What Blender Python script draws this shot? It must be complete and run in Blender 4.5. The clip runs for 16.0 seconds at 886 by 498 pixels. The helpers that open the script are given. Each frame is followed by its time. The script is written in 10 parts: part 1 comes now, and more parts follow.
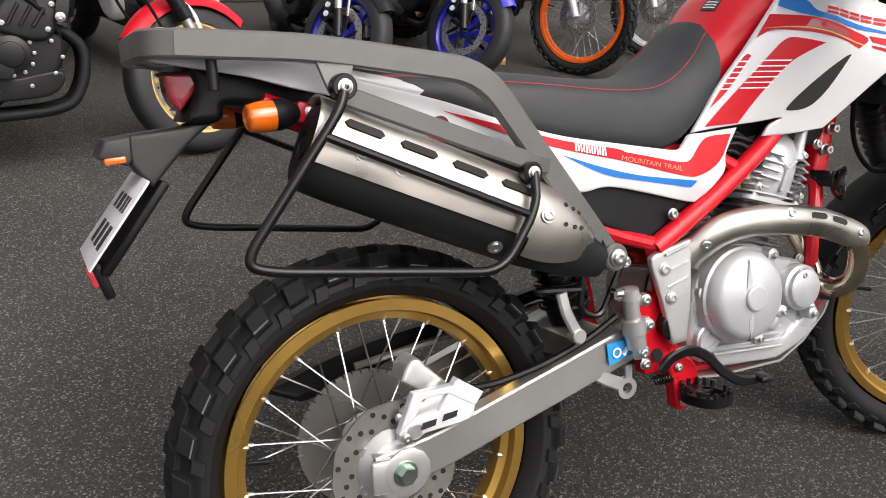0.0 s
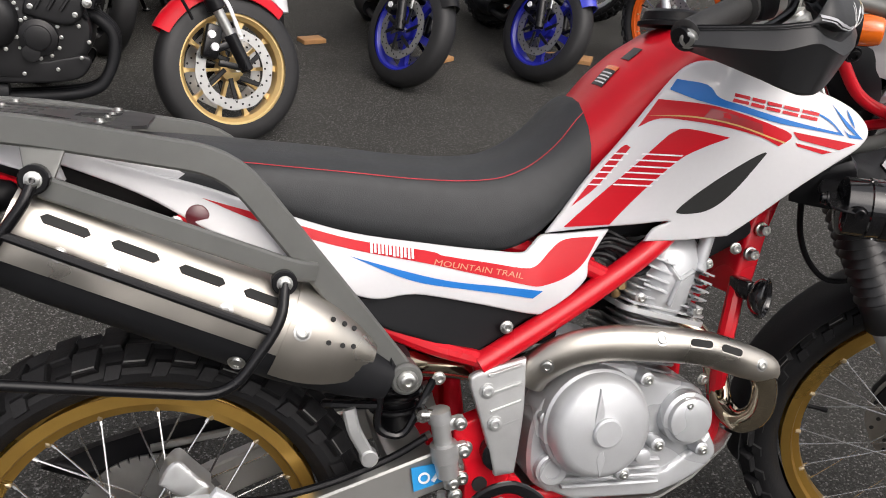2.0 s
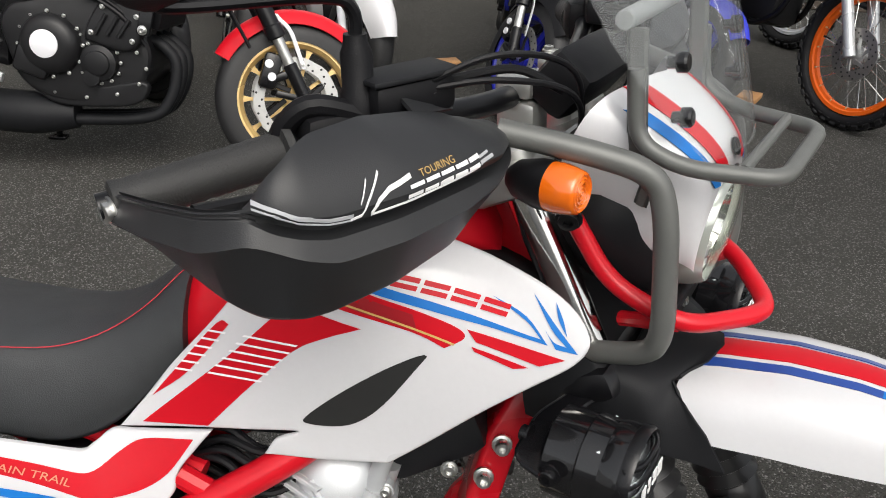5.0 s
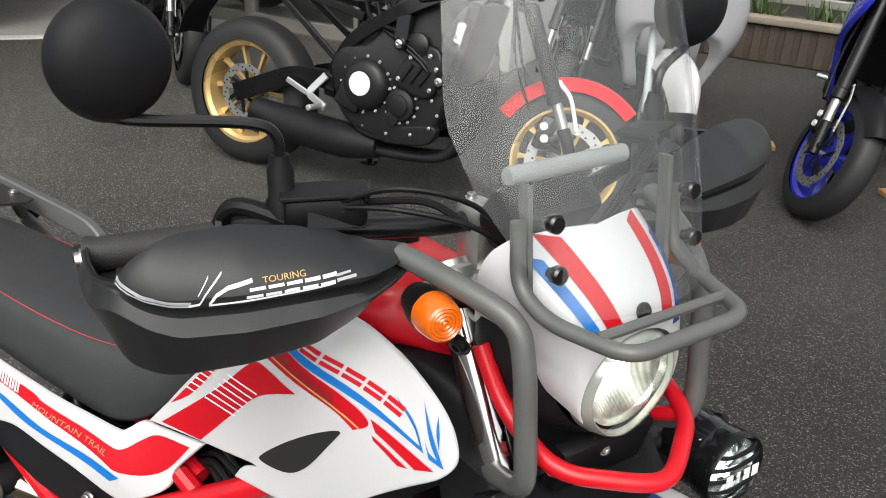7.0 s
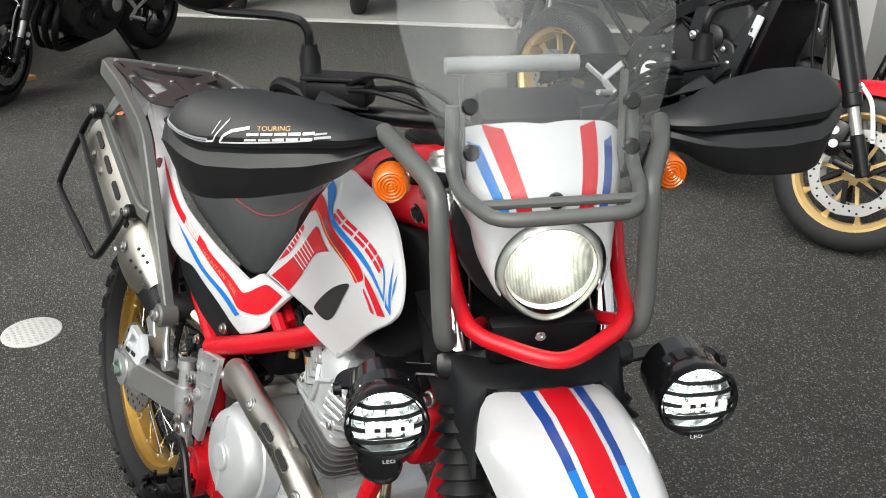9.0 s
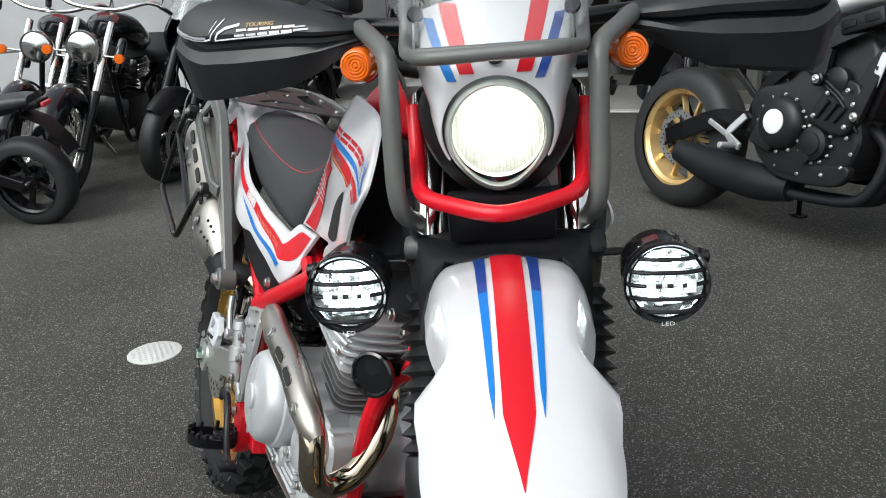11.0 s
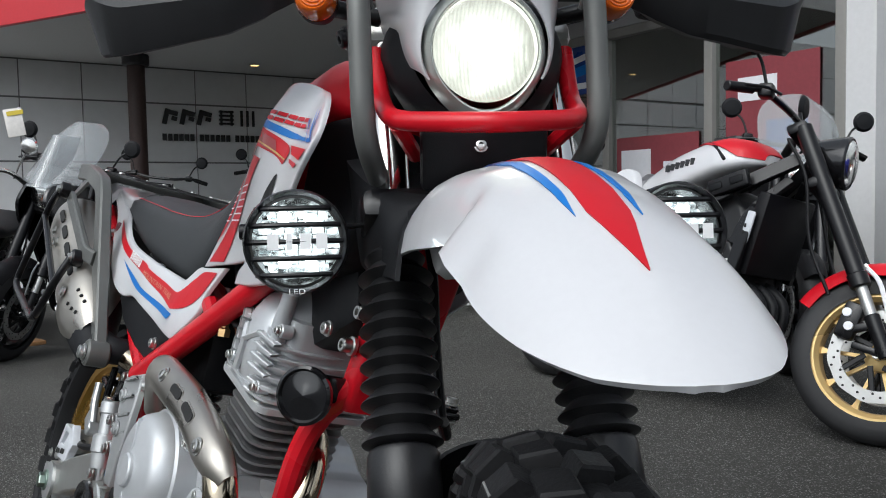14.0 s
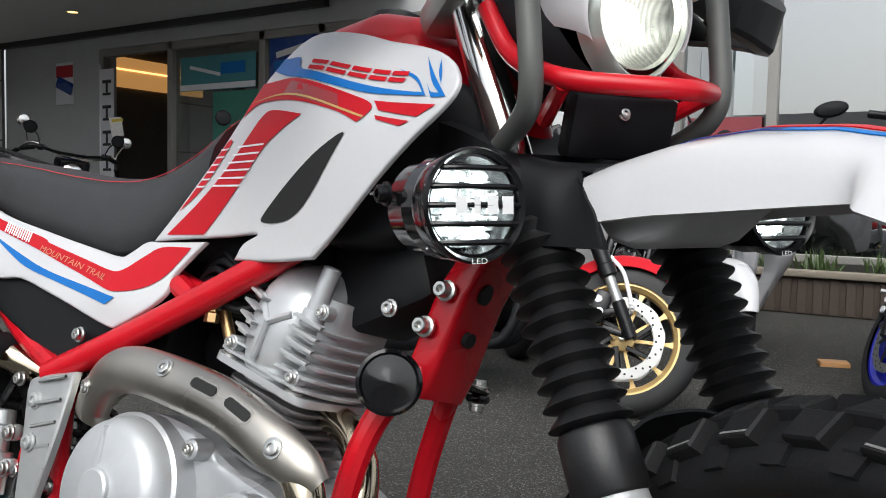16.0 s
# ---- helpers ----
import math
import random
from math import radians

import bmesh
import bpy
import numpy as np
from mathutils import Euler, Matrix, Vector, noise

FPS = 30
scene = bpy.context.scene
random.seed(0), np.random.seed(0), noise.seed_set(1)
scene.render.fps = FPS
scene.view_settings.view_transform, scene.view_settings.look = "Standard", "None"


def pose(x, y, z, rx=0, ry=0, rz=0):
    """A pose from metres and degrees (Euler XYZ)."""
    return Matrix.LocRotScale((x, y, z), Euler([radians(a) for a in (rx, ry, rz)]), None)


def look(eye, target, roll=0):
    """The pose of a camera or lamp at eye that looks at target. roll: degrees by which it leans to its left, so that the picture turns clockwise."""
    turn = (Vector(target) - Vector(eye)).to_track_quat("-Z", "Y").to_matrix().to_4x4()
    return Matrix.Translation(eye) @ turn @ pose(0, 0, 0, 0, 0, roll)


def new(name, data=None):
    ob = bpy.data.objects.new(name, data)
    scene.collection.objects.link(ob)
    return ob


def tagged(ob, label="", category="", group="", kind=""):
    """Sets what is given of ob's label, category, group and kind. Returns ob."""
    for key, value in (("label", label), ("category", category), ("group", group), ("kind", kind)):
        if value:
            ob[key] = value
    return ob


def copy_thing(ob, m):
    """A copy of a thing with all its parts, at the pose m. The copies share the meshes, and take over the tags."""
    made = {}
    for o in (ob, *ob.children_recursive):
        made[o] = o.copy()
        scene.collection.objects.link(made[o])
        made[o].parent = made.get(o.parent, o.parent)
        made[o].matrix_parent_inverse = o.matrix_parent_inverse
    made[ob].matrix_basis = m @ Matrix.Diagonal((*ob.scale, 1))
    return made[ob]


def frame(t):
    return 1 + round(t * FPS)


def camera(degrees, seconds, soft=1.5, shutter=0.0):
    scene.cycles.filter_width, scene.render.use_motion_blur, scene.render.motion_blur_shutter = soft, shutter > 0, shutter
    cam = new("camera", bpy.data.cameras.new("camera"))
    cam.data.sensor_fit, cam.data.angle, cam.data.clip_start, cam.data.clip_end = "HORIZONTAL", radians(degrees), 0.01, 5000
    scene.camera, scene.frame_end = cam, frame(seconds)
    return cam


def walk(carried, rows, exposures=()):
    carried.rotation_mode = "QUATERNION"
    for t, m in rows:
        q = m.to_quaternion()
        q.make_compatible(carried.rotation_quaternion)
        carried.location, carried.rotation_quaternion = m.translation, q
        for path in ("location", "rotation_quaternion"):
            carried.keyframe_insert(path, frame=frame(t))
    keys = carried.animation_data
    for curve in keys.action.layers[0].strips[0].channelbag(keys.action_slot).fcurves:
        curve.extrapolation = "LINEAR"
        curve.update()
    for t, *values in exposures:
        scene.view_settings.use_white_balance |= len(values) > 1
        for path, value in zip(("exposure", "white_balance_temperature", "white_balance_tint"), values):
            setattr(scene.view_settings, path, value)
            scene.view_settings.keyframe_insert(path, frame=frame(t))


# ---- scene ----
cam = camera(54.9, 16.0, soft=1.0)
PATH = [
    (0, (-0.421, -0.911, 1.136), (0.416, 0.706, 0.309), 4.1),
    (0.5, (-0.253, -0.939, 1.167), (0.461, 0.721, 0.31), 5.2),
    (1, (-0.137, -0.936, 1.189), (0.495, 0.733, 0.286), 5.4),
    (1.5, (-0.014, -0.886, 1.219), (0.564, 0.793, 0.298), 6.0),
    (2, (0.094, -0.864, 1.265), (0.624, 0.835, 0.352), 5.7),
    (2.5, (0.228, -0.842, 1.299), (0.679, 0.876, 0.38), 5.5),
    (3, (0.375, -0.823, 1.328), (0.728, 0.913, 0.399), 4.6),
    (3.5, (0.496, -0.781, 1.342), (0.771, 0.968, 0.412), 3.4),
    (4, (0.623, -0.71, 1.344), (0.804, 1.05, 0.41), 2.5),
    (4.5, (0.742, -0.628, 1.341), (0.82, 1.133, 0.396), 1.2),
    (5, (0.871, -0.546, 1.334), (0.825, 1.216, 0.388), 2.8),
    (5.2, (0.914, -0.525, 1.336), (0.801, 1.233, 0.388), 2.8),
    (7.3, (1.332, -0.47, 1.45), (0.35, 1.042, 0.583), 2.9),
    (7.5, (1.391, -0.451, 1.444), (0.305, 0.988, 0.577), 2.7),
    (8, (1.501, -0.431, 1.433), (0.234, 0.853, 0.569), 1.2),
    (8.5, (1.603, -0.412, 1.424), (0.22, 0.741, 0.552), 0.7),
    (9, (1.673, -0.362, 1.396), (0.215, 0.682, 0.51), 0.1),
    (9.5, (1.73, -0.307, 1.347), (0.19, 0.617, 0.468), -0.8),
    (9.7, (1.752, -0.29, 1.327), (0.187, 0.597, 0.454), -1.0),
    (11.8, (1.927, -0.227, 1.028), (0.133, 0.53, 0.57), -2.6),
    (12, (1.918, -0.236, 0.999), (0.129, 0.552, 0.577), -2.2),
    (12.5, (1.9, -0.27, 0.961), (0.148, 0.639, 0.636), -1.7),
    (13, (1.858, -0.298, 0.912), (0.151, 0.713, 0.653), -2.1),
    (13.5, (1.797, -0.28, 0.869), (0.122, 0.797, 0.684), -2.5),
    (14, (1.731, -0.296, 0.853), (0.081, 0.828, 0.735), -1.1),
    (14.5, (1.647, -0.356, 0.842), (0.07, 0.871, 0.763), -0.3),
    (15, (1.576, -0.412, 0.841), (0.138, 0.976, 0.771), 0.0),
    (15.5, (1.499, -0.499, 0.839), (0.217, 1.033, 0.739), 0.3),
    (16, (1.382, -0.558, 0.826), (0.294, 1.115, 0.697), 1.2),
]
walk(cam, [(t, look(eye, target, roll)) for t, eye, target, roll in PATH], exposures=[(0, 0.90, 6750, 13), (1.5, 0.81, 6750, 13), (2.5, 0.62, 6750, 13), (3.5, 0.60, 6700, 12), (5, 0.72, 6700, 9), (7.5, 0.88, 6650, 6), (9.7, 0.88, 6600, 5), (11.8, 0.60, 6100, 6), (12.4, 0.33, 6050, 6), (13, 0.21, 6000, 6), (14, 0.36, 6100, 7), (14.5, 0.41, 6000, 6), (15.5, 0.44, 6150, 7), (16, 0.58, 6350, 8)])

# ---- world and light ----
world = bpy.data.worlds.new("sky")
scene.world = world
world.use_nodes = True
_nt = world.node_tree
_sky = _nt.nodes.new("ShaderNodeTexSky")
_sky.sky_type, _sky.sun_disc = "NISHITA", False
_sky.sun_elevation, _sky.sun_rotation = radians(50), radians(160)
_sky.air_density, _sky.dust_density = 1.0, 4.0
_mixw = _nt.nodes.new("ShaderNodeHueSaturation")
_mixw.inputs["Saturation"].default_value = 0.25
_nt.links.new(_sky.outputs[0], _mixw.inputs["Color"])
_nt.links.new(_mixw.outputs[0], _nt.nodes["Background"].inputs["Color"])
_nt.nodes["Background"].inputs["Strength"].default_value = 0.14
sun = new("sun", bpy.data.lights.new("sun", "SUN"))
sun.data.energy, sun.data.angle, sun.data.color = 0.85, radians(60), (1.0, 0.97, 0.93)
sun.rotation_euler = (radians(40), 0, radians(20))


# ---- materials ----
def mat(name, color, rough=0.5, metal=0.0, vary=0.12, scale=40.0, bump=0.0, bump_scale=300.0, coat=0.0, big=3.0, rough_vary=0.1, spec=0.5):
    """A principled material with two scales of tone, uneven gloss and fine relief."""
    m = bpy.data.materials.new(name)
    m.use_nodes = True
    nt = m.node_tree
    b = nt.nodes["Principled BSDF"]
    co = nt.nodes.new("ShaderNodeTexCoord")
    fine, wide = nt.nodes.new("ShaderNodeTexNoise"), nt.nodes.new("ShaderNodeTexNoise")
    fine.inputs["Scale"].default_value, fine.inputs["Detail"].default_value = scale, 4
    wide.inputs["Scale"].default_value, wide.inputs["Detail"].default_value = big, 3
    add = nt.nodes.new("ShaderNodeMath")
    add.operation = "ADD"
    ramp = nt.nodes.new("ShaderNodeMapRange")
    ramp.inputs["From Min"].default_value, ramp.inputs["From Max"].default_value = 0.6, 1.4
    ramp.inputs["To Min"].default_value, ramp.inputs["To Max"].default_value = 1 - vary, 1 + vary
    mul = nt.nodes.new("ShaderNodeVectorMath")
    mul.operation = "SCALE"
    mul.inputs[0].default_value = color
    for t in (fine, wide):
        nt.links.new(co.outputs["Object"], t.inputs["Vector"])
    nt.links.new(fine.outputs[0], add.inputs[0])
    nt.links.new(wide.outputs[0], add.inputs[1])
    nt.links.new(add.outputs[0], ramp.inputs["Value"])
    nt.links.new(ramp.outputs[0], mul.inputs["Scale"])
    nt.links.new(mul.outputs[0], b.inputs["Base Color"])
    rr = nt.nodes.new("ShaderNodeMapRange")
    rr.inputs["From Min"].default_value, rr.inputs["From Max"].default_value = 0.3, 0.7
    rr.inputs["To Min"].default_value, rr.inputs["To Max"].default_value = max(rough - rough_vary, 0.02), min(rough + rough_vary, 1)
    nt.links.new(wide.outputs[0], rr.inputs["Value"])
    nt.links.new(rr.outputs[0], b.inputs["Roughness"])
    b.inputs["Metallic"].default_value = metal
    b.inputs["Coat Weight"].default_value = coat
    b.inputs["Coat Roughness"].default_value = 0.05
    b.inputs["Specular IOR Level"].default_value = spec
    if bump:
        n = nt.nodes.new("ShaderNodeTexNoise")
        n.inputs["Scale"].default_value, n.inputs["Detail"].default_value = bump_scale, 3
        nt.links.new(co.outputs["Object"], n.inputs["Vector"])
        bp = nt.nodes.new("ShaderNodeBump")
        bp.inputs["Strength"].default_value, bp.inputs["Distance"].default_value = bump, 0.002
        nt.links.new(n.outputs[0], bp.inputs["Height"])
        nt.links.new(bp.outputs[0], b.inputs["Normal"])
    return m


def glow(name, color, strength):
    m = bpy.data.materials.new(name)
    m.use_nodes = True
    b = m.node_tree.nodes["Principled BSDF"]
    b.inputs["Base Color"].default_value = (*color, 1)
    b.inputs["Emission Color"].default_value = (*color, 1)
    b.inputs["Emission Strength"].default_value = strength
    return m


def asphalt_mat():
    m = mat("asphalt", (0.054, 0.0533, 0.0495), 0.85, vary=0.5, scale=120, big=0.9, bump=0.0, spec=0.08)
    nt = m.node_tree
    b = nt.nodes["Principled BSDF"]
    co = nt.nodes.new("ShaderNodeTexCoord")
    vor = nt.nodes.new("ShaderNodeTexVoronoi")
    vor.inputs["Scale"].default_value = 260
    nt.links.new(co.outputs["Object"], vor.inputs["Vector"])
    sp = nt.nodes.new("ShaderNodeSeparateColor")
    nt.links.new(vor.outputs["Color"], sp.inputs[0])
    light = nt.nodes.new("ShaderNodeMapRange")
    light.inputs["From Min"].default_value, light.inputs["From Max"].default_value = 0.82, 0.99
    light.inputs["To Min"].default_value, light.inputs["To Max"].default_value = 0.0, 0.50
    nt.links.new(sp.outputs[0], light.inputs["Value"])
    mix = nt.nodes.new("ShaderNodeMix")
    mix.data_type = "RGBA"
    mix.inputs["B"].default_value = (0.34, 0.33, 0.32, 1)
    old = b.inputs["Base Color"].links[0].from_socket
    nt.links.new(light.outputs[0], mix.inputs["Factor"])
    nt.links.new(old, mix.inputs["A"])
    # brightness gradient along x, painted in for how the ground is lit
    sx, edge, lit_ramp, wv = nt.nodes.new("ShaderNodeSeparateXYZ"), nt.nodes.new("ShaderNodeTexNoise"), nt.nodes.new("ShaderNodeMapRange"), nt.nodes.new("ShaderNodeMath")
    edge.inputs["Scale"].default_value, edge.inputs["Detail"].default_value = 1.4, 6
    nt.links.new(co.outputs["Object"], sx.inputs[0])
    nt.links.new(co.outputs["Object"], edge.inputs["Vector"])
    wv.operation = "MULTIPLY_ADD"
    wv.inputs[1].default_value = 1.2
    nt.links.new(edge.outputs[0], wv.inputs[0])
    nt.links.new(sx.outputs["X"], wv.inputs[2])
    lit_ramp.interpolation_type = "SMOOTHSTEP"
    lit_ramp.inputs["From Min"].default_value, lit_ramp.inputs["From Max"].default_value = -0.7, 1.9
    lit_ramp.inputs["To Min"].default_value, lit_ramp.inputs["To Max"].default_value = 1.65, 1.10
    nt.links.new(wv.outputs[0], lit_ramp.inputs["Value"])
    lit_scale = nt.nodes.new("ShaderNodeVectorMath")
    lit_scale.operation = "SCALE"
    nt.links.new(mix.outputs["Result"], lit_scale.inputs[0])
    nt.links.new(lit_ramp.outputs[0], lit_scale.inputs["Scale"])
    nt.links.new(lit_scale.outputs[0], b.inputs["Base Color"])
    bp = nt.nodes.new("ShaderNodeBump")
    bp.inputs["Strength"].default_value, bp.inputs["Distance"].default_value = 1.0, 0.007
    bp.invert = True
    nt.links.new(vor.outputs["Distance"], bp.inputs["Height"])
    nt.links.new(bp.outputs[0], b.inputs["Normal"])
    return m


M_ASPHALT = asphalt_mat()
M_WHITE = mat("pearl_white_paint", (0.58, 0.58, 0.595), 0.32, vary=0.02, coat=0.7, scale=200)
M_RED = mat("red_plastic", (0.56, 0.006, 0.016), 0.34, vary=0.05, coat=0.12, spec=0.3)
M_REDFRAME = mat("red_frame_paint", (0.52, 0.006, 0.015), 0.30, vary=0.08, coat=0.2, bump=0.05, spec=0.3)
M_DECAL_RED = mat("red_decal", (0.50, 0.005, 0.014), 0.38, vary=0.04, coat=0.08, spec=0.2)
M_DECAL_DARK = mat("dark_red_decal", (0.30, 0.008, 0.014), 0.28, vary=0.05, coat=0.4)
M_DECAL_BLUE = mat("blue_decal", (0.010, 0.15, 0.48), 0.38, vary=0.05, coat=0.08, spec=0.2)
M_NAVY = mat("navy_decal", (0.012, 0.05, 0.25), 0.28, vary=0.05, coat=0.4)
M_DECAL_WHITE = mat("white_decal", (0.8, 0.8, 0.8), 0.35, vary=0.02)
M_GOLDLINE = mat("gold_line", (0.55, 0.36, 0.12), 0.4, vary=0.05)
M_SILVERLINE = mat("grey_line", (0.42, 0.43, 0.45), 0.4, vary=0.05)
M_SEAT = mat("black_vinyl", (0.028, 0.030, 0.032), 0.5, vary=0.2, bump=0.25, bump_scale=900, spec=0.42)
M_STITCH = mat("red_piping", (0.6, 0.03, 0.05), 0.6)
M_BLACK = mat("black_plastic", (0.005, 0.005, 0.006), 0.45, vary=0.2, bump=0.12, bump_scale=700, spec=0.22)
M_BLACKMATT = mat("matt_black_plastic", (0.0085, 0.009, 0.0105), 0.55, vary=0.15, bump=0.1, bump_scale=900, spec=0.22)
M_BLACKGLOSS = mat("black_gloss_paint", (0.007, 0.007, 0.008), 0.15, vary=0.2, coat=0.3)
M_BLACKSATIN = mat("black_satin_steel", (0.005, 0.005, 0.006), 0.3, vary=0.2, coat=0.12, spec=0.3)
M_RUBBER = mat("tyre_rubber", (0.008, 0.008, 0.009), 0.62, vary=0.3, bump=0.3, bump_scale=250, scale=25, spec=0.3)
M_GREY = mat("grey_coated_steel", (0.115, 0.118, 0.112), 0.42, vary=0.1, bump=0.08, bump_scale=900, metal=0.2)
M_STEEL = mat("brushed_stainless", (0.52, 0.49, 0.44), 0.37, metal=1.0, vary=0.20, scale=14, rough_vary=0.12, big=9)
M_STEELWARM = mat("heat_tinted_stainless", (0.55, 0.47, 0.35), 0.15, metal=1.0, vary=0.12, scale=15)
M_ALU = mat("cast_aluminium", (0.54, 0.55, 0.55), 0.42, metal=0.75, vary=0.1, bump=0.07, bump_scale=700)
M_ALUPAINT = mat("silver_engine_paint", (0.50, 0.515, 0.53), 0.34, metal=0.4, vary=0.07, bump=0.12, bump_scale=700)
M_ALUBRUSH = mat("brushed_aluminium", (0.53, 0.53, 0.51), 0.35, metal=0.85, vary=0.07, scale=30)
M_CHROME = mat("chrome", (0.75, 0.74, 0.72), 0.08, metal=1.0, vary=0.05)
M_ZINC = mat("zinc_bolt", (0.6, 0.6, 0.58), 0.3, metal=1.0, vary=0.1, scale=200)
M_NIPPLE = mat("brass_nipple", (0.62, 0.50, 0.33), 0.35, metal=0.9)
M_GOLD = mat("gold_anodised_rim", (0.50, 0.30, 0.07), 0.33, metal=0.85, vary=0.1, coat=0.2)
M_SPOKE = mat("steel_spoke", (0.7, 0.7, 0.69), 0.25, metal=1.0)
M_DISC = mat("brake_disc_steel", (0.42, 0.42, 0.41), 0.38, metal=0.9, vary=0.1, scale=60)
M_DISCWORN = mat("worn_disc_steel", (0.31, 0.295, 0.275), 0.42, metal=0.9, vary=0.18, scale=60)
# dark patches painted for the shade inside holes and slots
M_HOLE = mat("hole_shade", (0.01, 0.01, 0.01), 0.8)
M_ORANGE = mat("amber_lens", (0.70, 0.13, 0.006), 0.15, vary=0.1, coat=0.8)
M_REDLENS = mat("red_lens", (0.60, 0.045, 0.06), 0.15, vary=0.25, coat=0.8, scale=120)
M_PLATEW = mat("white_plate", (0.74, 0.74, 0.77), 0.4, vary=0.04)
M_BLUESTICK = mat("blue_sticker", (0.02, 0.28, 0.62), 0.35)
def thin_clear(name, tint, gloss, rough, haze=0.0):
    """Thin clear sheet: see-through with a faint mirror sheen."""
    m = bpy.data.materials.new(name)
    m.use_nodes = True
    nt = m.node_tree
    nt.nodes.remove(nt.nodes["Principled BSDF"])
    a, b, mix = nt.nodes.new("ShaderNodeBsdfTransparent"), nt.nodes.new("ShaderNodeBsdfGlossy"), nt.nodes.new("ShaderNodeMixShader")
    fr, pw, add = nt.nodes.new("ShaderNodeLayerWeight"), nt.nodes.new("ShaderNodeMath"), nt.nodes.new("ShaderNodeMath")
    pw.operation, add.operation = "POWER", "MULTIPLY_ADD"
    pw.inputs[1].default_value = 5
    add.inputs[1].default_value, add.inputs[2].default_value = 0.5, gloss
    a.inputs["Color"].default_value = (*tint, 1)
    b.inputs["Roughness"].default_value = rough
    nt.links.new(fr.outputs["Facing"], pw.inputs[0])
    nt.links.new(pw.outputs[0], add.inputs[0])
    nt.links.new(add.outputs[0], mix.inputs[0])
    clear = a.outputs[0]
    if haze:
        # a share of white diffuse lays a pale veil over the sheet
        d, hz = nt.nodes.new("ShaderNodeBsdfDiffuse"), nt.nodes.new("ShaderNodeMixShader")
        d.inputs["Color"].default_value = (0.8, 0.82, 0.83, 1)
        hz.inputs[0].default_value = haze
        nt.links.new(clear, hz.inputs[1])
        nt.links.new(d.outputs[0], hz.inputs[2])
        clear = hz.outputs[0]
    nt.links.new(clear, mix.inputs[1])
    nt.links.new(b.outputs[0], mix.inputs[2])
    nt.links.new(mix.outputs[0], nt.nodes["Material Output"].inputs["Surface"])
    return m


M_GLASS = thin_clear("clear_glass", (0.97, 0.98, 0.97), 0.03, 0.02)
# haze paints in the pale veil of sky reflection
M_SCREEN = thin_clear("clear_acrylic", (0.97, 0.98, 0.98), 0.03, 0.04, 0.028)
M_REFLECT = mat("lamp_reflector", (0.85, 0.85, 0.83), 0.12, metal=1.0, vary=0.05)
M_WHITEPLASTIC = mat("white_plastic", (0.56, 0.58, 0.61), 0.4, vary=0.06)


# ---- mesh helpers ----
def part(name, bm, material, parent, label="", m=None, smooth=35):
    me = bpy.data.meshes.new(name)
    bmesh.ops.recalc_face_normals(bm, faces=bm.faces[:])
    bm.to_mesh(me)
    bm.free()
    me.materials.append(material)
    if smooth:
        me.shade_smooth()
        me.set_sharp_from_angle(angle=radians(smooth))
    ob = new(name, me)
    ob.parent = parent
    if m is not None:
        ob.matrix_basis = m
    if label:
        ob["label"] = label
    return ob


def again(ob, m, parent=None):
    """Another piece on the same mesh."""
    o = new(ob.name.split(".")[0], ob.data)
    o.parent = parent or ob.parent
    o.matrix_basis = m
    if "label" in ob:
        o["label"] = ob["label"]
    return o


def thing(name, m, label, category, group="", kind=""):
    ob = new(name)
    ob.empty_display_size = 0.1
    ob.matrix_basis = m
    return tagged(ob, label, category, group, kind)


def B():
    return bmesh.new()


def ring_faces(bm, a, b, closed=True):
    n = len(a)
    for i in range(n if closed else n - 1):
        j = (i + 1) % n
        bm.faces.new((a[i], a[j], b[j], b[i]))


def loft(bm, rings, cap=True, closed=True, cap_end=True, cap_start=True):
    """A skin over rings of equally many points."""
    vs = [[bm.verts.new(p) for p in r] for r in rings]
    for a, b in zip(vs, vs[1:]):
        ring_faces(bm, a, b, closed)
    if cap and closed:
        if cap_start:
            bm.faces.new(vs[0][::-1])
        if cap_end:
            bm.faces.new(vs[-1])
    return bm


def curve_pts(pts, step=6):
    """Catmull-Rom through the points."""
    P = [Vector(p) for p in pts]
    if len(P) < 3:
        return P
    out = []
    ext = [2 * P[0] - P[1]] + P + [2 * P[-1] - P[-2]]
    for i in range(1, len(ext) - 2):
        a, b, c, d = ext[i - 1:i + 3]
        for k in range(step):
            t = k / step
            out.append(0.5 * ((2 * b) + (c - a) * t + (2 * a - 5 * b + 4 * c - d) * t * t + (3 * b - a - 3 * c + d) * t ** 3))
    out.append(P[-1])
    return out


def tube(bm, pts, r, n=10, step=6, flat=1.0):
    """A round bar swept along a soft line; r may be a list of radii, one per point given."""
    line = curve_pts(pts, step) if step > 1 else [Vector(p) for p in pts]
    m = len(line)
    if isinstance(r, (list, tuple)):
        rs = [float(np.interp(i / (m - 1) * (len(r) - 1), range(len(r)), r)) for i in range(m)]
    else:
        rs = [r] * m
    d = (line[1] - line[0]).normalized()
    u = d.orthogonal().normalized()
    rings = []
    for i, p in enumerate(line):
        t = (line[min(i + 1, m - 1)] - line[max(i - 1, 0)]).normalized()
        u = (u - t * u.dot(t)).normalized()
        w = t.cross(u)
        rings.append([p + (u * math.cos(2 * math.pi * k / n) + w * math.sin(2 * math.pi * k / n) * flat) * rs[i] for k in range(n)])
    return loft(bm, rings)


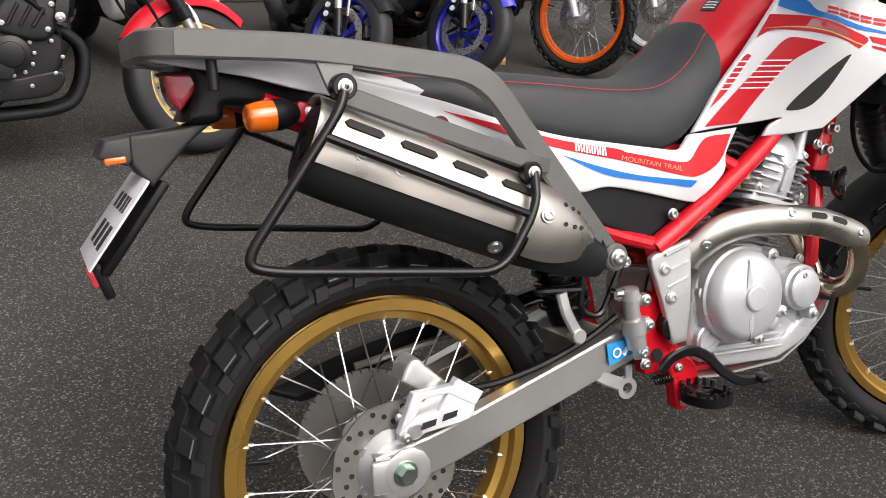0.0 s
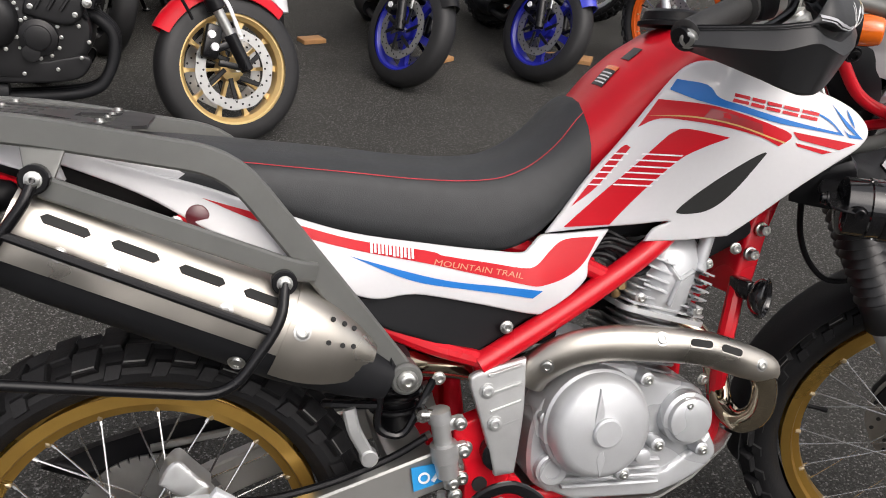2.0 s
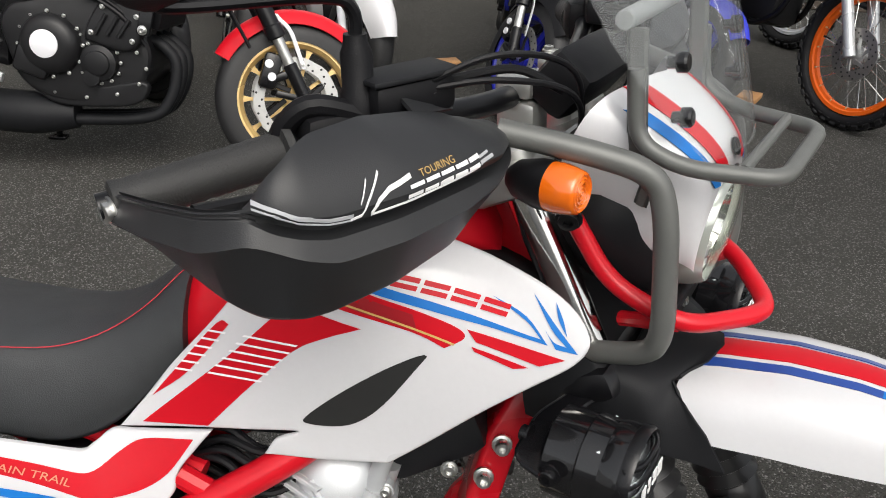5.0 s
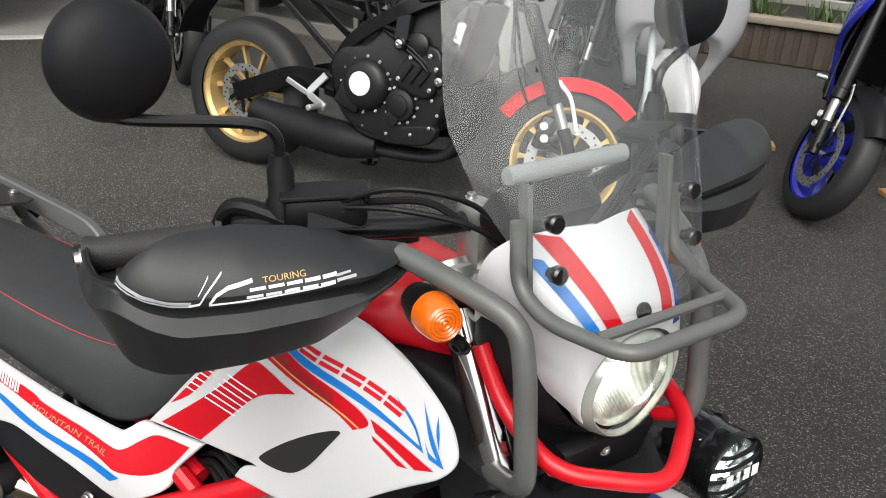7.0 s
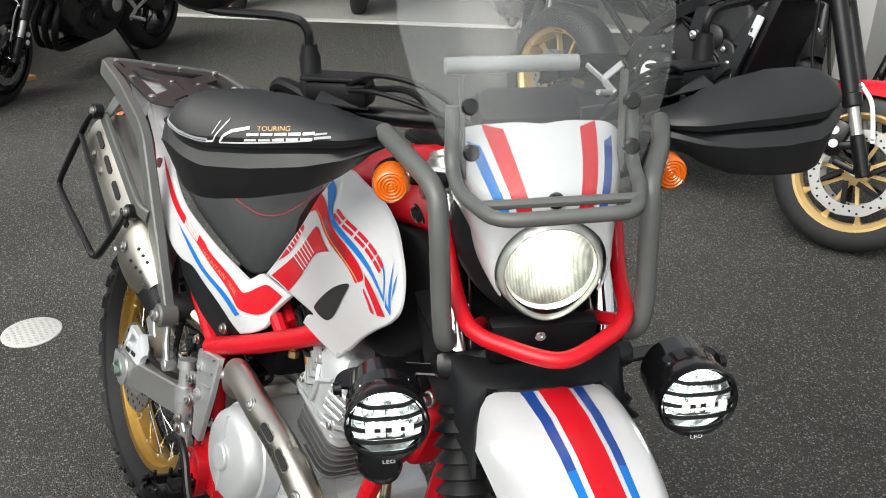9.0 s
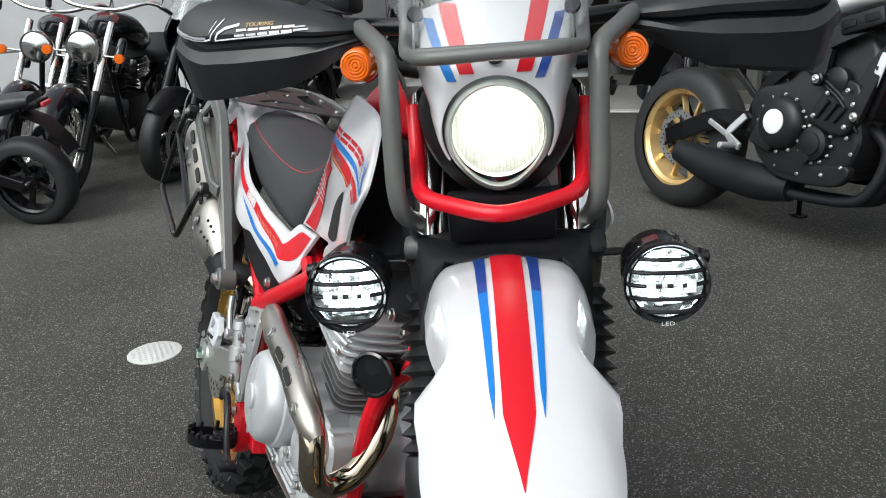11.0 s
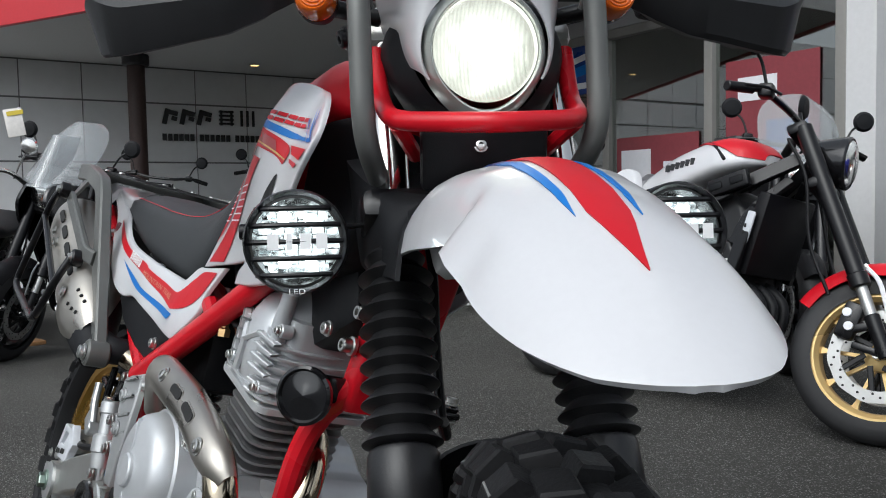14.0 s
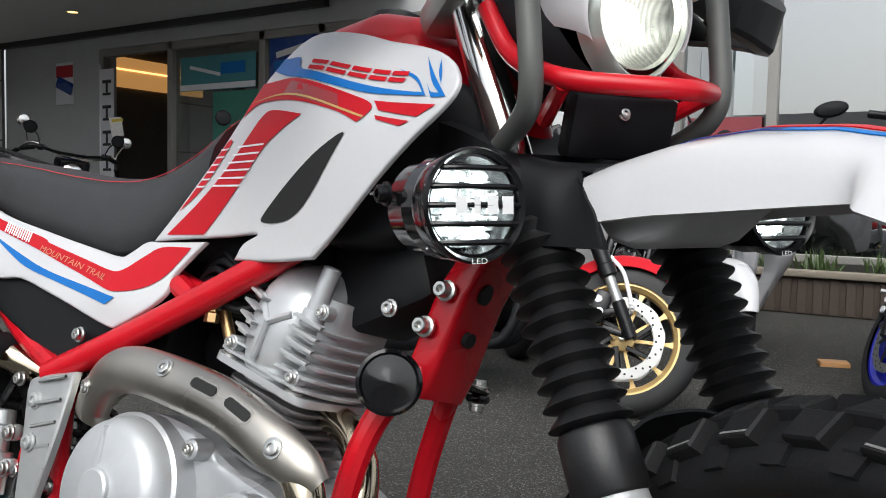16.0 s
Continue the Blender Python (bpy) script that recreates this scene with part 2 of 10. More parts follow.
def sharp_tube(bm, pts, r, bend=0.03, n=10):
    """A bar with straight runs and rounded bends."""
    P = [Vector(p) for p in pts]
    out = [P[0]]
    for a, b, c in zip(P, P[1:], P[2:]):
        k1, k2 = min(bend, (a - b).length * 0.45), min(bend, (c - b).length * 0.45)
        s, e = b + (a - b).normalized() * k1, b + (c - b).normalized() * k2
        for i in range(7):
            t = i / 6
            out.append(s * (1 - t) ** 2 + b * 2 * t * (1 - t) + e * t * t)
    out.append(P[-1])
    return tube(bm, out, r, n, step=1)


def flat_bar(bm, pts, h, th, side=(0, 1, 0), bend=0.03):
    """A rectangular bar along a bent line: h across the bend plane, th along side."""
    P = [Vector(p) for p in pts]
    out = [P[0]]
    for a, b, c in zip(P, P[1:], P[2:]):
        k1, k2 = min(bend, (a - b).length * 0.45), min(bend, (c - b).length * 0.45)
        s, e = b + (a - b).normalized() * k1, b + (c - b).normalized() * k2
        out += [s * (1 - t) ** 2 + b * 2 * t * (1 - t) + e * t * t for t in (0, 0.2, 0.4, 0.6, 0.8, 1)]
    out.append(P[-1])
    S = Vector(side)
    rings = []
    for i, p in enumerate(out):
        t = (out[min(i + 1, len(out) - 1)] - out[max(i - 1, 0)]).normalized()
        s = (S - t * S.dot(t)).normalized()
        u = t.cross(s)
        c = 0.003
        rings.append([p + u * (h / 2 * a - c * e * a) + s * (th / 2 * b - c * f * b) for a, b, e, f in
                      ((1, 1, 1, 0), (1, 1, 0, 1), (1, -1, 0, 1), (1, -1, 1, 0), (-1, -1, 1, 0), (-1, -1, 0, 1), (-1, 1, 0, 1), (-1, 1, 1, 0))])
    return loft(bm, rings)


def box(bm, c, size, rot=None, bevel=0.004, seg=2):
    m = Matrix.Translation(c) @ (rot if rot is not None else Matrix.Identity(4)) @ Matrix.Diagonal((*size, 1))
    r = bmesh.ops.create_cube(bm, size=1, matrix=m)
    if bevel:
        es = list({e for v in r["verts"] for e in v.link_edges})
        bmesh.ops.bevel(bm, geom=es, offset=bevel, segments=seg, affect="EDGES", profile=0.5)
    return bm


def lathe(bm, prof, at, axis, n=24, cap_end=True, cap_start=True):
    """A turned body: prof holds (along, radius) from at along axis."""
    d = Vector(axis).normalized()
    u = d.orthogonal().normalized()
    w = d.cross(u)
    at = Vector(at)
    rings = [[at + d * a + (u * math.cos(2 * math.pi * k / n) + w * math.sin(2 * math.pi * k / n)) * max(r, 1e-4) for k in range(n)] for a, r in prof]
    return loft(bm, rings, cap_end=cap_end, cap_start=cap_start)


def cyl(bm, a, b, r, n=16):
    a, b = Vector(a), Vector(b)
    L = (b - a).length
    c = min(0.15 * r, 0.1 * L)
    return lathe(bm, [(0, r - c), (c, r), (L - c, r), (L, r - c)], a, b - a, n)


def bolt(bm, at, axis, r=0.007, h=0.006):
    """A flanged hexagon bolt head with a dimple."""
    d = Vector(axis).normalized()
    at = Vector(at)
    lathe(bm, [(0, r * 1.35), (h * 0.25, r * 1.35), (h * 0.3, r), (h * 0.9, r), (h, r * 0.85), (h, r * 0.5), (h * 0.6, r * 0.45)], at, d, 12)
    return bm


_BOLT = {}


def bolts(parent, places, r=0.007, h=0.006, material=None, m=None, name="bolt"):
    """Single bolts, each an object of its own on a shared mesh: places hold a point and a direction."""
    for p, d in places:
        key = (r, h, material)
        mm = (m if m is not None else Matrix.Identity(4)) @ Matrix.Translation(p) @ Vector(d).to_track_quat("Z", "Y").to_matrix().to_4x4()
        if key not in _BOLT:
            bm = B()
            bolt(bm, (0, 0, 0), (0, 0, 1), r, h)
            _BOLT[key] = part(name, bm, material or M_ZINC, parent, m=mm)
        else:
            again(_BOLT[key], mm, parent)


def sheet(bm, grid, th, up=None):
    """A shell with thickness over a grid of points."""
    g = np.array([[tuple(p) for p in row] for row in grid], float)
    du, dv = np.gradient(g, axis=0), np.gradient(g, axis=1)
    nrm = np.cross(du, dv)
    nrm /= np.linalg.norm(nrm, axis=2, keepdims=True) + 1e-12
    lo = g - nrm * th
    a = [[bm.verts.new(p) for p in row] for row in g]
    b = [[bm.verts.new(p) for p in row] for row in lo]
    R, C = len(a), len(a[0])
    for i in range(R - 1):
        for j in range(C - 1):
            bm.faces.new((a[i][j], a[i + 1][j], a[i + 1][j + 1], a[i][j + 1]))
            bm.faces.new((b[i][j], b[i][j + 1], b[i + 1][j + 1], b[i + 1][j]))
    for j in range(C - 1):
        bm.faces.new((a[0][j], a[0][j + 1], b[0][j + 1], b[0][j]))
        bm.faces.new((a[-1][j], b[-1][j], b[-1][j + 1], a[-1][j + 1]))
    for i in range(R - 1):
        bm.faces.new((a[i][0], b[i][0], b[i + 1][0], a[i + 1][0]))
        bm.faces.new((a[i][-1], a[i + 1][-1], b[i + 1][-1], b[i][-1]))
    return bm


def surf(ctrl):
    """A smooth half-width over the side view, through (x, z, y)."""
    c = np.array(ctrl, float)
    X = c[:, :2]
    n = len(c)

    def phi(r):
        return r * r * np.log(r + 1e-9)
    K = phi(np.linalg.norm(X[:, None] - X[None], axis=2)) + 1e-4 * np.eye(n)
    Pm = np.c_[np.ones(n), X]
    w = np.linalg.solve(np.block([[K, Pm], [Pm.T, np.zeros((3, 3))]]), np.r_[c[:, 2], np.zeros(3)])
    return lambda q: phi(np.linalg.norm(q[:, None] - X[None], axis=2)) @ w[:n] + w[n] + q @ w[n + 1:]


def soft_outline(pts, step=5):
    """A closed outline: points with a third value are sharp corners, the rest is rounded between."""
    n = len(pts)
    corners = [i for i, p in enumerate(pts) if len(p) > 2]
    if not corners:
        P = [Vector((p[0], p[1], 0)) for p in pts]
        line = curve_pts(P[-2:] + P + P[:2], step)[2 * step:-2 * step]
        return np.array([(v.x, v.y) for v in line[:n * step]])
    out = []
    for a, b in zip(corners, corners[1:] + [corners[0] + n]):
        seg = [Vector((pts[i % n][0], pts[i % n][1], 0)) for i in range(a, b + 1)]
        out += [(v.x, v.y) for v in curve_pts(seg, step)[:-1]] if len(seg) > 2 else [(seg[0].x, seg[0].y)]
    return np.array(out)


def panel(bm, outline, F, side, depth=0.02, edge=0.006, cell=0.012, off=0.0, step=5):
    """A moulded side panel: its outline in side view, bulged to the half-width F, with rounded, returned edges."""
    o = soft_outline(outline, step)
    bm2 = bmesh.new()
    vs = [bm2.verts.new((x, 0, z)) for x, z in o]
    if edge:
        # a narrow band along the rim carries the rounding
        fw, bw = np.roll(o, -1, 0) - o, o - np.roll(o, 1, 0)
        turn = 1 if (o[:, 0] * np.roll(o[:, 1], -1) - np.roll(o[:, 0], -1) * o[:, 1]).sum() > 0 else -1
        n1, n2 = np.c_[-fw[:, 1], fw[:, 0]], np.c_[-bw[:, 1], bw[:, 0]]
        nn = n1 / (np.linalg.norm(n1, axis=1, keepdims=True) + 1e-12) + n2 / (np.linalg.norm(n2, axis=1, keepdims=True) + 1e-12)
        nn /= np.linalg.norm(nn, axis=1, keepdims=True) + 1e-9
        for part_in in (0.4, 1.0):
            inner = [bm2.verts.new((x, 0, z)) for x, z in o + turn * nn * edge * part_in]
            ring_faces(bm2, vs, inner)
            vs = inner
    es = [bm2.edges.get((vs[i], vs[(i + 1) % len(vs)])) or bm2.edges.new((vs[i], vs[(i + 1) % len(vs)])) for i in range(len(vs))]
    bmesh.ops.triangle_fill(bm2, use_beauty=True, edges=es)
    lo, hi = o.min(0), o.max(0)
    for ax in (0, 1):
        k = lo[ax] + cell
        while k < hi[ax]:
            co, no = ((k, 0, 0), (1, 0, 0)) if ax == 0 else ((0, 0, k), (0, 0, 1))
            bmesh.ops.bisect_plane(bm2, geom=bm2.verts[:] + bm2.edges[:] + bm2.faces[:], plane_co=co, plane_no=no, dist=1e-6)
            k += cell
    q = np.array([(v.co.x, v.co.z) for v in bm2.verts])
    y = F(q) + off
    if edge:
        a, b = o, np.roll(o, -1, 0)
        d = b - a
        t = np.clip(((q[:, None] - a[None]) * d[None]).sum(2) / ((d * d).sum(1)[None] + 1e-12), 0, 1)
        dist = np.linalg.norm(q[:, None] - (a[None] + t[..., None] * d[None]), axis=2).min(1)
        k = np.clip(1 - dist / edge, 0, 1)
        y = y - edge * 0.6 * (1 - np.sqrt(np.clip(1 - k * k, 0, 1)))
    for v, h in zip(bm2.verts, y):
        v.co.y = side * h
    if depth:
        rim = [e for e in bm2.edges if e.is_boundary]
        r = bmesh.ops.extrude_edge_only(bm2, edges=rim)
        for v in r["geom"]:
            if isinstance(v, bmesh.types.BMVert):
                v.co.y -= side * depth
    me = bpy.data.meshes.new("tmp")
    bm2.to_mesh(me)
    bm2.free()
    bm.from_mesh(me)
    bpy.data.meshes.remove(me)
    return bm


def decal(bm, outline, F, side, off=0.0012, cell=0.02, step=4):
    return panel(bm, outline, F, side, depth=0.0, edge=0.0, cell=cell, off=off, step=step)


def letters(bm, text, place, size, depth=0.0006, shear=0.0, width=1.0):
    """Raised letters; place maps (right, up, out) to the part."""
    cu = bpy.data.curves.new("t", "FONT")
    cu.body, cu.size, cu.shear = text, size, shear
    cu.resolution_u = 3
    ob = bpy.data.objects.new("t", cu)
    scene.collection.objects.link(ob)
    bpy.context.view_layer.update()
    me = bpy.data.meshes.new_from_object(ob.evaluated_get(bpy.context.evaluated_depsgraph_get()))
    b2 = bmesh.new()
    b2.from_mesh(me)
    bmesh.ops.triangulate(b2, faces=b2.faces[:])
    for v in b2.verts:
        v.co = place(v.co.x * width, v.co.y, depth)
    b2.to_mesh(me)
    b2.free()
    bm.from_mesh(me)
    bpy.data.objects.remove(ob)
    bpy.data.curves.remove(cu)
    bpy.data.meshes.remove(me)
    return bm


def mirrored(f):
    """Runs f for both sides: -1 is the machine's right, 1 its left."""
    return [f(s) for s in (-1, 1)]

# ---- the trail motorcycle ----
LEAN = 15.5
bike = thing("motorcycle", pose(0, 0, 0, -LEAN, 0, 0), "white, red and blue trail motorcycle leaning on its side stand", "motorcycle")
RAKE = radians(26.4)
STEER_AXIS = Vector((-math.sin(RAKE), 0, math.cos(RAKE)))
STEER = Matrix.Translation((1.465, 0, 0)) @ Matrix.Rotation(radians(-32.3), 4, STEER_AXIS) @ Matrix.Translation((-1.465, -0.010, 0))


M_MOULD = mat("pale_rubber_edge", (0.16, 0.16, 0.155), 0.7, vary=0.4, scale=60)


def spoke_wheel(name, centre, rim_r, rim_w, tyre_r, tyre_w, parent, m, rim_mat, knobs=34, spokes=36, hub_r=0.035, disc_r=0.1, disc_y=-0.06, label="", rubber=None, hub_w=0.05, sub=True):
    """A wire wheel: knobbly tyre, rim with nipples, spokes, hub and drilled disc. The axle runs along y."""
    rubber = rubber or M_RUBBER
    w = new(name)
    w.parent, w.matrix_basis = parent, m @ Matrix.Translation(centre)
    w.empty_display_size = 0.05
    if label:
        w["label"] = label
    # tyre carcass
    bm = B()
    prof = []
    sect = (tyre_r - rim_r) / 2
    mid = rim_r + sect * 0.95
    for k in range(15):
        a = radians(-150 + 300 * k / 14)
        prof.append((mid + sect * math.cos(a) * 0.93, tyre_w / 2 * 0.93 * math.sin(a)))
    n = 72
    rings = [[(r * math.cos(2 * math.pi * i / n), y, r * math.sin(2 * math.pi * i / n)) for r, y in prof] for i in range(n)]
    vs = [[bm.verts.new(p) for p in r] for r in rings]
    for i in range(n):
        a, b = vs[i], vs[(i + 1) % n]
        for j in range(len(prof) - 1):
            bm.faces.new((a[j], a[j + 1], b[j + 1], b[j]))
    part("tyre", bm, rubber, w, "black knobbly rubber tyre" if knobs else "black rubber tyre", smooth=30)
    if knobs:
        # tread blocks: two centre rows, offset shoulder rows, small side lugs
        for row, (la, da, wd, ln) in enumerate(((-15, 0.0, 0.25, 0.50), (16, 0.5, 0.25, 0.50), (-47, 0.5, 0.25, 0.50), (48, 0.0, 0.25, 0.50), (-76, 0.0, 0.17, 0.36), (76, 0.5, 0.17, 0.36))):
            a = radians(la)
            h0, h1 = sect * 0.80, sect * (1.16 if row < 2 else 1.21)
            if row > 3:
                h1 = sect * 1.0
            half, lat = ln * math.pi * tyre_r / knobs, wd * tyre_w / 2
            bm = B()
            pts = []
            for h, k in ((h0, 1.15), (h1 - 0.002, 1.0), (h1, 0.88)):
                for sx, sy in ((-1, -1), (1, -1), (1, 1), (-1, 1)):
                    r = mid + h * math.cos(a) - sy * lat * k * math.sin(a)
                    y = (tyre_w / 2 / sect) * h * math.sin(a) + sy * lat * k * math.cos(a)
                    t2 = sx * half * k / tyre_r + sy * 0.012 * (1 if la > 0 else -1)
                    pts.append(bm.verts.new((r * math.cos(t2), y, r * math.sin(t2))))
            for f in ((8, 9, 10, 11), (0, 1, 5, 4), (1, 2, 6, 5), (2, 3, 7, 6), (3, 0, 4, 7), (4, 5, 9, 8), (5, 6, 10, 9), (6, 7, 11, 10), (7, 4, 8, 11)):
                bm.faces.new([pts[k] for k in f])
            if label and row in (2, 3):
                # pale mould line along the outer edge of the shoulder blocks
                b2 = B()
                q = []
                for sx in (-0.85, 0.85):
                    for sy in (0.60, 0.74):
                        sy *= 1 if la > 0 else -1
                        r = mid + (h1 + 0.0006) * math.cos(a) - sy * lat * math.sin(a)
                        y = (tyre_w / 2 / sect) * (h1 + 0.0006) * math.sin(a) + sy * lat * math.cos(a)
                        t2 = sx * half / tyre_r + sy * 0.012 * (1 if la > 0 else -1)
                        q.append((r * math.cos(t2), y, r * math.sin(t2)))
                sheet(b2, [[q[0], q[1]], [q[2], q[3]]], 0.0004)
                ml = None
                for i in range(knobs):
                    mm = Matrix.Rotation(-2 * math.pi * (i + da) / knobs, 4, "Y")
                    if ml is None:
                        ml = part("mould_line", b2, M_MOULD, w, m=mm, smooth=0)
                    elif (i * 7 + row) % 5:
                        again(ml, mm)
            blk0 = None
            for i in range(knobs):
                mm = Matrix.Rotation(-2 * math.pi * (i + da) / knobs, 4, "Y")
                if blk0 is None:
                    blk0 = part("tread_block", bm, rubber, w, m=mm, smooth=25)
                else:
                    again(blk0, mm)
    # rim
    bm = B()
    h = rim_w / 2
    prof = [(rim_r, -h), (rim_r, -h + 0.003), (rim_r - 0.012, -h + 0.005), (rim_r - 0.014, -h * 0.55), (rim_r - 0.026, -h * 0.4), (rim_r - 0.028, 0), (rim_r - 0.026, h * 0.4), (rim_r - 0.014, h * 0.55), (rim_r - 0.012, h - 0.005), (rim_r, h - 0.003), (rim_r, h),
            (rim_r - 0.017, h), (rim_r - 0.021, h * 0.6), (rim_r - 0.033, h * 0.45), (rim_r - 0.035, 0), (rim_r - 0.033, -h * 0.45), (rim_r - 0.021, -h * 0.6), (rim_r - 0.017, -h)]
    n = 96
    vs = [[bm.verts.new((r * math.cos(2 * math.pi * i / n), y, r * math.sin(2 * math.pi * i / n))) for r, y in prof] for i in range(n)]
    for i in range(n):
        ring_faces(bm, vs[i], vs[(i + 1) % n])
    part("rim", bm, rim_mat, w, "spoked rim")
    # hub
    bm = B()
    lathe(bm, [(0, hub_r * 0.5), (0.002, hub_r * 1.25), (0.008, hub_r * 1.3), (0.012, hub_r * 0.85), (hub_w, hub_r * 0.8), (2 * hub_w - 0.012, hub_r * 0.85), (2 * hub_w - 0.008, hub_r * 1.3), (2 * hub_w - 0.002, hub_r * 1.25), (2 * hub_w, hub_r * 0.5)], (0, -hub_w, 0), (0, 1, 0), 24)
    part("hub", bm, M_ALU, w)
    # one spoke mesh along x of unit build, then pieces
    first = None
    for i in range(spokes):
        sgn = 1 if i % 2 else -1
        lead = 1 if (i // 2) % 2 else -1
        th = 2 * math.pi * (i + 0.5) / spokes
        a0 = th + lead * radians(62)
        p0 = Vector((hub_r * 1.15 * math.cos(a0), sgn * (hub_w - 0.006), hub_r * 1.15 * math.sin(a0)))
        p1 = Vector(((rim_r - 0.03) * math.cos(th), sgn * 0.004, (rim_r - 0.03) * math.sin(th)))
        d = (p1 - p0)
        L = d.length
        if first is None:
            bm = B()
            lathe(bm, [(0, 0.0015), (L, 0.0015)], (0, 0, 0), (0, 0, 1), 6)
            lathe(bm, [(L - 0.014, 0.003), (L + 0.002, 0.003)], (0, 0, 0), (0, 0, 1), 6)
            lathe(bm, [(-0.003, 0.003), (0.0, 0.003)], (0, 0, 0), (0, 0, 1), 6)
            first = part("spoke", bm, M_SPOKE, w)
            first.matrix_basis = Matrix.Translation(p0) @ d.to_track_quat("Z", "Y").to_matrix().to_4x4()
        else:
            again(first, Matrix.Translation(p0) @ d.to_track_quat("Z", "Y").to_matrix().to_4x4())
        if knobs:
            mm = Matrix.Translation(((rim_r - 0.030) * math.cos(th), sgn * 0.012, (rim_r - 0.030) * math.sin(th))) @ Vector((-math.cos(th), 0, -math.sin(th))).to_track_quat("Z", "Y").to_matrix().to_4x4()
            if i == 0:
                bm = B()
                lathe(bm, [(-0.004, 0.0045), (0.002, 0.0045), (0.005, 0.003), (0.006, 0.0)], (0, 0, 0), (0, 0, 1), 8)
                nipple = part("nipple", bm, M_NIPPLE, w)
                nipple.matrix_basis = mm
            else:
                again(nipple, mm)
    if knobs:
        bm = B()
        lathe(bm, [(0, 0.006), (0.006, 0.006), (0.008, 0.004), (0.03, 0.004), (0.032, 0.005), (0.042, 0.005), (0.043, 0)], (-(rim_r - 0.03) * math.cos(0.12), 0, (rim_r - 0.03) * math.sin(0.12)), (1, 0, -0.1), 10)
        part("valve", bm, M_BLACK, w, "black tyre valve")
    # disc
    if disc_r:
        drilled_disc(w, disc_r, disc_y)
    return w


def drilled_disc(w, disc_r, disc_y, inner=None, carrier=None):
    bm = B()
    inner = inner or disc_r * 0.62
    n = 96
    vs = []
    for i in range(n):
        a = 2 * math.pi * i / n
        ro = disc_r * (1 + 0.012 * math.sin(a * 10))
        vs.append([bm.verts.new((r * math.cos(a), y, r * math.sin(a))) for r, y in ((inner, disc_y - 0.002), (ro, disc_y - 0.002), (ro, disc_y + 0.002), (inner, disc_y + 0.002))])
    for i in range(n):
        ring_faces(bm, vs[i], vs[(i + 1) % n])
    d = part("brake_disc", bm, M_DISC if carrier else M_DISCWORN, w, "drilled steel brake disc")
    c2, s2 = math.cos(0.5), math.sin(0.5)
    b2 = B()
    flat_bar(b2, [(disc_r * 0.25, disc_y, 0), (inner * 1.05 * c2, disc_y, inner * 1.05 * s2)], 0.018, 0.004, (0, 1, 0))
    arm = part("disc_arm", b2, carrier or M_DISC, w)
    for i in range(1, 6):
        again(arm, Matrix.Rotation(2 * math.pi * i / 6, 4, "Y"))
    bm = B()
    for i in range(36):
        a = 2 * math.pi * i / 36
        r = inner + (disc_r - inner) * (0.22, 0.5, 0.78)[i % 3]
        mm = Matrix.Translation((r * math.cos(a), disc_y, r * math.sin(a)))
        if i == 0:
            lathe(bm, [(-0.0027, 0.0042), (0.0027, 0.0042)], (0, 0, 0), (0, 1, 0), 10)
            perforation = part("disc_perforation", bm, M_HOLE, w, m=mm)
        else:
            again(perforation, mm)
    return d


rear_wheel = spoke_wheel("rear_wheel", (0, -0.016, 0.316), 0.241, 0.062, 0.311, 0.120, bike, Matrix.Identity(4), M_GOLD, knobs=30, spokes=36, disc_r=0.098, disc_y=-0.068, label="gold rear wheel with a knobbly tyre", hub_w=0.055)
bm = B()
for i in range(46):
    a = 2 * math.pi * i / 46
    box(bm, (0.106 * math.cos(a), 0.06, 0.106 * math.sin(a)), (0.008, 0.005, 0.012), Matrix.Rotation(-a, 4, "Y"), 0.0)
lathe(bm, [(0, 0.075), (0, 0.104), (0.005, 0.104), (0.005, 0.075)], (0, 0.0575, 0), (0, 1, 0), 48, cap_start=False)
part("sprocket", bm, M_DISC, rear_wheel, "toothed steel sprocket")
bm = B()
lathe(bm, [(-0.003, 0.03), (-0.003, 0.055), (0.004, 0.06), (0.02, 0.045), (0.02, 0.03)], (0, -0.062, 0), (0, -1, 0), 24)
part("disc_carrier", bm, M_ALU, rear_wheel)

front_wheel = spoke_wheel("front_wheel", (1.367, 0, 0.350), 0.278, 0.05, 0.352, 0.096, bike, STEER, M_GOLD, knobs=36, spokes=36, disc_r=0.12, disc_y=0.062, label="gold front wheel with a knobbly tyre", hub_w=0.05)

# swingarm and rear axle
bm = B()
flat_bar(bm, [(-0.035, -0.098, 0.318), (0.06, -0.1, 0.334), (0.13, -0.108, 0.360), (0.27, -0.112, 0.403), (0.44, -0.105, 0.450)], 0.057, 0.03, (0, 1, 0), 0.03)
flat_bar(bm, [(-0.035, 0.098, 0.318), (0.06, 0.1, 0.334), (0.13, 0.108, 0.360), (0.27, 0.112, 0.403), (0.44, 0.105, 0.450)], 0.057, 0.03, (0, 1, 0), 0.03)
box(bm, (0.36, 0, 0.425), (0.06, 0.2, 0.06), Matrix.Rotation(radians(-16), 4, "Y"), 0.008)
swingarm = part("swingarm", bm, M_ALUBRUSH, bike, "brushed silver box-section swingarm")
bm = B()
panel(bm, [(0.352, 0.412, 1), (0.40, 0.424, 1), (0.398, 0.452, 1), (0.348, 0.448, 1)], surf([(0.3, 0.4, 0.1295), (0.4, 0.4, 0.1275), (0.35, 0.45, 0.1285), (0.4, 0.46, 0.1275)]), -1, 0.0, 0.0)
stick = part("sticker", bm, M_BLUESTICK, swingarm, "blue warning sticker with a white mark")
bm = B()
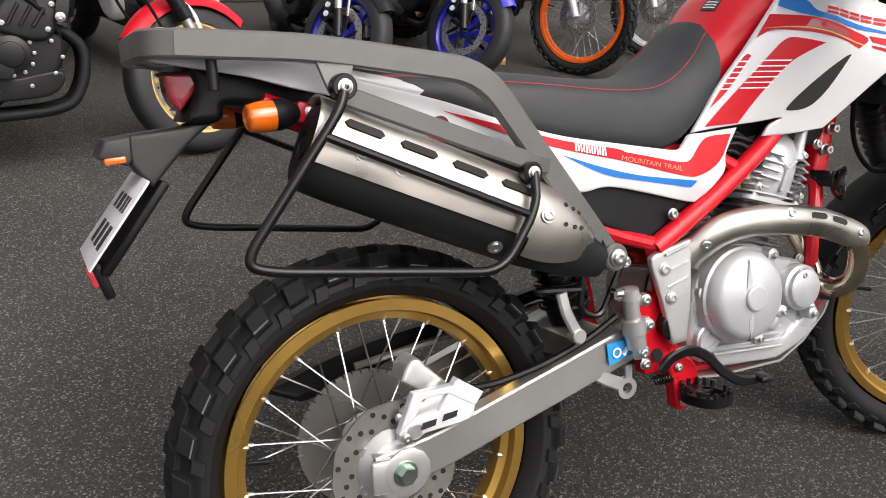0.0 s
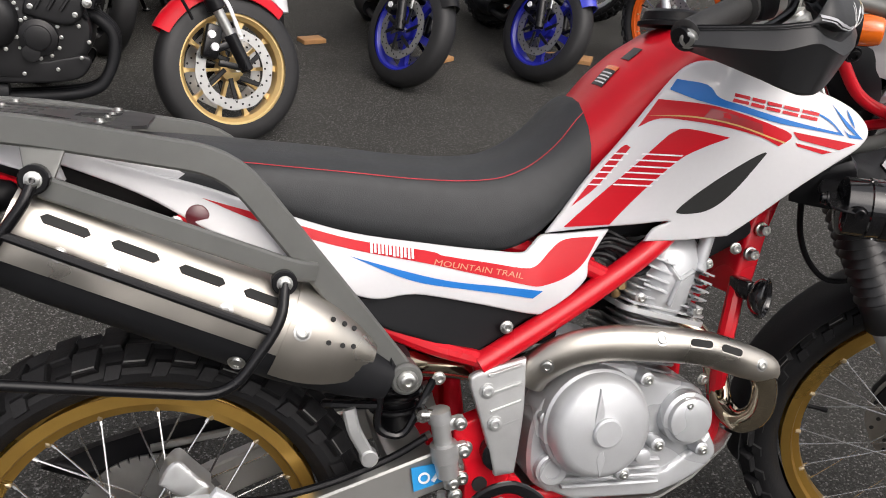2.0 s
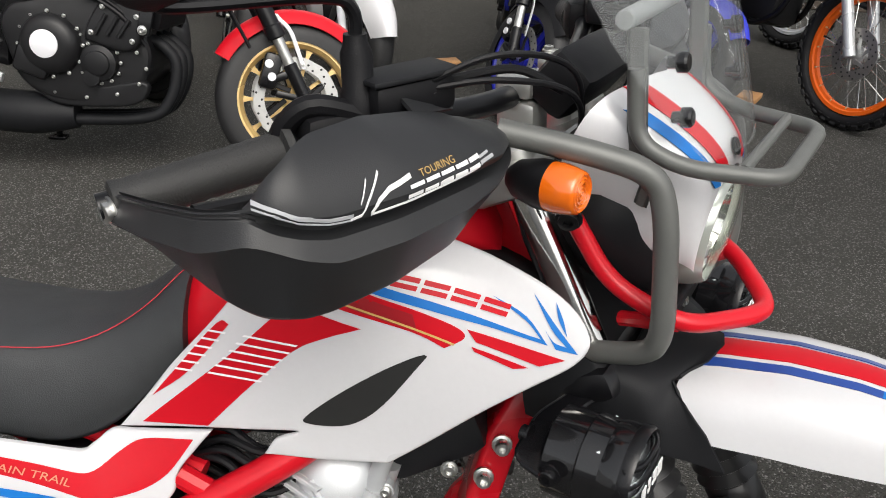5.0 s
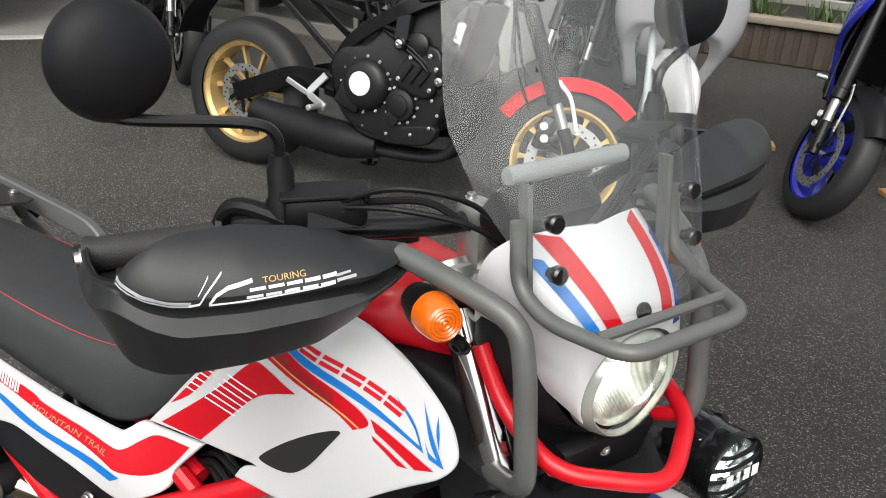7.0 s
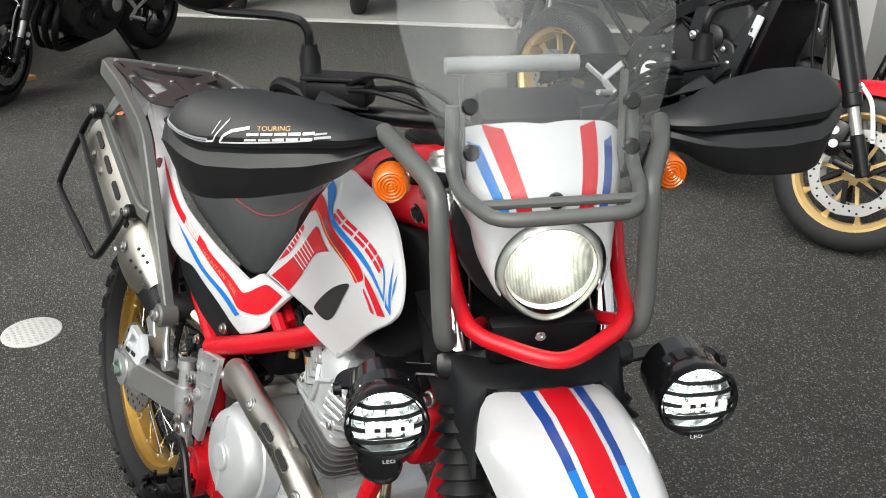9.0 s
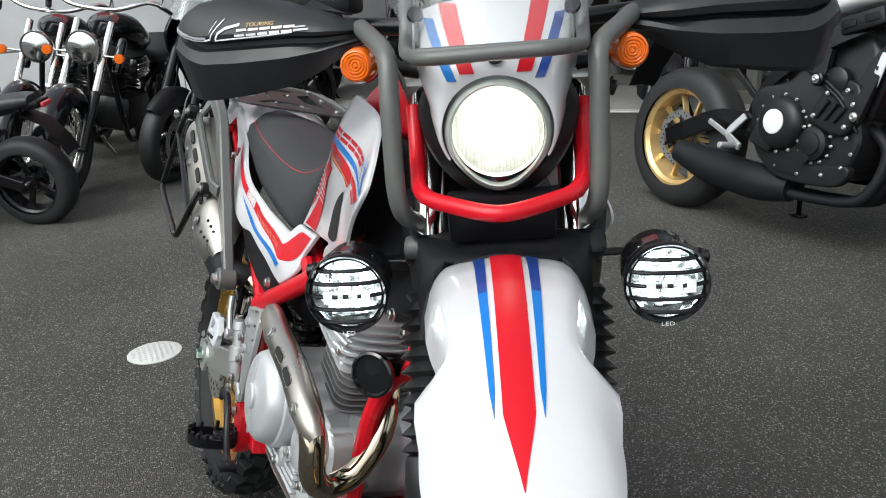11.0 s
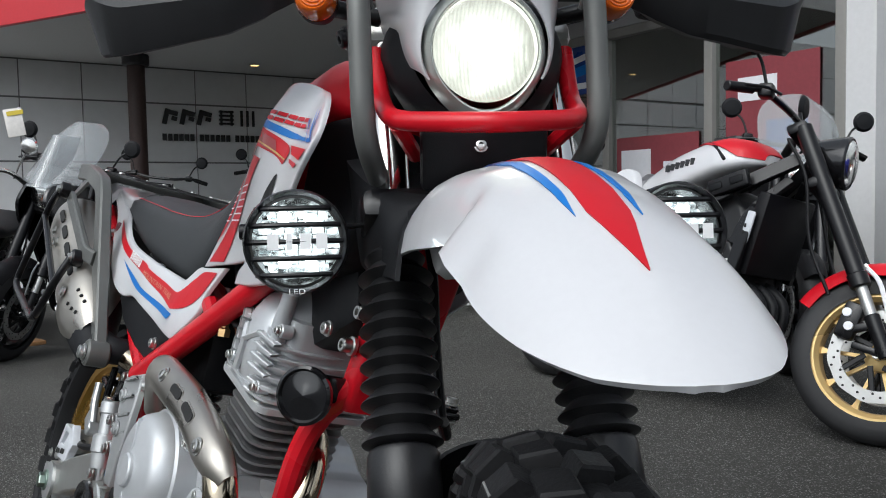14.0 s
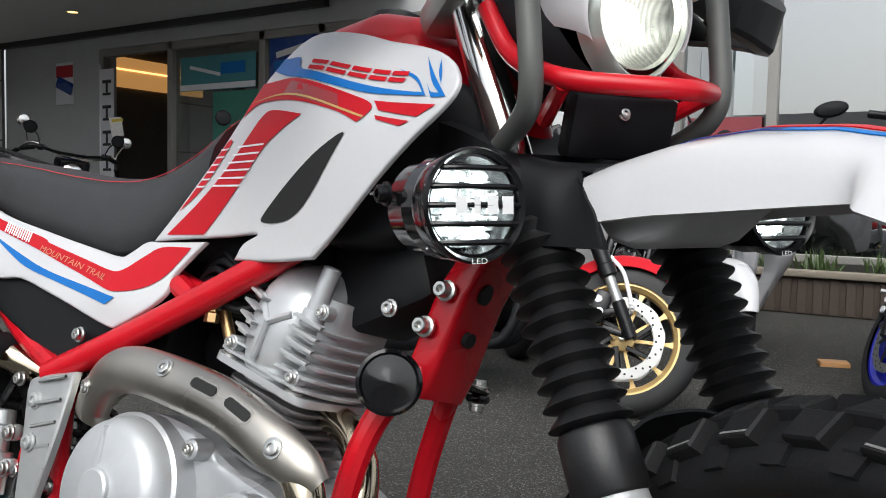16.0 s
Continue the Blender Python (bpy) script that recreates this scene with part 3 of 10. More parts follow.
lathe(bm, [(0, 0.0085), (0.0008, 0.0085), (0.0008, 0.0055), (0, 0.0055)], (0.366, -0.1300, 0.432), (0, -1, 0), 18, cap_end=False, cap_start=False)
flat_bar(bm, [(0.378, -0.1302, 0.426), (0.390, -0.1300, 0.442)], 0.004, 0.001)
part("mark", bm, M_DECAL_WHITE, stick)
bm = B()
lathe(bm, [(0, 0.034), (0.006, 0.036), (0.008, 0.03), (0.008, 0.012)], (0.005, -0.114, 0.318), (0, -1, 0), 12)
box(bm, (-0.012, -0.116, 0.318), (0.075, 0.008, 0.05), None, 0.006)
part("axle_plate", bm, M_ALU, swingarm)
bm = B()
cyl(bm, (0.0, -0.118, 0.318), (0, -0.136, 0.318), 0.014, 6)
cyl(bm, (0.0, -0.12, 0.318), (0, -0.125, 0.318), 0.019, 20)
part("axle_nut", bm, mat("green_zinc", (0.42, 0.52, 0.45), 0.35, 1.0), swingarm, "greenish zinc axle nut")

# rear caliper with its white guard, and the hose
bm = B()
box(bm, (0.055, -0.085, 0.395), (0.085, 0.05, 0.05), Matrix.Rotation(radians(-25), 4, "Y"), 0.01)
cyl(bm, (0.02, -0.075, 0.375), (0.02, -0.12, 0.375), 0.012)
box(bm, (0.02, -0.09, 0.345), (0.03, 0.012, 0.06), None, 0.004)
caliper = part("rear_caliper", bm, M_ALU, bike, "cast aluminium rear brake caliper")
bm = B()
FG = surf([(0.0, 0.35, 0.118), (0.1, 0.4, 0.122), (0.05, 0.45, 0.116), (0.12, 0.44, 0.12)])
panel(bm, [(-0.004, 0.375, 1), (0.008, 0.400), (0.022, 0.430, 1), (0.083, 0.4315, 1), (0.091, 0.441, 1), (0.131, 0.413, 1), (0.116, 0.396, 1), (0.075, 0.421, 1), (0.036, 0.419, 1), (0.022, 0.394, 1)], FG, -1, 0.012, 0.003, 0.02)
panel(bm, [(-0.004, 0.375, 1), (0.022, 0.394, 1), (0.058, 0.398, 1), (0.075, 0.421, 1), (0.116, 0.396, 1), (0.103, 0.377), (0.038, 0.370), (-0.002, 0.362, 1)], FG, -1, 0.012, 0.003, 0.02)
part("caliper_guard", bm, M_WHITEPLASTIC, caliper, "white plastic caliper guard")
for x, z in ((0.040, 0.383), (0.074, 0.389)):
    bm = B()
    panel(bm, [(x - 0.013, z - 0.006, 1), (x + 0.010, z - 0.003, 1), (x + 0.013, z + 0.006, 1), (x - 0.009, z + 0.004, 1)], lambda q: np.full(len(q), 0.1235), -1, 0.001, 0.0, 0.01)
    part("slot", bm, M_HOLE, caliper)
bolts(caliper, [((0.004, -0.124, 0.371), (0, -1, 0)), ((0.006, -0.098, 0.392), (0, -1, 0))], 0.006, 0.005)
bm = B()
panel(bm, [(0.018, 0.44, 1), (0.030, 0.462), (0.045, 0.470), (0.060, 0.455), (0.085, 0.430, 1), (0.05, 0.42)], surf([(0.0, 0.45, 0.085), (0.1, 0.45, 0.088), (0.05, 0.40, 0.088), (0.05, 0.47, 0.082)]), -1, 0.04, 0.006, 0.02)
part("caliper_body", bm, M_ALU, caliper)
bm = B()
tube(bm, [(0.11, -0.1, 0.415), (0.16, -0.115, 0.42), (0.24, -0.118, 0.435), (0.32, -0.12, 0.462), (0.37, -0.125, 0.49)], 0.0055, 8)
part("brake_hose", bm, M_BLACK, bike, "black rubber brake hose")

# chain guard and left side parts seen through the spokes
bm = B()
panel(bm, [(-0.15, 0.413, 1), (-0.11, 0.425), (-0.067, 0.440), (0.017, 0.459), (0.116, 0.472), (0.25, 0.485), (0.38, 0.505, 1), (0.38, 0.485, 1), (0.161, 0.445), (0.077, 0.428), (-0.016, 0.400), (-0.093, 0.385, 1)], surf([(-0.1, 0.4, 0.088), (0.1, 0.45, 0.092), (0.4, 0.5, 0.1), (0.1, 0.48, 0.09)]), 1, 0.02, 0.006, 0.03)
part("chain_guard", bm, M_BLACK, bike, "black plastic chain guard")
bm = B()
flat_bar(bm, [(0.0, 0.07, 0.424), (0.43, 0.075, 0.48)], 0.012, 0.009)
flat_bar(bm, [(0.0, 0.07, 0.212), (0.43, 0.075, 0.40)], 0.012, 0.009)
part("chain", bm, M_DISC, bike)

# frame
bm = B()


def both(f):
    f(-1)
    f(1)


both(lambda s: sharp_tube(bm, [(0.44, s * 0.128, 0.588), (0.58, s * 0.116, 0.66), (0.72, s * 0.100, 0.742), (0.86, s * 0.05, 0.86), (0.90, s * 0.02, 0.91)], 0.0165, 0.06, 12))
both(lambda s: sharp_tube(bm, [(0.455, s * 0.127, 0.592), (0.36, s * 0.118, 0.622), (0.26, s * 0.112, 0.675), (-0.02, s * 0.10, 0.80), (-0.15, s * 0.09, 0.85)], 0.012, 0.05, 10))
both(lambda s: sharp_tube(bm, [(0.60, s * 0.104, 0.715), (0.645, s * 0.106, 0.692)], 0.0125))
both(lambda s: sharp_tube(bm, [(0.45, s * 0.12, 0.6), (0.47, s * 0.12, 0.5), (0.48, s * 0.11, 0.40)], 0.018, 0.03, 12))
both(lambda s: sharp_tube(bm, [(0.62, s * 0.085, 0.71), (0.45, s * 0.065, 0.755), (0.1, s * 0.06, 0.82)], 0.012))
sharp_tube(bm, [(0.80, 0, 1.0), (0.93, 0, 0.885)], 0.03)
lathe(bm, [(0, 0.033), (0.2, 0.033)], (0.985, 0, 0.86), STEER_AXIS, 20)
frame_part = part("frame", bm, M_REDFRAME, bike, "glossy red steel frame")
bm = B()
rings = []
for x, z, hy, hd in ((0.968, 0.83, 0.030, 0.018), (0.945, 0.785, 0.038, 0.018), (0.926, 0.745, 0.042, 0.018), (0.908, 0.672, 0.044, 0.0175), (0.898, 0.638, 0.042, 0.015)):
    ring = []
    for sx, sy in ((1, 1), (-1, 1), (-1, -1), (1, -1)):
        for k in range(4):
            a = math.atan2(sy, sx) + radians(-45 + 30 * k)
            ring.append((x + sx * (hd - 0.008) + 0.008 * math.cos(a), sy * (hy - 0.008) + 0.008 * math.sin(a), z - 0.2 * sx * hd))
    rings.append(ring)
loft(bm, rings)
both(lambda s: sharp_tube(bm, [(0.905, s * 0.030, 0.665), (0.878, s * 0.058, 0.62), (0.862, s * 0.066, 0.56), (0.852, s * 0.066, 0.41)], 0.0135, 0.05))
both(lambda s: sharp_tube(bm, [(0.853, s * 0.066, 0.42), (0.83, s * 0.066, 0.372), (0.70, s * 0.062, 0.350), (0.5, s * 0.075, 0.358)], 0.012, 0.04))
part("downtube", bm, M_REDFRAME, frame_part, "red box-section front downtube")
for x, z, L_ in ((0.9675, 0.800, 0.034), (0.9505, 0.748, 0.022), (0.9395, 0.700, 0.016)):
    bm = B()
    slot_c, slot_d, slot_n = Vector((x, -0.012, z)), Vector((0.26, 0, 1)).normalized(), Vector((1, 0, -0.26)).normalized()
    ring_ = [slot_c + slot_d * (L_ / 2 * math.cos(a)) + Vector((0, 0.010 * math.sin(a), 0)) for a in [2 * math.pi * k / 18 for k in range(18)]]
    loft(bm, [[p + slot_n * 0.0012 for p in ring_], [p - slot_n * 0.004 for p in ring_]])
    part("drain_slot", bm, M_HOLE, frame_part)
bolts(frame_part, [((0.925, -0.046, 0.744), (0, -1, 0)), ((0.908, -0.047, 0.706), (0, -1, 0))], 0.0082, 0.016)
bolts(frame_part, [((0.871, -0.062, 0.719), (0, -1, 0)), ((0.835, -0.06, 0.51), (0, -1, 0)), ((0.479, -0.128, 0.64), (0, -1, 0)), ((0.385, -0.128, 0.575), (0, -1, 0))], 0.007, 0.008)
# small clamp standing out on the far side of the downtube
bm = B()
flat_bar(bm, [(0.902, 0.035, 0.662), (0.896, 0.075, 0.655), (0.889, 0.118, 0.652)], 0.020, 0.007, (0, 0, 1), 0.02)
box(bm, (0.889, 0.112, 0.644), (0.022, 0.024, 0.010), None, 0.004)
clamp = part("side_clamp", bm, M_BLACKSATIN, bike, "small black clamp with a plated bolt")
bolts(clamp, [((0.889, 0.112, 0.657), (0, 0, 1)), ((0.889, 0.112, 0.638), (0, 0, -1))], 0.008, 0.009)
# engine mount lugs, lower pivot plate
bm = B()
panel(bm, [(0.409, 0.500, 1), (0.453, 0.514, 1), (0.463, 0.483), (0.482, 0.412, 1), (0.507, 0.412), (0.537, 0.342, 1), (0.489, 0.338, 1), (0.463, 0.378), (0.425, 0.383, 1), (0.426, 0.438), (0.409, 0.476, 1)], surf([(0.4, 0.4, 0.125), (0.5, 0.4, 0.128), (0.4, 0.5, 0.125), (0.5, 0.5, 0.125)]), -1, 0.025, 0.004, 0.02)
part("pivot_plate", bm, M_REDFRAME, frame_part)
bm = B()
panel(bm, [(0.40, 0.47), (0.43, 0.50), (0.455, 0.48), (0.46, 0.40), (0.5, 0.37), (0.49, 0.345), (0.44, 0.36), (0.41, 0.40)], surf([(0.4, 0.4, 0.125), (0.5, 0.4, 0.125), (0.4, 0.5, 0.128), (0.5, 0.5, 0.125)]), 1, 0.025, 0.004, 0.02)
part("pivot_plate", bm, M_REDFRAME, frame_part)
bolts(frame_part, [((0.425, -0.128, 0.47), (0, -1, 0)), ((0.42, -0.128, 0.425), (0, -1, 0)), ((0.485, -0.128, 0.465), (0, -1, 0))], 0.0075, 0.009)

bm = B()
lathe(bm, [(0, 0.022), (0.02, 0.024), (0.022, 0.018)], (0.468, -0.125, 0.462), (0, -1, 0), 20)
part("pedal_pivot", bm, M_BLACKSATIN, bike)
bm = B()
tube(bm, [(0.430 + 0.0008 * k, -0.142 + 0.007 * math.cos(k * 0.9), 0.376 + 0.007 * math.sin(k * 0.9)) for k in range(60)], 0.0016, 6, 2)
part("return_spring", bm, M_BLACKSATIN, bike, "black pedal return spring")
bm = B()
lathe(bm, [(-0.002, 0.011), (0.002, 0.011)], (0.447, -0.127, 0.412), (0, -1, 0), 16)
part("bracket_hole", bm, M_HOLE, frame_part)
# heel plate
bm = B()
FH = surf([(0.43, 0.6, 0.142), (0.5, 0.6, 0.142), (0.46, 0.43, 0.15), (0.5, 0.5, 0.148)])
heel = [(0.425, 0.566, 1), (0.433, 0.582), (0.505, 0.598, 1), (0.502, 0.52), (0.490, 0.434, 1), (0.462, 0.432, 1), (0.445, 0.50)]
panel(bm, heel, FH, 1, 0.008, 0.004, 0.012)
part("heel_plate", bm, M_ALU, bike, "cast aluminium heel guard with ribs")
bm = B()
panel(bm, heel, FH, -1, 0.008, 0.004, 0.012)
heel_part = part("heel_plate", bm, M_ALU, bike, "cast aluminium heel guard with ribs")
bm = B()
for k in range(5):
    z = 0.475 + 0.026 * k
    flat_bar(bm, [(0.458 - 0.002 * k, -0.1465, z), (0.497, -0.1465, z + 0.012)], 0.004, 0.004)
for p in ((0.449, -0.1445, 0.557), (0.46, -0.148, 0.51)):
    bolt(bm, p, (0, -1, 0), 0.0085, 0.006)
part("heel_plate_bolts", bm, M_ALU, heel_part)
bm = B()
lathe(bm, [(0, 0.008), (0.018, 0.008), (0.018, 0.0155), (0.040, 0.0165), (0.042, 0.019), (0.066, 0.019), (0.068, 0.013), (0.098, 0.013), (0.100, 0.0165), (0.116, 0.016), (0.118, 0.008)], (0.400, -0.140, 0.420), (-0.16, 0, 1), 18)
master = part("rear_master_cylinder", bm, M_ALU, bike, "aluminium rear brake master cylinder")
for z in (0.473, 0.512):
    bm = B()
    box(bm, (0.409 - 0.14 * (z - 0.473), -0.136, z), (0.034, 0.014, 0.020), Matrix.Rotation(radians(-9), 4, "Y"), 0.006)
    part("mount_ear", bm, M_ALU, master)
bolts(master, [((0.418, -0.143, 0.472), (0, -1, 0)), ((0.412, -0.143, 0.513), (0, -1, 0)), ((0.401, -0.150, 0.430), (0, -1, 0)), ((0.405, -0.150, 0.412), (0, -1, 0))], 0.0075, 0.007)
bm = B()
cyl(bm, (0.378, -0.140, 0.527), (0.356, -0.140, 0.530), 0.008)
lathe(bm, [(-0.006, 0.010), (0.006, 0.010)], (0.360, -0.140, 0.530), (0, 1, 0), 14)
part("hose_union", bm, M_ZINC, master)

# peg, pedal, stand, grab lever
PEG = Vector((0.491, -0.192, 0.352))
bm = B()
rings = []
for k in range(28):
    a = 2 * math.pi * k / 28
    c_ = Vector((0.027 * math.copysign(abs(math.cos(a)) ** 0.7, math.cos(a)), 0.040 * math.copysign(abs(math.sin(a)) ** 0.7, math.sin(a)), 0))
    o_ = c_.normalized()
    rings.append([PEG + c_ + o_ * u + Vector((0, 0, v - 0.10 * c_.y)) for u, v in ((-0.003, -0.008), (0.003, -0.008), (0.003, 0.008), (-0.003, 0.008))])
rings.append(rings[0])
loft(bm, rings, cap=False)
for y in (-0.018, 0.010):
    box(bm, PEG + Vector((0, y, 0)), (0.052, 0.006, 0.012), None, 0.001)
box(bm, PEG + Vector((0, 0.028, 0)), (0.030, 0.05, 0.014), None, 0.003)
peg = part("footpeg", bm, M_BLACKSATIN, bike, "black toothed steel footpeg")
for k in range(14):
    a = 2 * math.pi * (k + 0.5) / 14
    bm = B()
    box(bm, PEG + Vector((0.027 * math.copysign(abs(math.cos(a)) ** 0.7, math.cos(a)), 0.040 * math.copysign(abs(math.sin(a)) ** 0.7, math.sin(a)), 0.013)), (0.006, 0.006, 0.013), Matrix.Rotation(-a, 4, "Z"), 0.001, 1)
    part("tooth", bm, M_BLACKSATIN, peg)
bm = B()
panel(bm, [(0.452, 0.402, 1), (0.480, 0.412), (0.508, 0.392), (0.511, 0.355), (0.494, 0.324), (0.472, 0.320), (0.466, 0.355)], lambda q: np.full(len(q), 0.150), -1, 0.022, 0.005, 0.01)
pb = part("peg_bracket", bm, M_REDFRAME, bike, "red steel footpeg bracket")
bolts(pb, [((0.480, -0.152, 0.334), (0, -1, 0)), ((0.470, -0.152, 0.394), (0, -1, 0))], 0.006, 0.005)
bm = B()
flat_bar(bm, [(0.421, -0.168, 0.401), (0.440, -0.170, 0.421), (0.478, -0.172, 0.429), (0.510, -0.175, 0.412), (0.534, -0.178, 0.383), (0.571, -0.182, 0.359), (0.604, -0.186, 0.357)], 0.017, 0.010, (0, 1, 0), 0.02)
box(bm, (0.612, -0.19, 0.360), (0.026, 0.030, 0.012), None, 0.004)
part("brake_pedal", bm, M_BLACKSATIN, bike, "black bent steel brake pedal")
bm = B()
sharp_tube(bm, [(0.46, 0.10, 0.36), (0.40, 0.17, 0.2), (0.36, 0.205, 0.075)], 0.011)
box(bm, (0.358, 0.21, 0.068), (0.07, 0.05, 0.012), Matrix.Rotation(radians(LEAN), 4, "X"), 0.004)
part("side_stand", bm, M_BLACKSATIN, bike, "black steel side stand")
bm = B()
sharp_tube(bm, [(0.308, -0.128, 0.578), (0.298, -0.13, 0.508), (0.336, -0.13, 0.494), (0.378, -0.13, 0.575)], 0.0055, 0.02, 8)
sharp_tube(bm, [(0.29, -0.06, 0.53), (0.225, -0.12, 0.55), (0.30, -0.13, 0.545)], 0.006, 0.02, 8)
part("exhaust_stay", bm, M_BLACKSATIN, bike)
bm = B()
flat_bar(bm, [(0.262, -0.135, 0.545), (0.268, -0.137, 0.515), (0.287, -0.137, 0.478)], 0.018, 0.01, (0, 1, 0), 0.01)
cyl(bm, (0.288, -0.125, 0.475), (0.288, -0.145, 0.475), 0.012)
part("peg_bracket", bm, M_ALU, bike, "small aluminium peg bracket")
bm = B()
flat_bar(bm, [(0.325, -0.118, 0.408), (0.345, -0.120, 0.391), (0.376, -0.122, 0.376)], 0.022, 0.010, (0, 1, 0), 0.02)
flat_bar(bm, [(0.394, -0.122, 0.404), (0.393, -0.122, 0.382)], 0.013, 0.010)
lathe(bm, [(-0.005, 0.009), (-0.005, 0.018), (0.005, 0.018), (0.005, 0.009), (-0.005, 0.009)], (0.388, -0.122, 0.368), (0, 1, 0), 20, cap_end=False, cap_start=False)
part("passenger_peg", bm, M_ALU, bike, "cast aluminium passenger peg bracket with an eye")
bm = B()
lathe(bm, [(0, 0.03), (0.03, 0.032), (0.22, 0.032), (0.24, 0.02)], (0.36, 0, 0.46), (-0.25, 0, 1), 16)
shock = part("rear_shock", bm, M_BLACKSATIN, bike, "black rear shock absorber")
bm = B()
tube(bm, [(0.36 - 0.25 * 0.0019 * k + 0.040 * math.cos(k * 0.6), 0.040 * math.sin(k * 0.6), 0.475 + 0.0019 * k) for k in range(96)], 0.005, 8, 2)
part("spring", bm, M_BLACKSATIN, shock, "black coil spring")

# ---- engine and exhaust ----
bm = B()
FC = surf([(0.5, 0.4, 0.115), (0.8, 0.4, 0.10), (0.6, 0.56, 0.12), (0.8, 0.5, 0.10), (0.65, 0.36, 0.10)])
case_out = [(0.525, 0.475), (0.545, 0.525), (0.60, 0.568), (0.68, 0.562), (0.735, 0.535), (0.80, 0.515), (0.822, 0.48), (0.815, 0.425), (0.775, 0.385), (0.72, 0.352, 1), (0.56, 0.372, 1), (0.528, 0.405)]
mirrored(lambda s: panel(bm, case_out, FC, s, 0.11, 0.012, 0.016))
crankcase = part("crankcase", bm, M_ALUPAINT, bike, "silver painted engine crankcase")
bm = B()
for k in range(4):
    z = 0.375 + 0.012 * k
    flat_bar(bm, [(0.575, -0.118, z + 0.012), (0.735, -0.113, z)], 0.005, 0.012)
    part("case_rib", bm, M_ALUPAINT, crankcase)
    bm = B()
lathe(bm, [(0, 0.025), (0.012, 0.025), (0.014, 0.021), (0.016, 0.021), (0.016, 0.013), (0.013, 0.012)], (0.558, -0.112, 0.418), (0, -1, 0), 24)
part("oil_plug", bm, M_ALUPAINT, crankcase)
bm = B()
lathe(bm, [(0, 0.012), (0.02, 0.012), (0.022, 0.009)], (0.70, -0.11, 0.425), (0, -1, 0), 16)
for p in ((0.545, 0.50), (0.60, 0.556), (0.70, 0.545), (0.725, 0.44), (0.56, 0.455), (0.67, 0.40), (0.80, 0.425), (0.77, 0.50)):
    b2 = B()
    lathe(b2, [(0, 0.012), (0.022, 0.011), (0.024, 0.008)], (p[0], -0.105, p[1]), (0, -1, 0), 12)
    part("bolt_boss", b2, M_ALUPAINT, crankcase)
part("oil_plug", bm, M_ALUPAINT, crankcase)
bolts(crankcase, [((x, -0.129, z), (0, -1, 0)) for x, z in ((0.545, 0.50), (0.60, 0.556), (0.70, 0.545), (0.725, 0.44), (0.56, 0.455), (0.67, 0.40), (0.80, 0.425), (0.77, 0.50))], 0.0055, 0.006)
bm = B()
panel(bm, [(0.548, 0.412, 1), (0.60, 0.400), (0.73, 0.385), (0.786, 0.412), (0.826, 0.440, 1), (0.838, 0.402), (0.795, 0.368), (0.735, 0.347, 1), (0.600, 0.356, 1), (0.552, 0.384)], lambda q: np.full(len(q), 0.108), -1, 0.05, 0.010, 0.014)
part("lower_case", bm, M_ALUPAINT, crankcase, "silver lower engine case")
# clutch cover
bm = B()
lathe(bm, [(0, 0.083), (0.028, 0.082), (0.031, 0.078), (0.036, 0.077), (0.05, 0.072), (0.055, 0.066), (0.058, 0.06), (0.060, 0.03), (0.062, 0.022), (0.066, 0.0215), (0.068, 0.019), (0.068, 0.0)], (0.619, -0.106, 0.487), (0, -1, 0.03), 56)
clutch_cover = part("clutch_cover", bm, M_ALUPAINT, crankcase, "round silver clutch cover")
bm = B()
panel(bm, [(0.608, 0.553, 1), (0.614, 0.515), (0.606, 0.487, 1), (0.60, 0.50)], surf([(0.6, 0.55, 0.166), (0.61, 0.5, 0.168), (0.65, 0.5, 0.168), (0.6, 0.45, 0.168)]), -1, 0.006, 0.001, 0.02)
panel(bm, [(0.615, 0.462, 1), (0.618, 0.445), (0.612, 0.42, 1), (0.606, 0.45)], surf([(0.6, 0.55, 0.166), (0.61, 0.5, 0.168), (0.65, 0.5, 0.168), (0.6, 0.42, 0.166)]), -1, 0.006, 0.001, 0.02)
part("cover_rib", bm, M_ALUPAINT, clutch_cover)
bm = B()
lathe(bm, [(0, 0.042), (0.03, 0.041), (0.033, 0.036), (0.04, 0.034), (0.042, 0.03), (0.042, 0)], (0.775, -0.092, 0.474), (0, -1, 0.03), 36)
part("filter_cover", bm, M_ALUPAINT, crankcase, "round silver oil filter cover")
# crash plate below
bm = B()
g = []
for x, z in ((0.50, 0.345), (0.6, 0.333), (0.745, 0.333), (0.80, 0.36), (0.852, 0.405), (0.862, 0.425)):
    g.append([(x, y, z + 0.01 * abs(y) / 0.1) for y in (-0.105, -0.07, 0, 0.07, 0.105)])
sheet(bm, g, 0.004)
part("skid_plate", bm, M_ALUBRUSH, bike, "aluminium skid plate")
# cylinder and head
CA = Vector((0.27, 0, 1)).normalized()
CY = Vector((0.711, -0.022, 0.523))


def fin(bm, c, lx, ly, h=0.0035, corner=0.02):
    pts = []
    for sx, sy in ((1, 1), (-1, 1), (-1, -1), (1, -1)):
        for k in range(4):
            a = math.atan2(sy, sx) + radians(-45 + 30 * k)
            pts.append((sx * (lx - corner) + corner * math.cos(a), sy * (ly - corner) + corner * math.sin(a)))
    ex = Vector((1, 0, -0.27)).normalized()
    rings = [[c + ex * x * k + Vector((0, 1, 0)) * y * k + CA * dz for x, y in pts] for dz, k in ((-h / 2, 1), (h / 2, 1))]
    return loft(bm, rings)


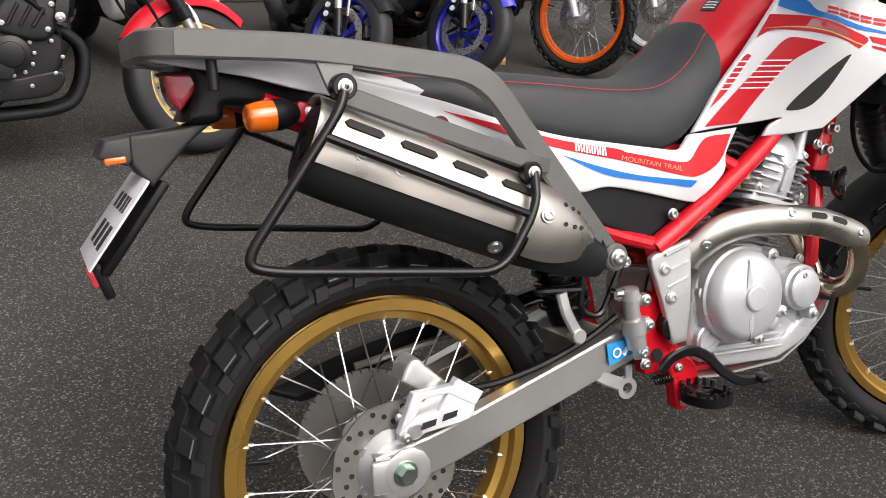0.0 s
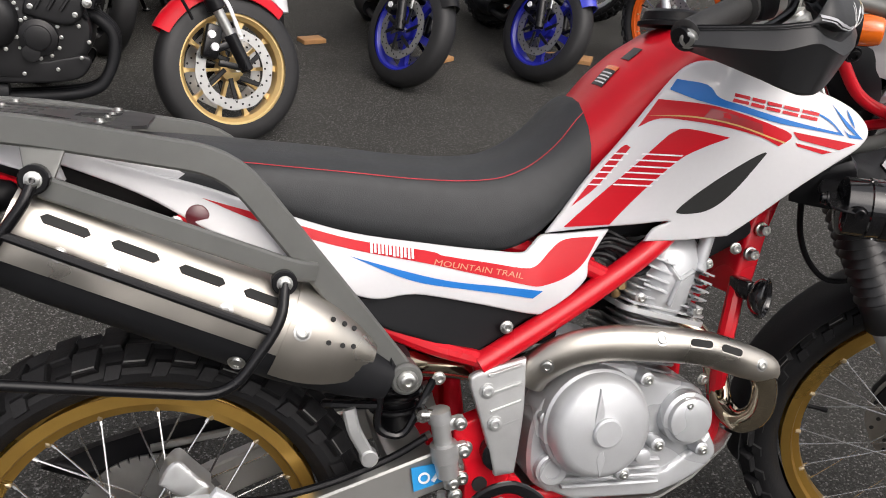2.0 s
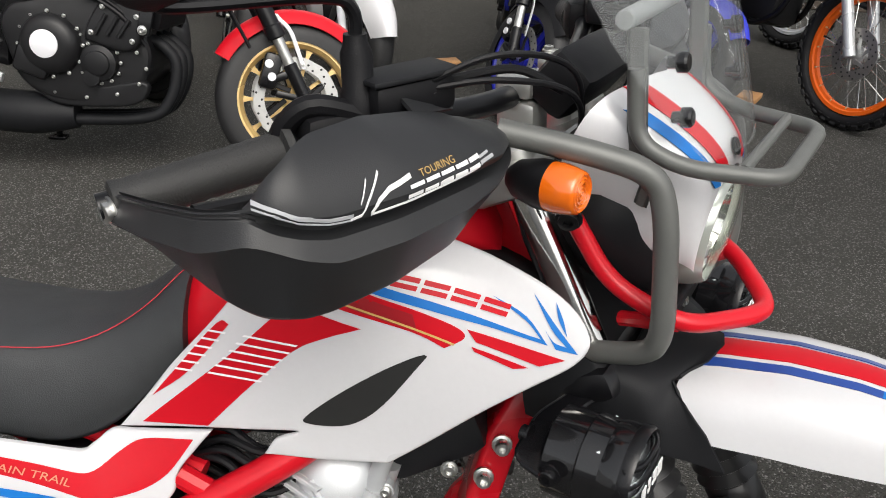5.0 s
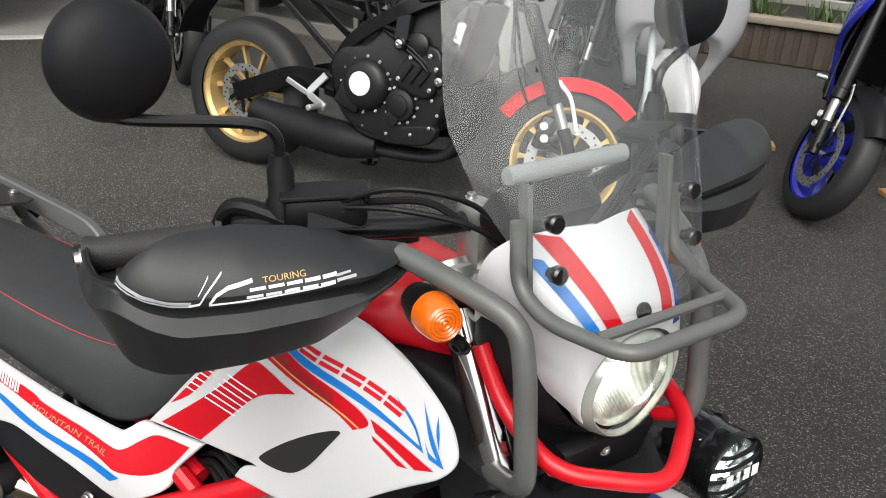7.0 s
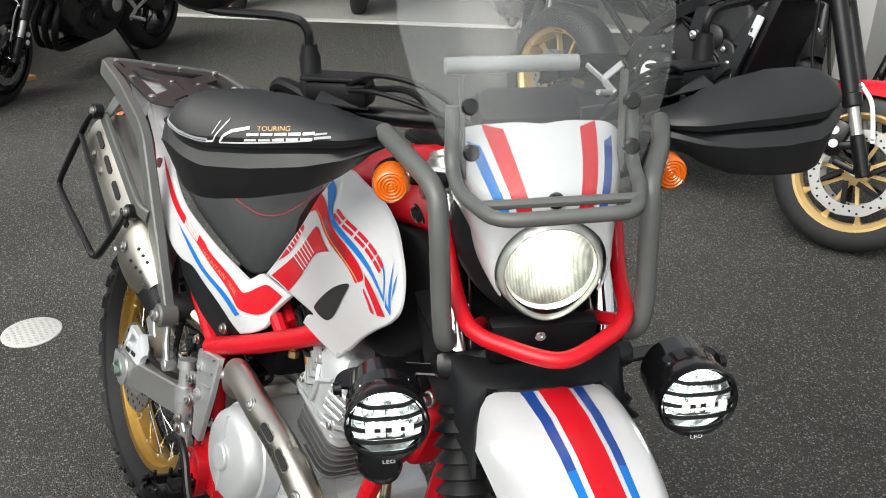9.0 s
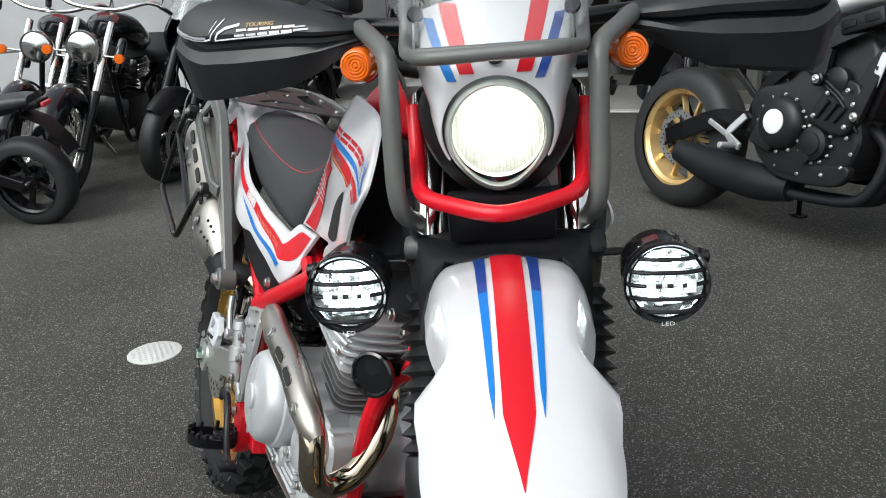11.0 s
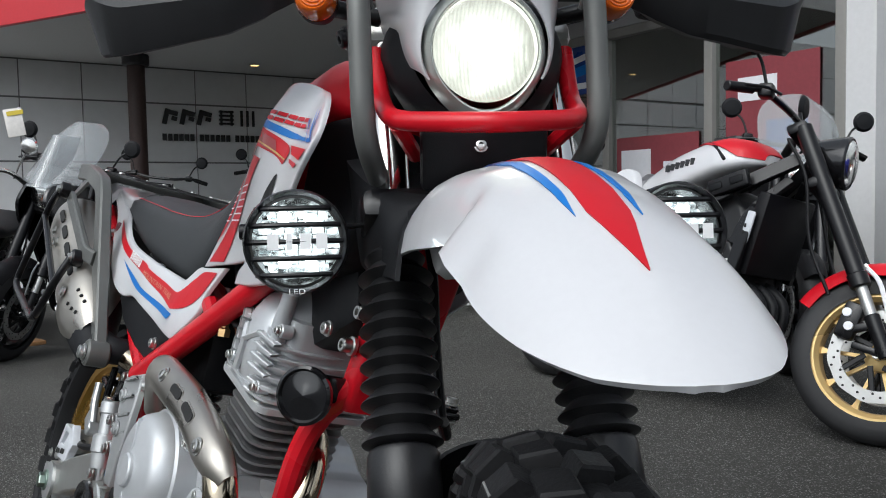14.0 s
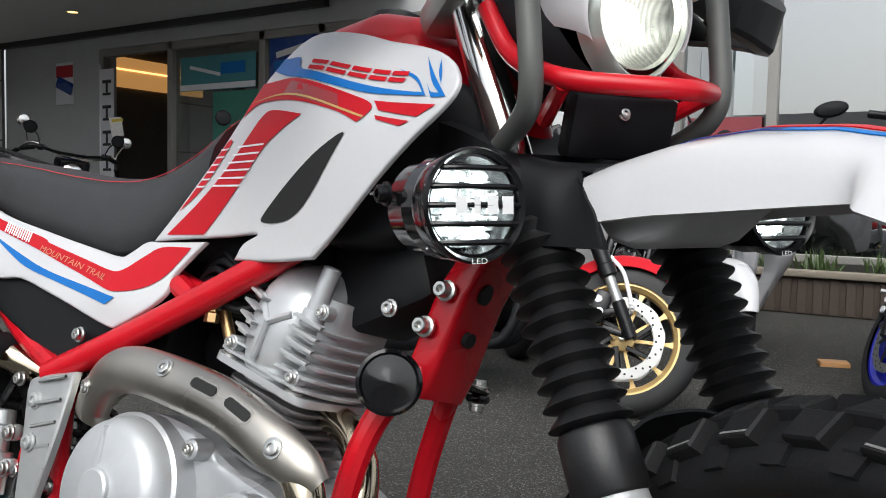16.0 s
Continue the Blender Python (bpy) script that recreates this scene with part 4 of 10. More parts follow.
bm = B()
fin(bm, CY + CA * 0.05, 0.043, 0.043, 0.14, 0.02)
M_DARKFIN = mat("dark_cast_fin", (0.26, 0.26, 0.265), 0.4, metal=0.4, vary=0.15)
cylinder = part("cylinder", bm, M_DARKFIN, bike, "finned dull silver cylinder")
for k in range(9):
    bm = B()
    fin(bm, CY + CA * (0.012 + 0.0115 * k), 0.059, 0.061, 0.003, 0.022)
    part("fin", bm, M_DARKFIN, cylinder)
bm = B()
fin(bm, CY + CA * 0.165, 0.055, 0.058, 0.10, 0.022)
head = part("cylinder_head", bm, M_ALUPAINT, bike, "finned silver cylinder head")
for k in range(5):
    bm = B()
    fin(bm, CY + CA * (0.120 + 0.0115 * k), 0.070 - 0.0026 * k, 0.078 - 0.0030 * k, 0.0030, 0.02)
    part("fin", bm, M_ALUPAINT, head)
bm = B()
ex = Vector((1, 0, -0.27)).normalized()
# rounded head cover with ribs
rings = []
for dz, k, y in ((0.100, 0.80, 0.068), (0.120, 0.95, 0.076), (0.14, 1.06, 0.081), (0.17, 1.12, 0.083), (0.20, 1.10, 0.078), (0.222, 0.97, 0.066), (0.236, 0.72, 0.048), (0.243, 0.35, 0.024)):
    rings.append([CY + CA * dz + ex * (0.046 * k * math.copysign(abs(math.cos(a)) ** 0.7, math.cos(a)) - 0.004) + Vector((0, y * math.copysign(abs(math.sin(a)) ** 0.7, math.sin(a)), 0)) for a in [2 * math.pi * i / 40 for i in range(40)]])
loft(bm, rings)
head_cover = part("head_cover", bm, M_ALUPAINT, head, "silver cast head cover")
NEAR = Vector((0, -1, 0))


def on_head(u, v, out_):
    """A point on the near face of the head: along the machine, up the cylinder, outward."""
    return CY + ex * u + CA * v + NEAR * out_


for k in range(4):
    bm = B()
    flat_bar(bm, [on_head(-0.052, 0.150 + 0.014 * k, 0.072), on_head(-0.018, 0.146 + 0.014 * k, 0.085)], 0.003, 0.012)
    part("cover_fin", bm, M_ALUPAINT, head_cover)
    bm = B()
    flat_bar(bm, [on_head(0.026, 0.150 + 0.013 * k, 0.083), on_head(0.056, 0.146 + 0.013 * k, 0.070)], 0.003, 0.012)
    part("cover_fin", bm, M_ALUPAINT, head_cover)
for k in range(6):
    bm = B()
    flat_bar(bm, [on_head(0.032, 0.122 + 0.0125 * k, 0.080), on_head(0.058 - 0.002 * k, 0.120 + 0.0125 * k, 0.066), on_head(0.068 - 0.003 * k, 0.119 + 0.0125 * k, 0.030), on_head(0.068 - 0.003 * k, 0.119 + 0.0125 * k, -0.04)], 0.003, 0.016)
    part("cover_fin", bm, M_ALUPAINT, head_cover)
for pts in ([on_head(-0.006, 0.128, 0.083), on_head(-0.004, 0.168, 0.085)], [on_head(-0.004, 0.168, 0.085), on_head(-0.030, 0.190, 0.076)], [on_head(-0.004, 0.168, 0.085), on_head(0.018, 0.185, 0.078)]):
    bm = B()
    flat_bar(bm, pts, 0.007, 0.010)
    part("cover_rib", bm, M_ALUPAINT, head_cover)
bm = B()
lathe(bm, [(0, 0.013), (0.012, 0.0125), (0.012, 0.0105), (0.058, 0.0098), (0.060, 0.007)], on_head(0.034, 0.186, 0.064), CA, 18)
part("plug_boss", bm, M_ALUPAINT, head_cover)
for u, v, o in ((-0.050, 0.128, 0.076), (0.048, 0.128, 0.076), (-0.056, 0.185, 0.054), (0.046, 0.200, 0.069)):
    bm = B()
    cyl(bm, on_head(u, v, o - 0.016), on_head(u, v, o), 0.0085, 14)
    part("bolt_boss", bm, M_ALUPAINT, head_cover)
bolts(head_cover, [(on_head(u, v, o), NEAR) for u, v, o in ((-0.050, 0.128, 0.076), (0.048, 0.128, 0.076), (-0.056, 0.185, 0.054), (0.046, 0.200, 0.069))], 0.0052, 0.006)
# base flange with its nuts
bm = B()
fin(bm, CY + CA * 0.109, 0.072, 0.077, 0.008, 0.018)
flange = part("flange", bm, M_ALUPAINT, head)
bolts(flange, [(CY + CA * 0.113 + ex * u + NEAR * w_, CA) for u in (-0.052, 0.050) for w_ in (0.066,)], 0.007, 0.010)
bm = B()
cyl(bm, CY + CA * 0.12 + ex * -0.075 + Vector((0, -0.05, 0)), CY + CA * 0.15 + ex * -0.10 + Vector((0, -0.055, 0)), 0.007)
lathe(bm, [(0, 0.0085), (0.010, 0.0085), (0.012, 0.0055), (0.030, 0.0055), (0.032, 0.004)], CY + CA * 0.136 + ex * -0.088 + Vector((0, -0.078, 0)), ex * -0.35 + CA, 6)
part("oxygen_sensor", bm, mat("brass", (0.5, 0.33, 0.16), 0.35, 1.0), head)
bm = B()
tube(bm, [(0.655, -0.055, 0.68), (0.62, -0.06, 0.70), (0.58, -0.07, 0.73)], 0.004, 8)
part("sensor_lead", bm, M_BLACK, head)
# dark intake and wiring behind the engine and under the tank
bm = B()
lathe(bm, [(0, 0.032), (0.05, 0.03), (0.06, 0.036), (0.11, 0.036)], (0.70, 0, 0.645), (-1, 0, 0.1), 20)
box(bm, (0.50, 0, 0.66), (0.16, 0.17, 0.14), None, 0.02)
part("airbox", bm, M_BLACK, bike, "black plastic airbox")
bm = B()
for k, (y, z) in enumerate(((-0.085, 0.738), (-0.09, 0.728), (-0.08, 0.748), (-0.07, 0.72), (-0.088, 0.715))):
    tube(bm, [(0.59, y + 0.02, z - 0.02 + 0.006 * k), (0.64, y, z + 0.01), (0.69, y - 0.005, z - 0.005 * k), (0.76, y + 0.03, z + 0.015)], 0.0045, 8)
part("wiring_loom", bm, M_BLACK, bike, "black cables under the tank")
bm = B()
box(bm, (0.66, 0, 0.80), (0.22, 0.15, 0.12), None, 0.03)
box(bm, (0.84, 0, 0.76), (0.12, 0.11, 0.11), Matrix.Rotation(radians(-25), 4, "Y"), 0.02)
part("under_tank_cover", bm, M_BLACKMATT, bike)

bm = B()
for s in (-1, 1):
    panel(bm, [(0.79, 0.955, 1), (0.90, 0.955), (0.965, 0.925), (0.985, 0.885), (0.955, 0.845), (0.88, 0.785), (0.80, 0.775, 1)], lambda q: np.full(len(q), 0.098), s, 0.095, 0.012, 0.03)
part("inner_cover", bm, M_BLACKMATT, bike, "matt black cover between the tank shrouds", smooth=50)

# exhaust: header, shield, muffler
bm = B()
tube(bm, [(0.79, -0.02, 0.60), (0.835, -0.03, 0.578), (0.862, -0.045, 0.53), (0.862, -0.075, 0.475), (0.868, -0.115, 0.46), (0.882, -0.142, 0.485), (0.880, -0.150, 0.535), (0.845, -0.150, 0.568), (0.77, -0.150, 0.594), (0.69, -0.150, 0.606), (0.60, -0.140, 0.606), (0.53, -0.115, 0.58), (0.48, -0.09, 0.565), (0.40, -0.09, 0.58), (0.33, -0.12, 0.60)], 0.0185, 16, 8)
header = part("exhaust_header", bm, M_STEELWARM, bike, "heat-tinted stainless header pipe")
# shield: an open half tube over the pipe, with slots and bolts
SH = [(0.893, -0.15, 0.545), (0.875, -0.156, 0.558), (0.84, -0.158, 0.572), (0.77, -0.158, 0.597), (0.69, -0.157, 0.610), (0.62, -0.150, 0.614), (0.57, -0.138, 0.603), (0.53, -0.120, 0.575), (0.518, -0.112, 0.555)]
line = curve_pts(SH, 8)
RS = [0.012, 0.020, 0.0235, 0.0242, 0.0242, 0.0240, 0.0245, 0.026, 0.027]
m_ = len(line)
SHIELD = []
g = []
for i, p in enumerate(line):
    t = (line[min(i + 1, m_ - 1)] - line[max(i - 1, 0)]).normalized()
    out = Vector((0, -1, 0))
    out = (out - t * out.dot(t)).normalized()
    up = out.cross(t)
    if up.z < 0:
        up = -up
    r = float(np.interp(i / (m_ - 1) * (len(RS) - 1), range(len(RS)), RS))
    g.append([p + (out * math.cos(a) * 0.74 + up * math.sin(a)) * r for a in [radians(-100 + 240 * k / 18) for k in range(19)]])
    SHIELD.append((p, t, out, up, r))
bm = B()
sheet(bm, g, 0.0015)
shield = part("heat_shield", bm, M_STEEL, bike, "brushed stainless heat shield with slots")


def slot(bm, c, d, n, L, w, lift=0.0008, rounded=True):
    """An oblong patch on a surface; the dark ones paint an opening's shade."""
    d, n = Vector(d).normalized(), Vector(n).normalized()
    s = d.cross(n)
    c = Vector(c)
    pts = []
    for sg in (1, -1):
        for k in range(7):
            a = radians(-90 + 30 * k) if sg > 0 else radians(90 + 30 * k)
            tip = 1.0 if rounded else 1.0 / max(abs(math.cos(a)) + abs(math.sin(a)), 1.0)
            pts.append(c + d * (sg * (L / 2 - w / 2) + math.cos(a) * w / 2 * tip) + s * math.sin(a) * w / 2 * tip)
    loft(bm, [[p + n * lift for p in pts], [p - n * 0.002 for p in pts]])
    return bm


def on_shield(x, deg, lift):
    p, t, out, up, r = min(SHIELD, key=lambda q: abs(q[0].x - x) + (0.2 if q[0].z < 0.56 and x < 0.6 else 0))
    c_, s_ = math.cos(radians(deg)), math.sin(radians(deg))
    n = (out * c_ / 0.74 + up * s_).normalized()
    return p + (out * c_ * 0.74 + up * s_) * r + n * lift, t, n


for x in (0.797, 0.748):
    bm = B()
    p, t, n = on_shield(x, 26, 0.0008)
    slot(bm, p, t, n, 0.041, 0.0145, 0.0006)
    part("slot_rim", bm, M_STEEL, shield)
    bm = B()
    slot(bm, p, t, n, 0.036, 0.0105, 0.0016)
    part("slot", bm, M_HOLE, shield)
bolts(shield, [(on_shield(x, d, 0.0005)[0], on_shield(x, d, 0)[2]) for x, d in ((0.852, 12), (0.690, 30), (0.545, 10))], 0.0075, 0.005)

# muffler
T0, T1 = Vector((-0.118, -0.148, 0.795)), Vector((0.185, -0.158, 0.662))
ax = (T1 - T0).normalized()
lat = Vector((0, -1, 0))
lat = (lat - ax * lat.dot(ax)).normalized()
upm = Vector((-ax.z, 0, ax.x)).normalized()


def oval(c, ru, rl, n=28, p=0.8):
    return [c + upm * ru * math.copysign(abs(math.sin(a)) ** p, math.sin(a)) + lat * rl * math.copysign(abs(math.cos(a)) ** p, math.cos(a)) for a in [2 * math.pi * k / n for k in range(n)]]


bm = B()
L = (T1 - T0).length
loft(bm, [oval(T0 + ax * a, u, l) for a, u, l in ((0.0, 0.035, 0.028), (0.0, 0.050, 0.040), (0.012, 0.058, 0.046), (0.05, 0.060, 0.048), (L, 0.060, 0.048))] + [oval(T0 + ax * a - upm * d_, u, l) for a, u, l, d_ in ((L + 0.04, 0.054, 0.044, 0.003), (L + 0.08, 0.043, 0.036, 0.010), (L + 0.11, 0.033, 0.030, 0.014), (L + 0.14, 0.025, 0.025, 0.014))])
muffler = part("muffler", bm, M_BLACKMATT, bike, "matt black muffler body")
bm = B()
tube(bm, [T0 + ax * (L + 0.12), T0 + ax * (L + 0.15) + Vector((0, 0.025, 0.004)), (0.33, -0.075, 0.61), (0.38, -0.03, 0.60)], [0.024, 0.022, 0.019, 0.019], 14)
part("link_pipe", bm, M_BLACKMATT, muffler)


def band(a0, a1, f0, f1, k0=1.04, k1=1.04, na=16, nf=16):
    """A curved plate over the muffler: along a0..a1, round f0..f1 degrees (0 is outward, 90 up)."""
    g = []
    for i in range(na + 1):
        a = a0 + (a1 - a0) * i / na
        k = k0 + (k1 - k0) * i / na
        row = []
        for j in range(nf + 1):
            f = radians(f0 + (f1 - f0) * j / nf)
            row.append(T0 + ax * a + upm * 0.060 * k * math.copysign(abs(math.sin(f)) ** 0.8, math.sin(f)) + lat * 0.048 * k * math.copysign(abs(math.cos(f)) ** 0.8, math.cos(f)))
        g.append(row)
    return g


bm = B()
sheet(bm, band(-0.004, L - 0.005, -12, 125, 1.07, 1.07), 0.002)
mshield = part("muffler_shield", bm, M_STEEL, muffler, "brushed stainless muffler shield with slots")
bm = B()
g = []
for i in range(17):
    u = i / 16
    k = 1.10 - 0.10 * u - 0.42 * u ** 2.2
    a0_, a1_ = -38 + 34 * u ** 3, 135 - 40 * u ** 2
    row = []
    for j in range(17):
        f = radians(a0_ + (a1_ - a0_) * j / 16)
        row.append(T0 + ax * (L - 0.012 + 0.118 * u) - upm * 0.006 * u + upm * 0.060 * k * math.copysign(abs(math.sin(f)) ** 0.8, math.sin(f)) + lat * 0.048 * k * math.copysign(abs(math.cos(f)) ** 0.8, math.cos(f)))
    g.append(row)
sheet(bm, g, 0.002)
cone = part("muffler_cone", bm, M_STEEL, muffler, "perforated stainless muffler cone")


def on_muffler(a, f, k):
    f = radians(f)
    n = (upm * math.sin(f) / 0.06 + lat * math.cos(f) / 0.048).normalized()
    return T0 + ax * a + upm * 0.060 * k * math.copysign(abs(math.sin(f)) ** 0.8, math.sin(f)) + lat * 0.048 * k * math.copysign(abs(math.cos(f)) ** 0.8, math.cos(f)), n


for k in range(4):
    bm = B()
    p, n = on_muffler(0.055 + 0.076 * k, 33, 1.085)
    slot(bm, p, ax, n, 0.054, 0.0105, 0.002, False)
    part("slot", bm, M_HOLE, mshield)
bolts(mshield, [on_muffler(0.060, 5, 1.09), on_muffler(0.245, 8, 1.09)], 0.0065, 0.004)
for a, f in ((0.040, 14), (0.058, 18), (0.072, 24), (0.036, 44), (0.052, 48), (0.066, 52)):
    bm = B()
    u = (a + 0.012) / 0.118
    p, n = on_muffler(L + a, f, 1.10 - 0.10 * u - 0.42 * u ** 2.2)
    p = p - upm * 0.006 * u + n * 0.0012
    lathe(bm, [(-0.003, 0.0032), (0.0005, 0.0032)], p, n, 10)
    part("cone_hole", bm, M_HOLE, cone)
bolts(muffler, [on_muffler(a, f, k) for a, f, k in ((0.115, 6, 1.075), (L + 0.005, 12, 1.11), (L - 0.05, -42, 1.02))], 0.008, 0.005)
bm = B()
lathe(bm, [(0, 0.02), (0.004, 0.02), (0.004, 0.016), (-0.01, 0.015)], T0 + ax * 0.002, -ax, 20)
part("tail_pipe", bm, M_BLACK, muffler)

# ---- bodywork ----
F_SHROUD = surf([(0.541, 0.763, 0.104), (0.685, 0.749, 0.112), (0.812, 0.755, 0.127), (0.735, 0.787, 0.122), (0.842, 0.869, 0.150), (0.966, 0.889, 0.178), (0.935, 0.946, 0.158), (0.73, 0.975, 0.125), (0.794, 0.95, 0.154), (0.59, 0.88, 0.10), (0.86, 1.0, 0.12), (0.70, 0.86, 0.128)])
F_SIDE = surf([(0.541, 0.763, 0.107), (0.533, 0.657, 0.125), (0.630, 0.766, 0.108), (0.503, 0.741, 0.115), (0.29, 0.765, 0.138), (0.523, 0.693, 0.131), (0.40, 0.72, 0.137), (0.479, 0.64, 0.128), (0.10, 0.83, 0.115), (-0.1, 0.88, 0.10), (0.3, 0.68, 0.143), (0.10, 0.785, 0.131), (0.15, 0.758, 0.140), (0.20, 0.733, 0.148), (0.26, 0.70, 0.150)])

# seat: stations along the machine with lower edge, seam and crown
SX = [-0.06, -0.02, 0.05, 0.12, 0.206, 0.273, 0.343, 0.415, 0.475, 0.521, 0.567, 0.592, 0.604]
S_LOW = [0.868, 0.850, 0.842, 0.825, 0.795, 0.777, 0.764, 0.752, 0.744, 0.757, 0.797, 0.828, 0.845]
S_SEAM = [0.878, 0.877, 0.873, 0.867, 0.858, 0.851, 0.842, 0.836, 0.837, 0.852, 0.885, 0.915, 0.932]
S_WLOW = [0.05, 0.085, 0.10, 0.108, 0.112, 0.113, 0.112, 0.109, 0.106, 0.103, 0.10, 0.098, 0.096]
S_WSEAM = [0.04, 0.072, 0.088, 0.098, 0.105, 0.107, 0.105, 0.100, 0.094, 0.086, 0.078, 0.072, 0.066]
xs = np.linspace(SX[0], SX[-1], 60)


def ip(x, v):
    return float(np.interp(x, SX, v))


def smooth_tab(v):
    t = np.array([ip(x, v) for x in xs])
    k = np.array([1, 2, 3, 2, 1]) / 9
    p = np.pad(t, 2, mode="edge")
    return np.convolve(p, k, "valid")


low, seam, wl, ws_ = (smooth_tab(v) for v in (S_LOW, S_SEAM, S_WLOW, S_WSEAM))
bm = B()
rings = []
for x, zl, zs, a, b in zip(xs, low, seam, wl, ws_):
    h = zs - zl
    half = [(a - 0.006, zl - 0.006), (a, zl), (a + 0.004, zl + h * 0.25), (a + 0.002, zl + h * 0.5), ((a + b) / 2 + 0.004, zl + h * 0.78), (b + 0.002, zs - 0.003), (b - 0.006, zs + 0.003), (b * 0.75, zs + 0.012), (b * 0.4, zs + 0.018)]
    rings.append([(x, -y, z) for y, z in half] + [(x, 0, zs + 0.020)] + [(x, y, z) for y, z in half[::-1]])
loft(bm, rings)
seat = part("seat", bm, M_SEAT, bike, "black vinyl seat with thin red piping", smooth=50)
bm = B()
mirrored(lambda s: tube(bm, [(x, s * (b + 0.001), z + 0.0005) for x, z, b in list(zip(xs, seam, ws_))[1:]], 0.00055, 6, 1))
part("piping", bm, M_STITCH, seat, "thin red piping")

# tank
LAB = (0.640, -0.012)
M_DECAL_BLACK = mat("dark_label", (0.02, 0.02, 0.02), 0.4, vary=0.05)
TX = [0.592, 0.62, 0.66, 0.70, 0.75, 0.80, 0.85, 0.89, 0.91]
T_TOP = [0.917, 0.940, 0.983, 1.014, 1.042, 1.054, 1.046, 1.018, 0.985]
T_LOW = [0.80, 0.80, 0.82, 0.86, 0.90, 0.93, 0.95, 0.95, 0.945]
T_W = [0.082, 0.088, 0.096, 0.104, 0.112, 0.112, 0.096, 0.070, 0.042]
bm = B()
rings = []
for x in np.linspace(TX[0], TX[-1], 36):
    top, lo_, w = (float(np.interp(x, TX, v)) for v in (T_TOP, T_LOW, T_W))
    c = top - w * 0.75
    rings.append([(x, w * math.copysign(abs(math.cos(a)) ** 0.72, math.cos(a)), (c + (top - c) * abs(math.sin(a)) ** 0.8) if math.sin(a) >= 0 else (c - (c - lo_) * abs(math.sin(a)) ** 0.8)) for a in [2 * math.pi * k / 36 for k in range(36)]])
loft(bm, rings)
tank = part("fuel_tank", bm, M_RED, bike, "glossy red fuel tank", smooth=50)
bm = B()
lathe(bm, [(0, 0.05), (0.006, 0.05), (0.008, 0.044), (0.02, 0.042), (0.024, 0.036), (0.024, 0.0)], (0.77, 0, 1.046), (0.05, 0, 1), 28)
part("fuel_cap", bm, M_BLACK, tank, "round black fuel cap")


def tank_top(x, y, lift=0.0012):
    """A point of the tank's upper face."""
    top, w = float(np.interp(x, TX, T_TOP)), float(np.interp(x, TX, T_W))
    c = top - w * 0.75
    k = min(abs(y) / w, 1.0) ** (1 / 0.72)
    return Vector((x, y, c + (top - c) * math.sqrt(1 - k * k) ** 0.8 + lift))


def tank_patch(x0, x1, y0, y1, name, material, lift):
    bm = B()
    sheet(bm, [[tank_top(x, y, lift) for y in np.linspace(y1, y0, 7)] for x in np.linspace(x0, x1, 7)], 0.0006)
    return part(name, bm, material, tank)


tank_patch(LAB[0], LAB[0] + 0.026, LAB[1] - 0.034, LAB[1], "warning_label", M_DECAL_BLACK, 0.0012)
tank_patch(LAB[0] + 0.020, LAB[0] + 0.026, LAB[1] - 0.034, LAB[1], "label_header", M_ORANGE, 0.0020)
for k in range(4):
    tank_patch(LAB[0] + 0.003 + 0.004 * k, LAB[0] + 0.0045 + 0.004 * k, LAB[1] - 0.031, LAB[1] - 0.004, "plain_bar", M_DECAL_WHITE, 0.0020)
tank_patch(LAB[0] + 0.040, LAB[0] + 0.060, LAB[1] - 0.034, LAB[1] - 0.010, "small_label", M_DECAL_BLACK, 0.0012)

shroud_out = [(0.541, 0.763, 1), (0.57, 0.80), (0.596, 0.835), (0.638, 0.884), (0.679, 0.937), (0.712, 0.975), (0.736, 0.993), (0.765, 0.998), (0.824, 0.990), (0.868, 0.977), (0.906, 0.965), (0.948, 0.947), (0.974, 0.928), (0.986, 0.905), (0.974, 0.884), (0.939, 0.858), (0.898, 0.826), (0.844, 0.779), (0.812, 0.753, 1), (0.75, 0.748), (0.688, 0.747, 1), (0.70, 0.765), (0.722, 0.776), (0.67, 0.772), (0.60, 0.768)]
louvre = [(0.845, 0.874), (0.815, 0.862), (0.772, 0.832), (0.735, 0.800), (0.730, 0.788), (0.765, 0.789), (0.790, 0.802), (0.814, 0.829)]


